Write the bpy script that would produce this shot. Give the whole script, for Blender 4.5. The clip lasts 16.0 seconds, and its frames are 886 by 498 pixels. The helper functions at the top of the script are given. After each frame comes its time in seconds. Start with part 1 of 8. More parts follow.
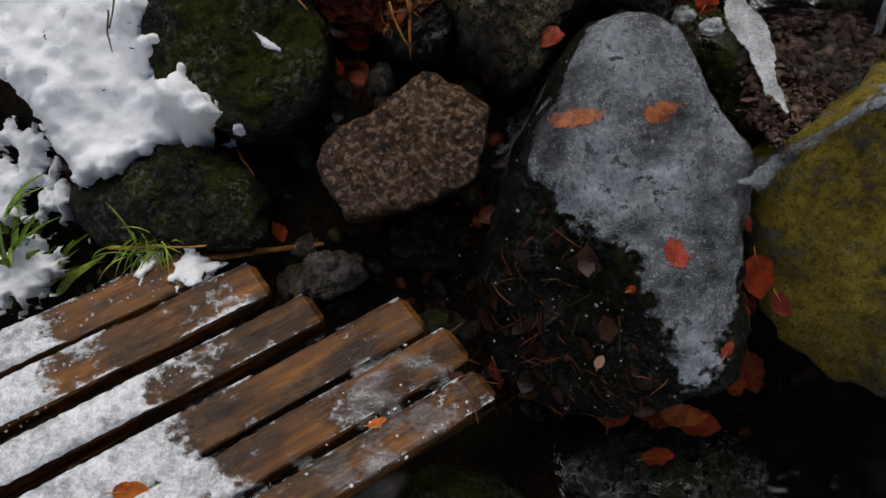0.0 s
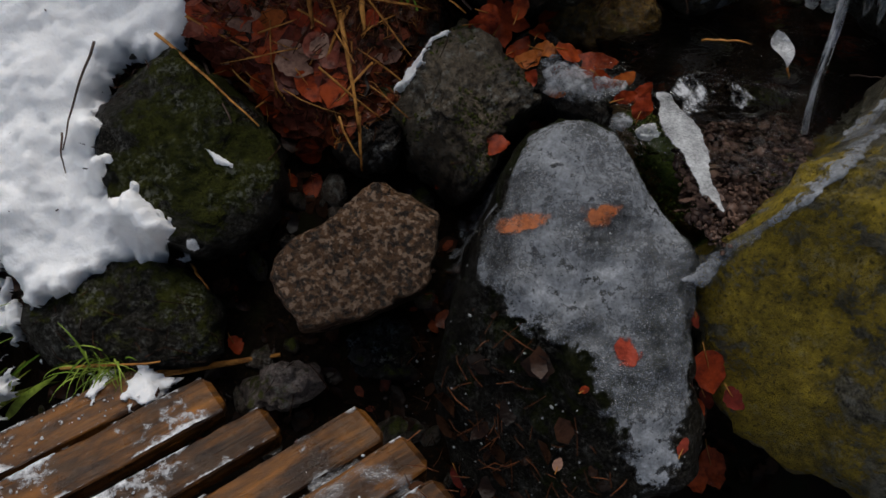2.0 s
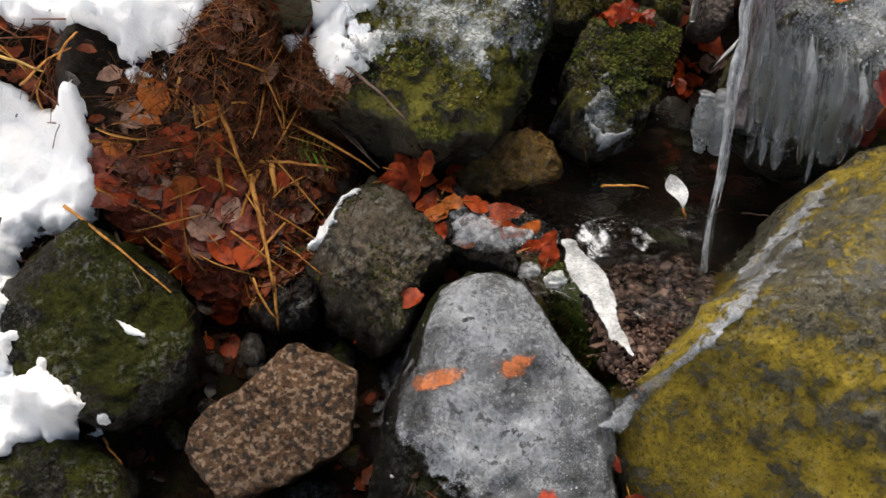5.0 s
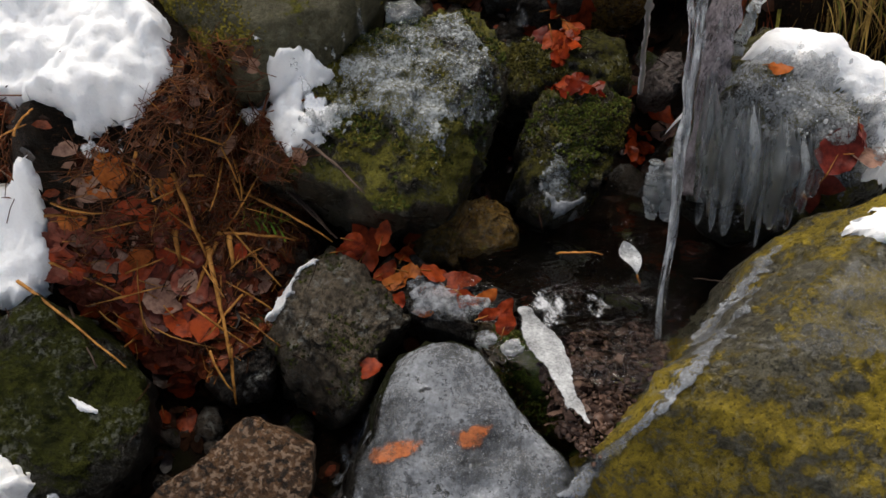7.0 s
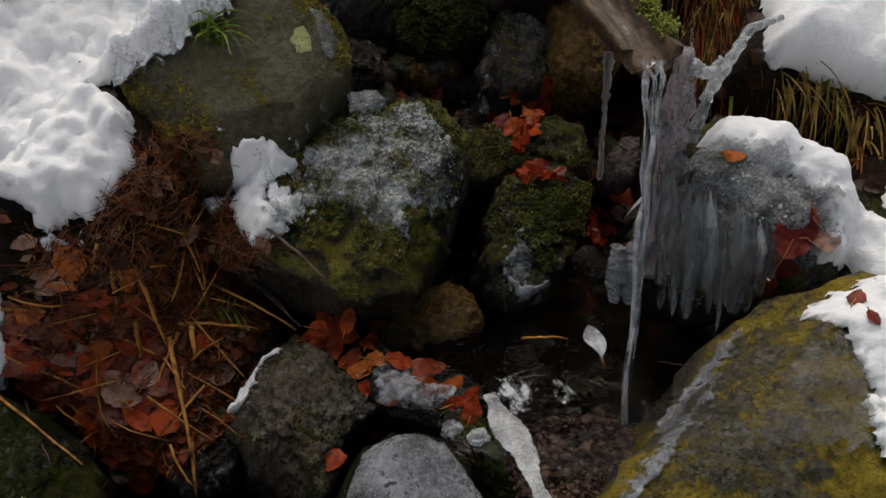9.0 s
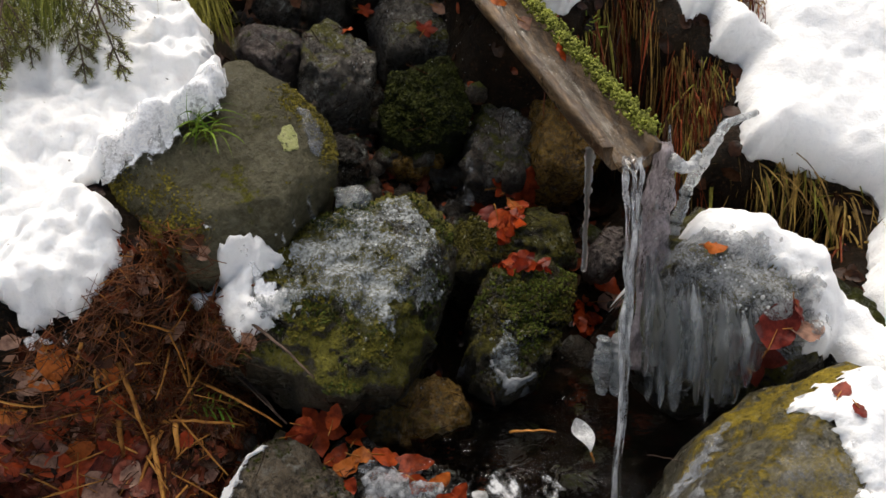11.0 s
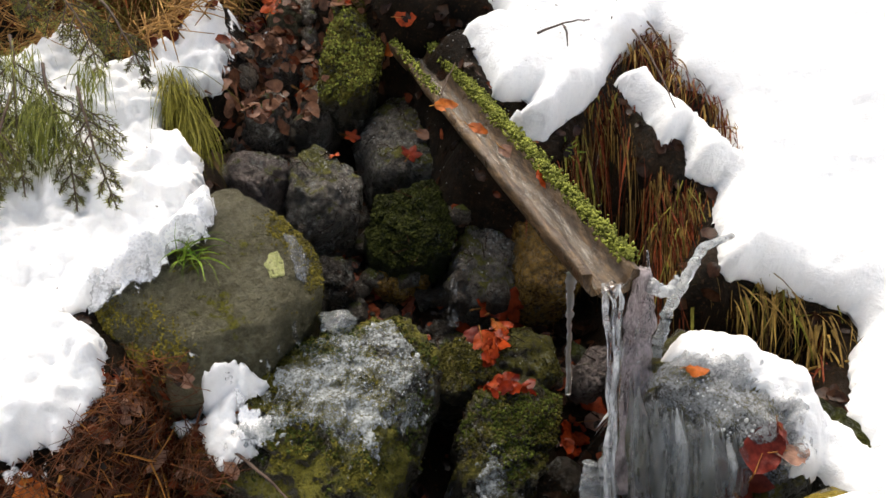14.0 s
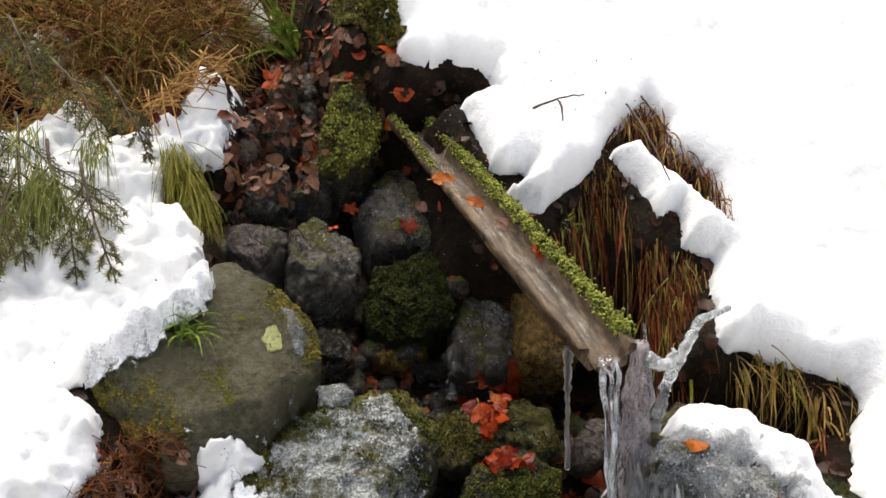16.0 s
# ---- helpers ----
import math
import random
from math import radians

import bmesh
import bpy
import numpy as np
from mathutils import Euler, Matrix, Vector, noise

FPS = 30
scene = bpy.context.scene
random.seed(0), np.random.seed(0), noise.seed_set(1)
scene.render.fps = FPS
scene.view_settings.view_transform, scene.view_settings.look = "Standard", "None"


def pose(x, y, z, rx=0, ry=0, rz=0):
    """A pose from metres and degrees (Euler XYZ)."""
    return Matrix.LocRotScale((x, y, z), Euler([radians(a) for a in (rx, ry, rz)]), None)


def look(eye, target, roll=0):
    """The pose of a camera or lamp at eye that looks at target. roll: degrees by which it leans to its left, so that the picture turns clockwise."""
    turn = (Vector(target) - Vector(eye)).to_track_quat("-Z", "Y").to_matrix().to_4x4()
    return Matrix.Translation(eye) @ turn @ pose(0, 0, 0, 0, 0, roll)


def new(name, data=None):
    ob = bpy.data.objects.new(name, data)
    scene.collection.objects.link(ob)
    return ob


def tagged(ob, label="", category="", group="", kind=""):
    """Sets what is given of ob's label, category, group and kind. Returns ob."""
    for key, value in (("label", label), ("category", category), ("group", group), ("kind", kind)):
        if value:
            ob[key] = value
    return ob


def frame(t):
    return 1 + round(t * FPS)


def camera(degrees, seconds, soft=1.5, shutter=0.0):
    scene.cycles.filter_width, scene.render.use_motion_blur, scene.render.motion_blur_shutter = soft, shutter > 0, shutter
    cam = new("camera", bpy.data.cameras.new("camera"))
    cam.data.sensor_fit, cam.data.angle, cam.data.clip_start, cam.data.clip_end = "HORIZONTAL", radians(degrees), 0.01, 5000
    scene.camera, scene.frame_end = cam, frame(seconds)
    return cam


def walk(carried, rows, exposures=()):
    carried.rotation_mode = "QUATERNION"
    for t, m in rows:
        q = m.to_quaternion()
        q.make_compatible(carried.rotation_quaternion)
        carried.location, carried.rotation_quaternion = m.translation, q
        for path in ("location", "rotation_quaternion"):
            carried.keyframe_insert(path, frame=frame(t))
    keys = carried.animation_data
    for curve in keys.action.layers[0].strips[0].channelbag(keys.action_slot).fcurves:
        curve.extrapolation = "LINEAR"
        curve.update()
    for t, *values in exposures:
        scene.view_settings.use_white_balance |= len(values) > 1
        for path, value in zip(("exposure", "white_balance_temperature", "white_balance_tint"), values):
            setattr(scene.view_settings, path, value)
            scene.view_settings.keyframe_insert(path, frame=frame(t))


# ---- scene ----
from mathutils.bvhtree import BVHTree

# ---- camera ----
cam = camera(53.8, 16.0, soft=1.5)
METRES, EYE, TILT, LEAN, TURN = 0.28, 1.25, -50.0, 0.0, 0.0
ROWS = [
    (0.0, 0.0, 0.0, 0.0, 0.0, 0.0, -0.0),
    (0.5, 0.0903, -0.003, 0.0118, -0.67, 1.25, 1.07),
    (1.0, 0.0943, -0.0295, 0.0016, -1.3, 2.81, 1.79),
    (1.5, 0.0759, -0.0466, 0.0136, -1.65, 5.0, 2.03),
    (2.0, 0.0892, -0.058, 0.0265, -2.0, 6.6, 2.23),
    (2.5, 0.1064, -0.0567, 0.0639, -2.46, 8.14, 2.85),
    (3.0, 0.1346, -0.0487, 0.1397, -3.22, 9.68, 3.57),
    (3.5, 0.1685, -0.0581, 0.1632, -3.9, 11.05, 4.63),
    (4.0, 0.1885, -0.0909, 0.1561, -4.51, 12.35, 5.42),
    (6.5, 0.2718, -0.1703, 0.1931, -6.86, 17.81, 7.43),
    (7.0, 0.2913, -0.1876, 0.1963, -7.32, 18.63, 7.82),
    (7.5, 0.3043, -0.1981, 0.2265, -7.91, 19.39, 8.2),
    (8.0, 0.318, -0.2132, 0.2422, -8.35, 20.47, 8.54),
    (8.5, 0.3272, -0.2273, 0.2596, -8.65, 21.87, 8.92),
    (9.0, 0.3251, -0.236, 0.2893, -9.02, 23.06, 9.28),
    (9.5, 0.3305, -0.2515, 0.3125, -9.17, 24.45, 9.54),
    (12.0, 0.3568, -0.3504, 0.3868, -9.63, 30.47, 10.36),
    (12.5, 0.3651, -0.3776, 0.3978, -9.71, 31.6, 10.3),
    (13.0, 0.3781, -0.4037, 0.4021, -9.7, 32.79, 10.54),
    (13.5, 0.382, -0.4292, 0.4075, -9.63, 34.02, 10.72),
    (14.0, 0.3763, -0.4534, 0.422, -9.76, 35.13, 10.9),
    (14.5, 0.3832, -0.4731, 0.4249, -9.74, 36.3, 10.97),
    (15.0, 0.3899, -0.4899, 0.4322, -9.83, 37.31, 11.07),
    (15.5, 0.3998, -0.5057, 0.4352, -9.71, 38.43, 11.06),
    (16.0, 0.3934, -0.5173, 0.4391, -9.62, 39.49, 11.02),
]
EXPOSURES = [(0.0, -0.43, 6250, 10), (0.5, -0.54, 6250, 10), (2.0, -0.50, 6250, 10), (3.0, 0.05, 6300, 10), (4.0, 1.15, 6900, 10), (6.5, 0.4, 6700, 10), (7.5, 0.12, 6600, 10), (8.5, -0.38, 6600, 10), (9.5, -0.33, 6600, 10), (12.0, 0.86, 6900, 10), (16.0, 0.95, 6800, 10)]
walk(cam, [(t, pose(0, 0, EYE, TILT, LEAN, TURN) @ pose(METRES * x, METRES * y, METRES * z, 90 + pitch, roll, yaw)) for t, x, y, z, yaw, pitch, roll in ROWS], EXPOSURES)

# ---- light: overcast winter day ----
world = bpy.data.worlds.new("world")
scene.world = world
world.use_nodes = True
wt = world.node_tree
sky = wt.nodes.new("ShaderNodeTexSky")
sky.sky_type, sky.sun_disc = "NISHITA", False
sky.sun_elevation, sky.sun_rotation = radians(68), radians(12)
sky.air_density, sky.dust_density, sky.ozone_density = 1.0, 4.0, 1.0
wt.links.new(sky.outputs[0], wt.nodes["Background"].inputs[0])
wt.nodes["Background"].inputs[1].default_value = 0.07
sun = new("sun", bpy.data.lights.new("sun", "SUN"))
sun.data.energy, sun.data.angle, sun.data.color = 2.8, radians(65), (1.0, 0.95, 0.87)
sun.matrix_basis = look((-0.3, 2.9, 7.0), (0.4, 1.6, 0.6))


# ---- materials ----
def shader(name):
    m = bpy.data.materials.new(name)
    m.use_nodes = True
    return m, m.node_tree, m.node_tree.nodes["Principled BSDF"]


def node(nt, kind, links=(), **values):
    n = nt.nodes.new("ShaderNode" + kind)
    for key, value in values.items():
        if key.startswith("_"):
            n.inputs[key[1:].replace("_", " ")].default_value = value
        elif key == "operation":
            n.operation = value
        elif key == "data_type":
            n.data_type = value
        elif key == "blend_type":
            n.blend_type = value
        elif key == "feature":
            n.feature = value
    for key, socket in dict(links).items():
        nt.links.new(socket, n.inputs[key])
    return n


def coords(nt, seeded=True):
    """World-sized coordinates, shifted from thing to thing."""
    c = nt.nodes.new("ShaderNodeTexCoord").outputs["Object"]
    if not seeded:
        return c
    r = nt.nodes.new("ShaderNodeObjectInfo").outputs["Random"]
    k = node(nt, "Math", {0: r}, operation="MULTIPLY")
    k.inputs[1].default_value = 37.0
    return node(nt, "VectorMath", {0: c, 1: k.outputs[0]}, operation="ADD").outputs[0]


def fuzz(nt, c, scale, lo, hi, detail=5.0, rough=0.6):
    """A noise between lo and hi, stretched to 0..1."""
    n = node(nt, "TexNoise", {"Vector": c}, _Scale=scale, _Detail=detail, _Roughness=rough)
    return node(nt, "MapRange", {"Value": n.outputs["Fac"]}, _From_Min=lo, _From_Max=hi).outputs[0]


def mix(nt, fac, a, b):
    n = node(nt, "Mix", data_type="RGBA")
    if isinstance(fac, float):
        n.inputs[0].default_value = fac
    else:
        nt.links.new(fac, n.inputs[0])
    for i, s in ((6, a), (7, b)):
        if isinstance(s, tuple):
            n.inputs[i].default_value = (*s, 1)
        else:
            nt.links.new(s, n.inputs[i])
    return n.outputs[2]


def calc(nt, op, a, b):
    n = node(nt, "Math", operation=op)
    for i, s in ((0, a), (1, b)):
        if isinstance(s, (int, float)):
            n.inputs[i].default_value = s
        else:
            nt.links.new(s, n.inputs[i])
    n.use_clamp = False
    return n.outputs[0]


def clamp01(nt, s):
    return node(nt, "Clamp", {0: s}).outputs[0]


def bump(nt, p, height, strength, distance, below=None):
    b = node(nt, "Bump", {"Height": height}, _Strength=strength, _Distance=distance)
    if below:
        nt.links.new(below, b.inputs["Normal"])
    nt.links.new(b.outputs[0], p.inputs["Normal"])
    return b.outputs[0]


def upward(nt):
    g = nt.nodes.new("ShaderNodeNewGeometry")
    x = node(nt, "SeparateXYZ", {0: g.outputs["Normal"]})
    return x.outputs[2]


def rock_material(name, dark, light, moss=0.0, moss_a=(0.035, 0.05, 0.012), moss_b=(0.12, 0.13, 0.02), ice=0.0, rough=0.45, grain=90, speck=(0.35, 0.33, 0.30), frost=0.0, sheen=0.5, speckle=0.6, bare=0.0, pit=(0.46, 0.33)):
    m, nt, p = shader(name)
    c = coords(nt)
    blotch = calc(nt, "ADD", calc(nt, "MULTIPLY", fuzz(nt, c, 5, 0.35, 0.65), 0.45), calc(nt, "MULTIPLY", fuzz(nt, c, 62, 0.42, 0.60, 7.0, 0.75), 0.8))
    base = mix(nt, clamp01(nt, blotch), dark, light)
    base = mix(nt, calc(nt, "MULTIPLY", fuzz(nt, c, grain * 2, 0.52, 0.70 - 0.12 * (speckle > 0.6), 2.0 if speckle > 0.6 else 6.0, 0.5 if speckle > 0.6 else 0.75), speckle), base, speck)
    base = mix(nt, fuzz(nt, c, 1.7, 0.42, 0.62, 4.0), base, mix(nt, 0.45, base, (dark[0] * 0.7, dark[1] * 0.65, dark[2] * 0.55)))
    base = mix(nt, calc(nt, "MULTIPLY", fuzz(nt, c, grain * 1.3 + 11, pit[0], pit[1], 2.5 if speckle > 0.6 else 6.0, 0.6), 0.85), base, (0.012, 0.011, 0.010))
    base = mix(nt, calc(nt, "MULTIPLY", fuzz(nt, c, 2.3, 0.5, 0.7), 0.5), base, (dark[0] * 0.6, dark[1] * 0.55, dark[2] * 0.5))
    roughness = node(nt, "MapRange", {"Value": fuzz(nt, c, 9, 0.3, 0.7)}, _To_Min=rough - 0.18, _To_Max=rough + 0.25).outputs[0]
    n1 = node(nt, "TexNoise", {"Vector": c}, _Scale=60.0, _Detail=8.0, _Roughness=0.68)
    n0 = node(nt, "TexNoise", {"Vector": c}, _Scale=210.0, _Detail=5.0, _Roughness=0.6)
    nb = bump(nt, p, n1.outputs["Fac"], 1.0, 0.028)
    nb = bump(nt, p, n0.outputs["Fac"], 0.8, 0.009, nb)
    if moss > 0:
        f = calc(nt, "ADD", fuzz(nt, c, 4.5, 0.3, 0.7, 6.0, 0.7), calc(nt, "MULTIPLY", upward(nt), 0.35))
        f = calc(nt, "ADD", f, calc(nt, "MULTIPLY", fuzz(nt, c, 60, 0.3, 0.7, 5.0, 0.7), 0.32))
        if bare > 0:
            # thinner moss on the upper side of the stone
            y = node(nt, "SeparateXYZ", {0: coords(nt, False)}).outputs[1]
            f = calc(nt, "SUBTRACT", f, node(nt, "MapRange", {"Value": y}, _From_Min=0.0, _From_Max=0.22, _To_Max=bare).outputs[0])
        mask = node(nt, "MapRange", {"Value": f}, _From_Min=1.27 - moss, _From_Max=1.40 - moss).outputs[0]
        tone = calc(nt, "ADD", calc(nt, "MULTIPLY", fuzz(nt, c, 55, 0.36, 0.64, 6.0, 0.7), 0.55), calc(nt, "MULTIPLY", fuzz(nt, c, 9, 0.38, 0.62, 5.0), 0.55))
        green = mix(nt, clamp01(nt, tone), moss_a, moss_b)
        green = mix(nt, calc(nt, "MULTIPLY", fuzz(nt, c, 150, 0.46, 0.36, 4.0, 0.7), 0.75), green, (moss_a[0] * 0.3, moss_a[1] * 0.3, moss_a[2] * 0.4))
        base = mix(nt, mask, base, green)
        roughness = calc(nt, "MAXIMUM", roughness, calc(nt, "MULTIPLY", mask, 0.85))
        n2 = node(nt, "TexNoise", {"Vector": c}, _Scale=130.0, _Detail=5.0, _Roughness=0.7)
        nb = bump(nt, p, calc(nt, "MULTIPLY", n2.outputs["Fac"], mask), 1.0, 0.018, nb)
    p.inputs["Specular IOR Level"].default_value = sheen * 0.5
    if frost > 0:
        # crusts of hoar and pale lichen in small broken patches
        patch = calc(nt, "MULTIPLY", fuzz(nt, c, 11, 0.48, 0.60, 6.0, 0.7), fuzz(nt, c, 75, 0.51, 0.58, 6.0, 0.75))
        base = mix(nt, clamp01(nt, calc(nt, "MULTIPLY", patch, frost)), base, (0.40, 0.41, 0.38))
    if ice > 0:
        f = calc(nt, "ADD", fuzz(nt, c, 7, 0.3, 0.7, 6.0, 0.7), calc(nt, "MULTIPLY", fuzz(nt, c, 33, 0.3, 0.7, 5.0), 0.5))
        mask = node(nt, "MapRange", {"Value": f}, _From_Min=1.35 - ice, _From_Max=1.6 - ice, _To_Max=0.75).outputs[0]
        base = mix(nt, mask, base, (0.42, 0.45, 0.46))
        roughness = mix(nt, mask, roughness, (0.16, 0.16, 0.16))
    nt.links.new(base, p.inputs["Base Color"])
    nt.links.new(roughness, p.inputs["Roughness"])
    return m


def snow_material():
    m, nt, p = shader("snow")
    c = coords(nt, False)
    base = mix(nt, fuzz(nt, c, 3, 0.3, 0.7), (0.86, 0.87, 0.89), (0.93, 0.935, 0.94))
    base = mix(nt, calc(nt, "MULTIPLY", fuzz(nt, c, 70, 0.55, 0.72, 4.0, 0.7), 0.35), base, (0.66, 0.69, 0.74))
    base = mix(nt, fuzz(nt, c, 60, 0.76, 0.80, 3.0), base, (0.25, 0.19, 0.13))
    n = node(nt, "TexNoise", {"Vector": c}, _Scale=160.0, _Detail=6.0, _Roughness=0.7)
    n2 = node(nt, "TexNoise", {"Vector": c}, _Scale=28.0, _Detail=5.0, _Roughness=0.6)
    nb = bump(nt, p, n2.outputs["Fac"], 0.5, 0.016)
    bump(nt, p, n.outputs["Fac"], 0.5, 0.004, nb)
    nt.links.new(base, p.inputs["Base Color"])
    p.inputs["Roughness"].default_value = 0.62
    p.inputs["Specular IOR Level"].default_value = 0.15
    p.inputs["Subsurface Weight"].default_value = 0.5
    p.inputs["Subsurface Radius"].default_value = (1.0, 0.95, 0.9)
    p.inputs["Subsurface Scale"].default_value = 0.010
    return m


def ice_material(name, frost=0.5, tint=(0.80, 0.86, 0.88), stretch=(1, 1, 1), relief=0.8):
    m, nt, p = shader(name)
    c = node(nt, "Mapping", {"Vector": coords(nt)}, _Scale=stretch).outputs[0]
    f = fuzz(nt, c, 14, 0.30, 0.68, 8.0, 0.72)
    base = mix(nt, f, tint, (0.92, 0.94, 0.95))
    nt.links.new(base, p.inputs["Base Color"])
    nt.links.new(node(nt, "MapRange", {"Value": f}, _To_Min=1.0 - frost * 0.35, _To_Max=1.0 - frost).outputs[0], p.inputs["Transmission Weight"])
    nt.links.new(node(nt, "MapRange", {"Value": f}, _To_Min=0.06, _To_Max=0.45).outputs[0], p.inputs["Roughness"])
    p.inputs["IOR"].default_value = 1.31
    n = node(nt, "TexNoise", {"Vector": c}, _Scale=48.0, _Detail=6.0)
    n2 = node(nt, "TexNoise", {"Vector": c}, _Scale=190.0, _Detail=4.0)
    nb = bump(nt, p, n.outputs["Fac"], relief, 0.012)
    bump(nt, p, n2.outputs["Fac"], relief * 0.75, 0.004, nb)
    return m


def film_material(name, thin=0.25, thick=0.85, colour=(0.36, 0.38, 0.40), scale=16.0, lo=0.32, hi=0.66, rough=(0.06, 0.35), relief=0.5, stretch=(1, 1, 1), cover=False, grain=0.22, soft=4.0, pits=0.0):
    """A glaze of ice or crust of snow: clear where thin, milky where it has air in it."""
    m, nt, p = shader(name)
    c = node(nt, "Mapping", {"Vector": coords(nt)}, _Scale=stretch).outputs[0]
    f = fuzz(nt, c, scale, lo, hi, 9.0, 0.65)
    g = fuzz(nt, c, scale * 13, 0.36, 0.64, 6.0, 0.75)
    k = clamp01(nt, calc(nt, "ADD", calc(nt, "MULTIPLY", f, 1.04 - grain), calc(nt, "MULTIPLY", g, grain)))
    fine = fuzz(nt, c, 170.0, 0.40, 0.62, 3.0, 0.6)
    tone = clamp01(nt, calc(nt, "ADD", calc(nt, "MULTIPLY", k, 0.72), calc(nt, "MULTIPLY", fine, 0.30)))
    nt.links.new(mix(nt, tone, (colour[0] * 0.42, colour[1] * 0.42, colour[2] * 0.42), (colour[0] * 1.5, colour[1] * 1.5, colour[2] * 1.5)), p.inputs["Base Color"])
    alpha = clamp01(nt, node(nt, "MapRange", {"Value": k}, _To_Min=thin, _To_Max=thick).outputs[0])
    if pits > 0:
        gap = calc(nt, "MULTIPLY", fuzz(nt, c, 48, 0.54, 0.62, 5.0, 0.7), fuzz(nt, c, 6, 0.40, 0.60, 4.0))
        alpha = calc(nt, "MULTIPLY", alpha, calc(nt, "SUBTRACT", 1.0, calc(nt, "MULTIPLY", gap, pits)))
    if cover:
        # the crust breaks up into grains towards its rim
        rim = nt.nodes.new("ShaderNodeAttribute")
        rim.attribute_name = "cover"
        grains = calc(nt, "ADD", calc(nt, "MULTIPLY", fuzz(nt, c, 95, 0.3, 0.7, 4.0), 0.6), calc(nt, "MULTIPLY", f, 0.4))
        edge = calc(nt, "MULTIPLY", calc(nt, "SUBTRACT", calc(nt, "MULTIPLY", rim.outputs["Fac"], 1.7), grains), soft)
        alpha = calc(nt, "MULTIPLY", alpha, clamp01(nt, edge))
    nt.links.new(alpha, p.inputs["Alpha"])
    nt.links.new(node(nt, "MapRange", {"Value": g}, _To_Min=rough[0], _To_Max=rough[1]).outputs[0], p.inputs["Roughness"])
    p.inputs["IOR"].default_value = 1.31
    n = node(nt, "TexNoise", {"Vector": c}, _Scale=55.0, _Detail=7.0, _Roughness=0.65)
    bump(nt, p, n.outputs["Fac"], relief, 0.008)
    return m


def water_material(name, tint=(0.93, 0.95, 0.93), scale=22.0, strength=0.35):
    m, nt, p = shader(name)
    c = coords(nt, False)
    p.inputs["Base Color"].default_value = (*tint, 1)
    p.inputs["Transmission Weight"].default_value = 1.0
    p.inputs["Roughness"].default_value = 0.03
    p.inputs["IOR"].default_value = 1.33
    n = node(nt, "TexNoise", {"Vector": c}, _Scale=scale, _Detail=3.0, _Distortion=1.2)
    bump(nt, p, n.outputs["Fac"], strength, 0.02)
    return m


def wood_material(name, a, b, grey, along=(3, 60, 60), wet=0.4, moss=0.0):
    m, nt, p = shader(name)
    c = coords(nt)
    s = node(nt, "Mapping", {"Vector": c}, _Scale=along).outputs[0]
    g = fuzz(nt, s, 1.0, 0.3, 0.7, 7.0, 0.65)
    base = mix(nt, g, a, b)
    streak = node(nt, "Mapping", {"Vector": c}, _Scale=(along[0] * 1.3, along[1] * 0.28, along[2] * 0.28)).outputs[0]
    base = mix(nt, calc(nt, "MULTIPLY", fuzz(nt, streak, 1.0, 0.40, 0.58, 6.0, 0.7), 0.85), base, (a[0] * 0.8, a[1] * 0.8, a[2] * 0.9))
    base = mix(nt, calc(nt, "MULTIPLY", fuzz(nt, c, 11, 0.52, 0.70, 6.0, 0.7), 0.7), base, grey)
    base = mix(nt, calc(nt, "MULTIPLY", fuzz(nt, c, 3.5, 0.45, 0.7), 0.7), base, (a[0] * 0.4, a[1] * 0.38, a[2] * 0.35))
    if moss > 0:
        mask = fuzz(nt, c, 9, 0.62 - moss * 0.3, 0.72 - moss * 0.3, 6.0, 0.7)
        base = mix(nt, mask, base, mix(nt, fuzz(nt, c, 70, 0.35, 0.65), (0.06, 0.08, 0.015), (0.2, 0.21, 0.04)))
    nt.links.new(base, p.inputs["Base Color"])
    nt.links.new(node(nt, "MapRange", {"Value": fuzz(nt, c, 12, 0.3, 0.7)}, _To_Min=wet - 0.15, _To_Max=wet + 0.3).outputs[0], p.inputs["Roughness"])
    p.inputs["Specular IOR Level"].default_value = 0.25
    n = node(nt, "TexNoise", {"Vector": s}, _Scale=2.0, _Detail=8.0, _Roughness=0.7)
    bump(nt, p, n.outputs["Fac"], 0.6, 0.006)
    return m


def leaf_material(name, a, b, rough=0.4):
    m, nt, p = shader(name)
    c = coords(nt)
    r = nt.nodes.new("ShaderNodeNewGeometry").outputs["Random Per Island"]
    r2 = nt.nodes.new("ShaderNodeObjectInfo").outputs["Random"]
    k = clamp01(nt, calc(nt, "MULTIPLY", calc(nt, "ADD", r, r2), 0.6))
    base = mix(nt, k, a, b)
    base = mix(nt, calc(nt, "MULTIPLY", fuzz(nt, c, 38, 0.42, 0.66, 6.0, 0.7), 0.85), base, (a[0] * 0.3, a[1] * 0.25, a[2] * 0.3))
    nt.links.new(base, p.inputs["Base Color"])
    p.inputs["Roughness"].default_value = rough
    p.inputs["Specular IOR Level"].default_value = 0.14
    n = node(nt, "TexNoise", {"Vector": c}, _Scale=120.0, _Detail=4.0)
    bump(nt, p, n.outputs["Fac"], 0.4, 0.003)
    return m


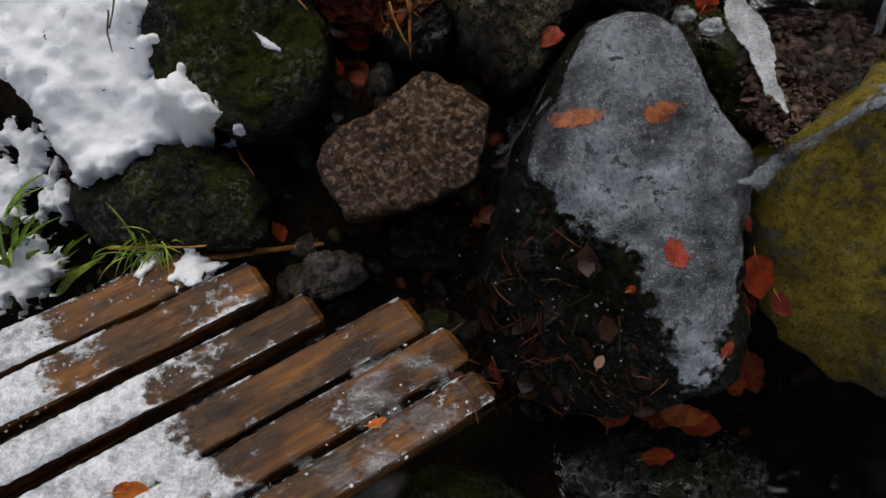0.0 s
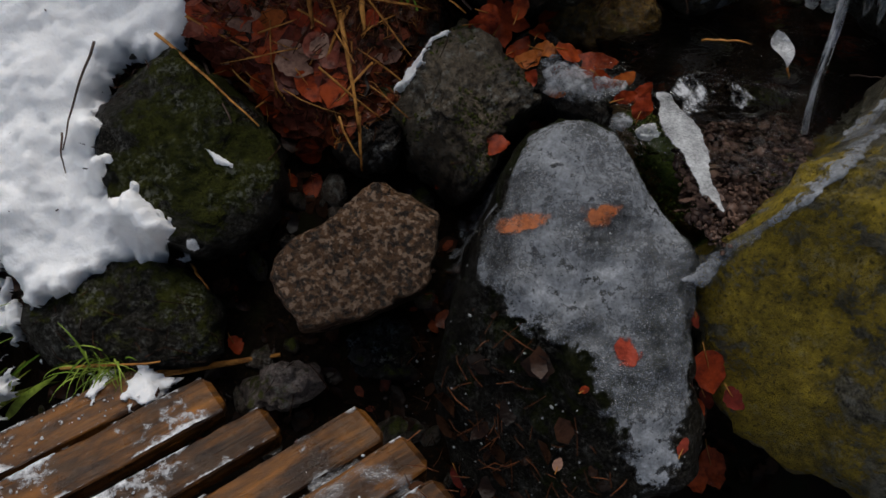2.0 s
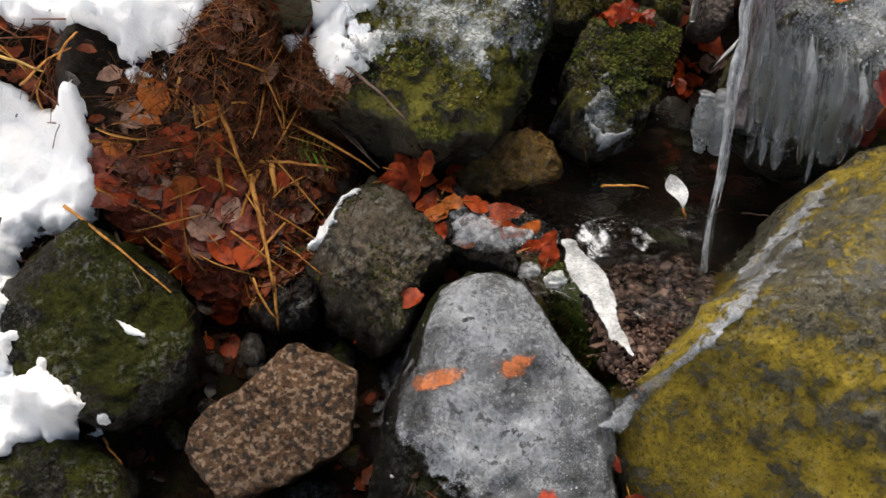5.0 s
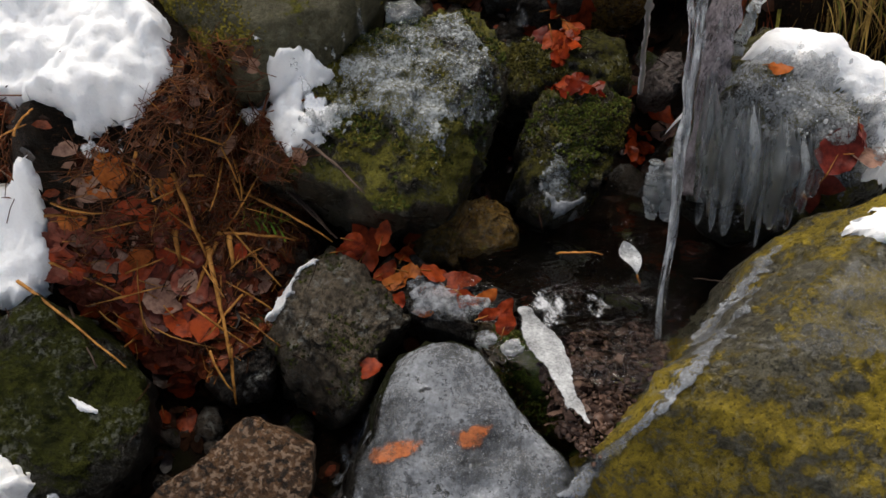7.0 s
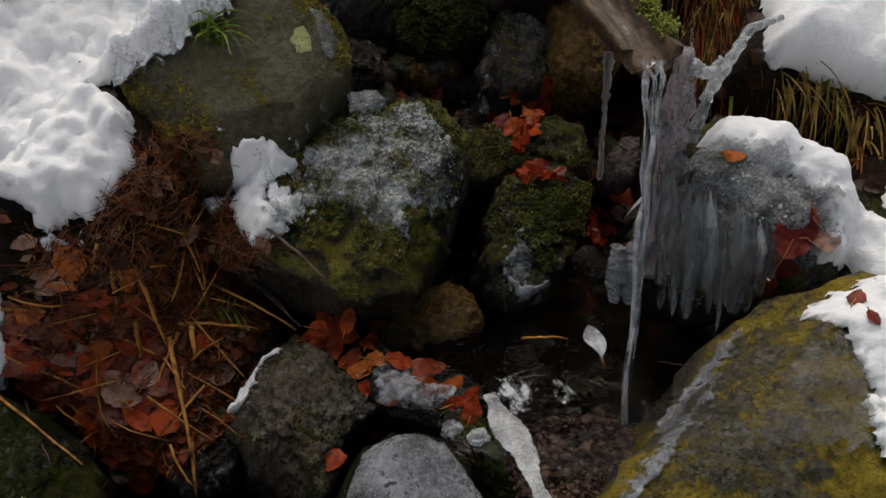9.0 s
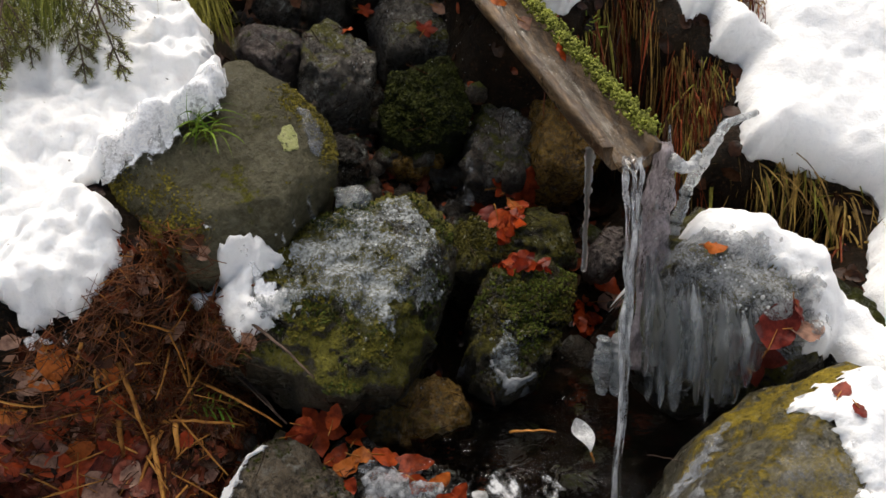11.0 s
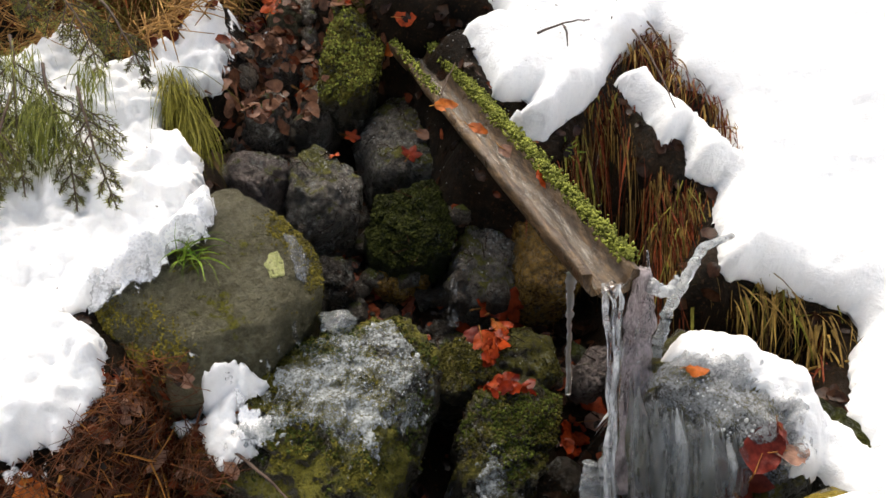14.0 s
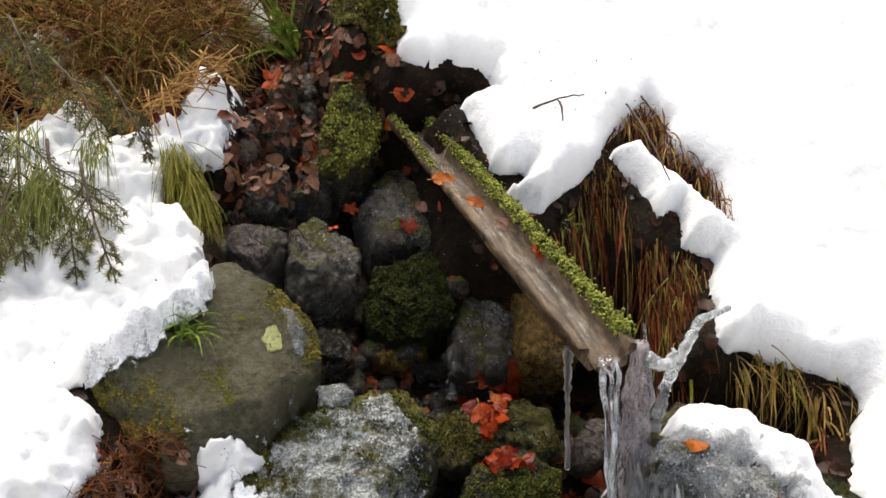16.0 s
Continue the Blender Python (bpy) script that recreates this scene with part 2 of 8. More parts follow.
def soil_material():
    m, nt, p = shader("wet_soil")
    c = coords(nt, False)
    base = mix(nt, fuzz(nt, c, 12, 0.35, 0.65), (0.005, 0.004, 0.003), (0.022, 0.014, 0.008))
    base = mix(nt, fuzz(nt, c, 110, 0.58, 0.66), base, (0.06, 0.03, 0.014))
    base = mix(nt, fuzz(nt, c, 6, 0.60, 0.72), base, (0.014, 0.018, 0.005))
    nt.links.new(base, p.inputs["Base Color"])
    p.inputs["Roughness"].default_value = 0.5
    p.inputs["Specular IOR Level"].default_value = 0.08
    n = node(nt, "TexNoise", {"Vector": c}, _Scale=60.0, _Detail=8.0, _Roughness=0.7)
    bump(nt, p, n.outputs["Fac"], 0.9, 0.02)
    return m


SNOW = snow_material()
SOIL = soil_material()
ICE = ice_material("clear_ice", 0.28, (0.70, 0.75, 0.77))
ICICLE = ice_material("glassy_ice", 0.03, (0.82, 0.85, 0.86), (1, 1, 0.16), 0.3)
FROST = ice_material("frosted_ice", 0.6, (0.55, 0.57, 0.60))
GLAZE = film_material("milky_glaze", 0.12, 1.0, (0.26, 0.275, 0.298), 6.0, 0.36, 0.62, relief=1.0, cover=True, grain=0.30, soft=2.5, pits=0.85)
SHELF_ICE = film_material("white_shelf_ice", 0.45, 1.1, (0.38, 0.39, 0.40), 20.0, 0.28, 0.66, (0.15, 0.5), 0.35, cover=True, soft=3.0)
THIN_GLAZE = film_material("broken_glaze", -0.55, 1.1, (0.27, 0.29, 0.29), 9.0, 0.36, 0.59, relief=1.0, cover=True, grain=0.5, pits=0.7)
WET_FILM = film_material("wet_film", 0.0, 0.55, (0.20, 0.20, 0.19), 7.0, 0.38, 0.62, (0.05, 0.25), 0.7, cover=True, grain=0.4, pits=0.7)
WOOD_GLAZE = film_material("ice_on_wood", -0.25, 0.75, (0.36, 0.35, 0.35), 9.0, 0.42, 0.66, cover=True, grain=0.3, stretch=(1, 1.8, 1.8))
WATER = water_material("pool_water")
STREAM = water_material("running_water", (0.97, 0.98, 0.99), 30.0, 0.35)
SHEATH = film_material("frosted_sheath", 0.25, 0.95, (0.36, 0.31, 0.32), 16.0, 0.34, 0.62, (0.08, 0.35), 1.0, (1, 1, 0.45), grain=0.4, pits=0.7)
# whitish upright streaks: the curtain's highlights put into colour
RIB = film_material("highlight_rib", -0.10, 0.65, (0.30, 0.32, 0.335), 12.0, 0.38, 0.62, (0.04, 0.2), 0.9, (2, 2, 0.35), grain=0.2)
CRUST = film_material("frosty_crust", -0.05, 1.0, (0.31, 0.32, 0.325), 12.0, 0.36, 0.60, (0.08, 0.4), 1.0, cover=True, grain=0.5, pits=0.6)
FOAM = ice_material("white_foam_ice", 0.95, (0.85, 0.86, 0.88))
ROCK_BROWN = rock_material("brown_granite", (0.010, 0.005, 0.003), (0.19, 0.102, 0.052), grain=50, rough=0.34, speck=(0.42, 0.29, 0.20), sheen=0.4, speckle=0.8, pit=(0.46, 0.40))
# wet rock, near black: the shade on the boulder's steep flank is in its colour
ROCK_SHADED = rock_material("shaded_wet_boulder", (0.0022, 0.002, 0.0016), (0.012, 0.010, 0.006), moss=0.40, moss_a=(0.004, 0.006, 0.0015), moss_b=(0.020, 0.023, 0.004), rough=0.34, frost=0.16, sheen=0.2)
ROCK_DARK = rock_material("dark_mossy_rock", (0.005, 0.0046, 0.003), (0.034, 0.030, 0.020), moss=0.52, moss_a=(0.009, 0.013, 0.003), moss_b=(0.075, 0.080, 0.012), rough=0.38, frost=0.40, sheen=0.22)
ROCK_GREEN = rock_material("moss_covered_rock", (0.040, 0.035, 0.022), (0.215, 0.195, 0.128), moss=0.70, moss_a=(0.030, 0.027, 0.006), moss_b=(0.52, 0.375, 0.030), rough=0.32, frost=0.30, sheen=0.7, bare=0.28, pit=(0.47, 0.36))
ROCK_OLIVE = rock_material("olive_grey_rock", (0.080, 0.074, 0.042), (0.180, 0.166, 0.106), moss=0.12, moss_a=(0.05, 0.05, 0.010), moss_b=(0.18, 0.17, 0.025), rough=0.5, grain=60, speck=(0.22, 0.21, 0.16), frost=0.12, sheen=0.25, speckle=0.25, pit=(0.36, 0.26))
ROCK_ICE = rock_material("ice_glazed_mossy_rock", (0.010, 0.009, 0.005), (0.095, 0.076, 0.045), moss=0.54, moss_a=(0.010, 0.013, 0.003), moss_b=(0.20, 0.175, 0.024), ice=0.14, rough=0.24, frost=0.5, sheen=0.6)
ROCK_DRIP = rock_material("drip_glazed_mossy_rock", (0.018, 0.015, 0.009), (0.125, 0.104, 0.066), moss=0.60, moss_a=(0.020, 0.025, 0.005), moss_b=(0.26, 0.235, 0.032), ice=0.12, rough=0.26, frost=0.4, sheen=0.6)
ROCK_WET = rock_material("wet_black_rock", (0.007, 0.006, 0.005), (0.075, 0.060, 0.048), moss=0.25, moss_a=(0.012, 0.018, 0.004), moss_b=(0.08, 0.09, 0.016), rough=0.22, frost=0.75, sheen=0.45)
ROCK_TAN = rock_material("ochre_wet_rock", (0.050, 0.026, 0.007), (0.50, 0.29, 0.065), moss=0.05, moss_b=(0.20, 0.15, 0.02), rough=0.24, frost=0.15)
ROCK_PURPLE = rock_material("purplish_brown_rock", (0.060, 0.046, 0.042), (0.34, 0.275, 0.25), moss=0.25, moss_b=(0.12, 0.12, 0.03), rough=0.32, frost=0.6)
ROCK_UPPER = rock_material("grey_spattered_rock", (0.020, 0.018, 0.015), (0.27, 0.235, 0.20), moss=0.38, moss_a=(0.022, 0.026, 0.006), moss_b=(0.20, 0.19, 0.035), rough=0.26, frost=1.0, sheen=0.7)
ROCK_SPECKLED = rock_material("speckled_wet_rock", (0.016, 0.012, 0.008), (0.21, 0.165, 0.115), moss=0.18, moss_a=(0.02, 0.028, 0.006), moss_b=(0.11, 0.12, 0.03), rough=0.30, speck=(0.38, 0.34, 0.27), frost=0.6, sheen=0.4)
MOSS = rock_material("dense_moss", (0.010, 0.014, 0.004), (0.028, 0.036, 0.008), moss=0.8, moss_a=(0.012, 0.018, 0.004), moss_b=(0.055, 0.07, 0.014))
WOOD = wood_material("wet_plank_wood", (0.014, 0.006, 0.0025), (0.30, 0.115, 0.018), (0.09, 0.052, 0.026), (5, 60, 60), 0.24)
WOOD_DARK = wood_material("black_wet_wood", (0.03, 0.024, 0.02), (0.08, 0.06, 0.05), (0.07, 0.06, 0.055), (4, 45, 45))
LOG = wood_material("trough_wood", (0.035, 0.021, 0.011), (0.30, 0.195, 0.105), (0.17, 0.135, 0.105), (110, 8, 90), 0.3)
FLOW = film_material("streaked_water", 0.0, 0.6, (0.36, 0.33, 0.29), 14.0, 0.40, 0.64, (0.03, 0.12), 0.9, (4, 0.7, 1.5))
FALL = film_material("glittering_water", 0.05, 0.75, (0.55, 0.57, 0.60), 10.0, 0.40, 0.62, (0.03, 0.12), 1.0, (4, 4, 0.8))
POWDER = film_material("wet_powder_snow", 0.45, 1.3, (0.62, 0.63, 0.65), 30.0, 0.30, 0.62, (0.45, 0.7), 0.8, cover=True, grain=0.3, soft=2.0)
DUST = film_material("granular_snow", 0.1, 1.5, (0.76, 0.77, 0.79), 11.0, 0.20, 0.50, (0.5, 0.7), 0.9, cover=True, grain=0.35, soft=2.2)
LEAF = leaf_material("rust_leaf", (0.20, 0.018, 0.006), (0.46, 0.075, 0.014))
LEAF_WET = leaf_material("bright_wet_leaf", (0.11, 0.009, 0.004), (0.46, 0.062, 0.013), 0.16)
LEAF_ORANGE = leaf_material("orange_leaf", (0.40, 0.085, 0.012), (0.58, 0.17, 0.03))
LEAF_RED = leaf_material("red_leaf", (0.12, 0.014, 0.010), (0.24, 0.040, 0.022))
LEAF_PALE = leaf_material("pale_brown_leaf", (0.24, 0.12, 0.08), (0.40, 0.24, 0.17))
LITTER = leaf_material("wet_brown_litter", (0.034, 0.009, 0.005), (0.33, 0.080, 0.032), 0.24)
LEAF_MAT = leaf_material("pinkish_wet_leaves", (0.085, 0.013, 0.007), (0.42, 0.125, 0.075), 0.22)
STRAW = leaf_material("dry_straw", (0.10, 0.045, 0.012), (0.50, 0.32, 0.085), 0.55)
STALK = leaf_material("orange_stalk", (0.34, 0.13, 0.025), (0.62, 0.29, 0.07), 0.4)
GRASS = leaf_material("green_blades", (0.13, 0.26, 0.02), (0.42, 0.50, 0.08), 0.45)
OLIVE_GRASS = leaf_material("olive_grass", (0.14, 0.13, 0.015), (0.42, 0.38, 0.07), 0.55)
NEEDLE = leaf_material("spruce_needles", (0.07, 0.095, 0.018), (0.34, 0.35, 0.075), 0.55)
TWIG = leaf_material("dark_twig", (0.05, 0.035, 0.028), (0.12, 0.08, 0.06), 0.6)
BRACKEN = leaf_material("dead_bracken", (0.12, 0.048, 0.014), (0.52, 0.29, 0.09), 0.7)

# ---- the hillside's own axes: u across, v up the slope, w out of it ----
SLOPE = pose(0, 1.0284, 0.0243, 40)
TO_SLOPE = SLOPE.inverted()
SUPPORTS, TREES = [], {}


def link(name, verts, faces, material, parent=None, origin=(0, 0, 0), smooth=True, matrix=None):
    me = bpy.data.meshes.new(name)
    me.from_pydata([tuple(v) for v in verts], [], [tuple(f) for f in faces])
    for m in material if isinstance(material, (list, tuple)) else (material,):
        me.materials.append(m)
    me.polygons.foreach_set("use_smooth", [smooth] * len(me.polygons))
    me.update()
    ob = new(name, me)
    if parent:
        ob.parent = parent
    else:
        ob.matrix_basis = SLOPE @ Matrix.Translation(origin) if matrix is None else matrix
    return ob


def drop(u, v, top=2.0, only=None):
    """The highest supporting point over (u, v), and its normal."""
    best, normal = -0.6, Vector((0, 0, 1))
    for tree in only or SUPPORTS:
        hit, n, _, _ = tree.ray_cast(Vector((u, v, top)), Vector((0, 0, -1)))
        if hit and hit.z > best:
            best, normal = hit.z, n
    return best, normal


def edge_distance(px, py, outline):
    """Signed distance to a closed outline, positive inside."""
    d = np.full(px.shape, 1e9)
    inside = np.zeros(px.shape, bool)
    n = len(outline)
    for i in range(n):
        (ax, ay), (bx, by) = outline[i], outline[(i + 1) % n]
        ex, ey = bx - ax, by - ay
        k = np.clip(((px - ax) * ex + (py - ay) * ey) / (ex * ex + ey * ey + 1e-12), 0, 1)
        d = np.minimum(d, np.hypot(px - ax - k * ex, py - ay - k * ey))
        cross = ((ay > py) != (by > py)) & (px < ex * (py - ay) / (ey if abs(ey) > 1e-12 else 1e-12) + ax)
        inside ^= cross
    return np.where(inside, d, -d)


def smooth_step(x, lo, hi):
    k = np.clip((x - lo) / (hi - lo), 0, 1)
    return k * k * (3 - 2 * k)


def rumple(pts, scale, octaves=4, seed=0.0):
    return np.array([noise.fractal(Vector((p[0] * scale + seed, p[1] * scale - seed, p[2] * scale + 2 * seed)), 1.0, 2.0, octaves) for p in pts])


def girth(outline, centre, n=44):
    """Distances from a centre to a closed outline at even angles."""
    out = []
    for i in range(n):
        c, s = math.cos(2 * math.pi * i / n), math.sin(2 * math.pi * i / n)
        best = 0.02
        for (ax, ay), (bx, by) in zip(outline, outline[1:] + outline[:1]):
            ax, ay, bx, by = ax - centre[0], ay - centre[1], bx - centre[0], by - centre[1]
            p, q = ay * c - ax * s, by * c - bx * s
            if (p > 0) != (q > 0):
                k = p / (p - q)
                best = max(best, (ax + (bx - ax) * k) * c + (ay + (by - ay) * k) * s)
        out.append(best)
    return out


def stone(name, centre, radii, material, label, front=0.12, back=0.2, boxy=0.55, rough=0.05, facets=7, seed=1, group="", tilt=(0, 0), rings=44, around=84, lift=0.0, sharp=0.0, chips=1.9, cuts=(), grit=1.0, near=1.0):
    """A boulder: its girth from radii at even angles, its face bulging by front and its back by back; facets cut flat places."""
    rnd = random.Random(seed)
    if isinstance(radii[0], tuple):
        # an outline traced over the brow of the stone, drawn in to its girth
        draw = lambda q: (0.1 + (q[0] - 0.1) * near, q[1] * near)
        centre = (*draw(centre), centre[2])
        radii = girth(tuple(draw(q) for q in radii), centre)
    r = np.array(radii)
    k = len(r)
    verts = []
    for j in range(rings + 1):
        # rings at even steps across the face, round the girth and across the back
        e = 2 * j / rings
        q = (e if e < 1 else 2 - e) ** 0.85
        s = q ** (1 / boxy)
        c = math.sqrt(max(0.0, 1 - s * s)) * (1 if e <= 1 else -1)
        for i in range(around):
            a = i / around * k
            i0, f = int(a) % k, a - int(a)
            f = (f * f * (3 - 2 * f) * 0.5 + f * 0.5) * (1 - sharp) + f * sharp
            rad = r[i0] * (1 - f) + r[(i0 + 1) % k] * f
            th = 2 * math.pi * i / around
            z = (front if c > 0 else back) * math.copysign(abs(c) ** (boxy + 0.25), c)
            x, y = rad * q * math.cos(th), rad * q * math.sin(th)
            verts.append((x, y, z + tilt[0] * x + tilt[1] * y))
    p = np.array(verts)
    size = float(r.mean())
    for _ in range(facets):
        n = Vector((rnd.uniform(-1, 1), rnd.uniform(-1, 1), rnd.uniform(0.35, 1.3))).normalized()
        d = p @ np.array(n)
        limit = d.max() * rnd.uniform(0.72, 0.93)
        over = np.maximum(d - limit, 0)
        p -= np.outer(over * 0.85, np.array(n))
    for n, limit in cuts:
        n = np.array(Vector(n).normalized())
        p -= np.outer(np.maximum(p @ n - limit, 0) * 0.92, n)
    out = p / (np.linalg.norm(p, axis=1)[:, None] + 1e-9)
    h = rumple(p, 1.6 / size, 3, seed * 3.1) * rough * size + rumple(p, 6.0 / size, 4, seed * 1.7) * rough * size * 0.5
    h += rumple(p, 42.0, 4, seed * 0.7) * 0.0062 * grit - np.abs(rumple(p, 15.0, 3, seed * 0.9)) * 0.016 * grit
    crease = np.empty(len(p))
    for i, q in enumerate(p):
        dist = noise.voronoi(Vector(q) * (chips / size) + Vector((seed, seed, 0)))[0]
        crease[i] = min((dist[1] - dist[0]) * 2.2, 1.0)
    h += (crease - 0.8) * rough * size * 0.9
    h += np.abs(rumple(p, 2.8 / size, 3, seed * 2.3)) * rough * size * 0.9
    p += out * h[:, None]
    faces = []
    for j in range(rings):
        for i in range(around):
            a, b = j * around + i, j * around + (i + 1) % around
            faces.append((a, a + around, b + around, b))
    ob = link(name, p, faces, material, origin=(centre[0], centre[1], centre[2] + lift))
    tagged(ob, label, "rock", group)
    moved = p + np.array((centre[0], centre[1], centre[2] + lift))
    SUPPORTS.append(BVHTree.FromPolygons([tuple(v) for v in moved], faces))
    TREES[ob.name] = (SUPPORTS[-1], moved.min(0), moved.max(0), Vector((centre[0], centre[1], centre[2] + lift)))
    return ob


def sheet(U, V, sd, res, height):
    """Grid points inside an edge; the outermost ring is drawn in onto the edge itself."""
    gv, gu = np.gradient(sd, res)
    g = np.hypot(gu, gv) + 1e-9
    out = (sd < 0) & (sd > -1.45 * res)
    X = np.where(out, U - gu / g * sd, U)
    Y = np.where(out, V - gv / g * sd, V)
    ids, verts, faces = -np.ones(U.shape, int), [], []
    for j, i in zip(*np.nonzero(sd > -1.45 * res)):
        ids[j, i] = len(verts)
        verts.append((X[j, i], Y[j, i], height[j, i]))
    for j in range(U.shape[0] - 1):
        for i in range(U.shape[1] - 1):
            q = (ids[j, i], ids[j, i + 1], ids[j + 1, i + 1], ids[j + 1, i])
            if min(q) >= 0:
                faces.append(q)
    return verts, faces


def spread(base, known, times):
    """Carries known heights outwards and smooths them."""
    b = np.where(known, base, 0.0)
    w = known.astype(float)
    for _ in range(times):
        pb, pw = np.pad(b * w, 1), np.pad(w, 1)
        sb = sum(pb[1 + y:pb.shape[0] - 1 + y, 1 + x:pb.shape[1] - 1 + x] for x in (-1, 0, 1) for y in (-1, 0, 1))
        sw = sum(pw[1 + y:pw.shape[0] - 1 + y, 1 + x:pw.shape[1] - 1 + x] for x in (-1, 0, 1) for y in (-1, 0, 1))
        b = np.where(sw > 0, sb / np.maximum(sw, 1e-9), b)
        w = np.where(sw > 0, 1.0, 0.0)
    return b


def cover_rim(ob, values):
    """How far inside its outline each point of a crust lies, from 0 at the rim to 1."""
    full = np.zeros(len(ob.data.vertices))
    full[:len(values)] = values
    ob.data.attributes.new("cover", "FLOAT", "POINT").data.foreach_set("value", full)


def blanket(name, outline, material, label, category, thick=0.05, edge=0.05, res=0.012, ragged=0.012, lumps=0.012, seed=1, sink=0.012, smoothing=2, kind="", only=None, support=True, floor=-0.5, grain=26.0, lip=0.0, soft=0.3, swell=9.0, rim=0.04, holes=None):
    """A layer that lies on what is below it, rounded towards its outline, with a rounded lip where it overhangs."""
    o = np.array(outline)
    lo, hi = o.min(0) - 0.04, o.max(0) + 0.04
    us, vs = np.arange(lo[0], hi[0], res), np.arange(lo[1], hi[1], res)
    U, V = np.meshgrid(us, vs)
    flat = np.stack([U.ravel(), V.ravel(), 0 * U.ravel()], 1)
    sd = edge_distance(U, V, outline)
    keep0 = sd > -0.06
    sel = keep0.ravel()
    rag = np.zeros(U.size)
    rag[sel] = (np.abs(rumple(flat[sel], grain, 3, seed)) * 1.6 - 0.4) * ragged + rumple(flat[sel], grain * 0.35, 2, seed + 5) * ragged
    rag[sel] += rumple(flat[sel], 70.0, 3, seed + 8) * ragged * 0.6
    sd = sd + rag.reshape(U.shape)
    if holes:
        pit = np.ones(U.size)
        pit[sel] = holes[4] - rumple(flat[sel] * np.array((1.0, 0.75, 1.0)), 13.0, 4, seed + 4)
        pit = pit.reshape(U.shape) + 4 * np.maximum(0, np.maximum(np.maximum(holes[0] - U, U - holes[1]), np.maximum(holes[2] - V, V - holes[3])))
        sd = np.minimum(sd, pit * 0.09)
    base = np.zeros(U.shape)
    inside = sd > (0.35 * edge if lip > 0 else -2 * res)
    for j, i in zip(*np.nonzero(inside & keep0)):
        base[j, i] = max(drop(U[j, i], V[j, i], only=only)[0], floor)
    base = spread(base, inside & keep0, max(smoothing, int(0.5 * edge / res) + 4) if lip > 0 else smoothing)
    x = np.clip(sd / edge, 0, 1)
    prof = np.sqrt(np.clip(1 - (1 - x) ** 2, 0, 1))
    l = np.zeros(U.size)
    l[sel] = np.abs(rumple(flat[sel], swell * 0.7, 3, seed + 2)) * lumps * 1.3 + rumple(flat[sel], swell * 1.7, 6, seed + 9) * lumps * soft
    l[sel] += rumple(flat[sel], 40.0, 4, seed + 6) * min(lumps, 0.03) * 0.32
    l = l.reshape(U.shape)
    W = base + prof * (thick + l) - (np.where(sd < 0, sink, 0) if lip == 0 else 0)
    verts, faces = sheet(U, V, sd, res, W)
    if lip > 0:
        under, rev = sheet(U, V, sd, res, base - lip * np.sqrt(np.clip(1 - (1 - np.clip(sd / lip, 0, 1)) ** 2, 0, 1)))
        n = len(verts)
        verts += under
        faces += [tuple(n + k for k in f[::-1]) for f in rev]
    c = np.mean(np.array(verts), 0)
    ob = link(name, np.array(verts) - c, faces, material, origin=tuple(c))
    cover_rim(ob, np.clip(sd / rim, 0, 1)[sd > -1.45 * res])
    tagged(ob, label, category, kind=kind)
    if support:
        SUPPORTS.append(BVHTree.FromPolygons(verts, faces))
    return ob


def tube(path, widths, sides=8, flat=1.0):
    """Rings along a path: vertices and faces of a tapered rod."""
    verts, faces = [], []
    pts = [Vector(p) for p in path]
    for k, p in enumerate(pts):
        d = (pts[min(k + 1, len(pts) - 1)] - pts[max(k - 1, 0)]).normalized()
        a = d.cross(Vector((0.31, 0.2, 0.93))).normalized()
        b = d.cross(a)
        for s in range(sides):
            t = 2 * math.pi * s / sides
            verts.append(p + a * math.cos(t) * widths[k] + b * math.sin(t) * widths[k] * flat)
    for k in range(len(pts) - 1):
        for s in range(sides):
            i, j = k * sides + s, k * sides + (s + 1) % sides
            faces.append((i, j, j + sides, i + sides))
    faces.append(tuple(range(sides))[::-1])
    faces.append(tuple(range((len(pts) - 1) * sides, len(pts) * sides)))
    return verts, faces


def bend(a, b, n=8, sag=0.0, wobble=0.0, rnd=random):
    a, b = Vector(a), Vector(b)
    out = []
    for i in range(n):
        k = i / (n - 1)
        p = a.lerp(b, k) + Vector((0, 0, 1)) * (-sag * 4 * k * (1 - k))
        out.append(p + Vector((rnd.uniform(-1, 1), rnd.uniform(-1, 1), rnd.uniform(-1, 1))) * wobble)
    return out


# ---- ground: one sheet from the stream bed out to the horizon ----
SNOW_RIGHT = ((0.54, 2.28), (0.61, 2.32), (0.64, 2.25), (0.63, 2.16), (0.72, 2.10), (0.78, 2.13), (0.85, 2.10), (0.89, 2.06), (0.90, 1.96), (0.78, 1.94), (0.80, 1.84), (0.81, 1.69), (0.90, 1.67), (0.88, 1.62), (0.80, 1.59), (0.91, 1.53), (0.96, 1.57), (1.06, 1.64), (1.17, 1.78), (1.23, 1.84), (1.33, 1.91), (1.36, 1.83), (1.33, 1.74), (1.38, 1.69), (1.42, 1.61), (1.40, 1.42), (1.35, 1.49), (1.30, 1.61), (1.23, 1.74), (1.16, 1.72), (1.21, 1.59), (1.20, 1.47), (1.28, 1.52), (1.25, 1.40), (1.33, 1.36), (1.27, 1.23), (1.21, 1.10), (1.24, 1.07), (1.29, 1.08), (1.39, 1.02), (1.48, 0.95), (1.49, 0.91), (1.44, 0.84), (1.35, 0.71), (1.35, 0.54), (2.6, 0.2), (2.6, 3.4), (0.6, 3.4))
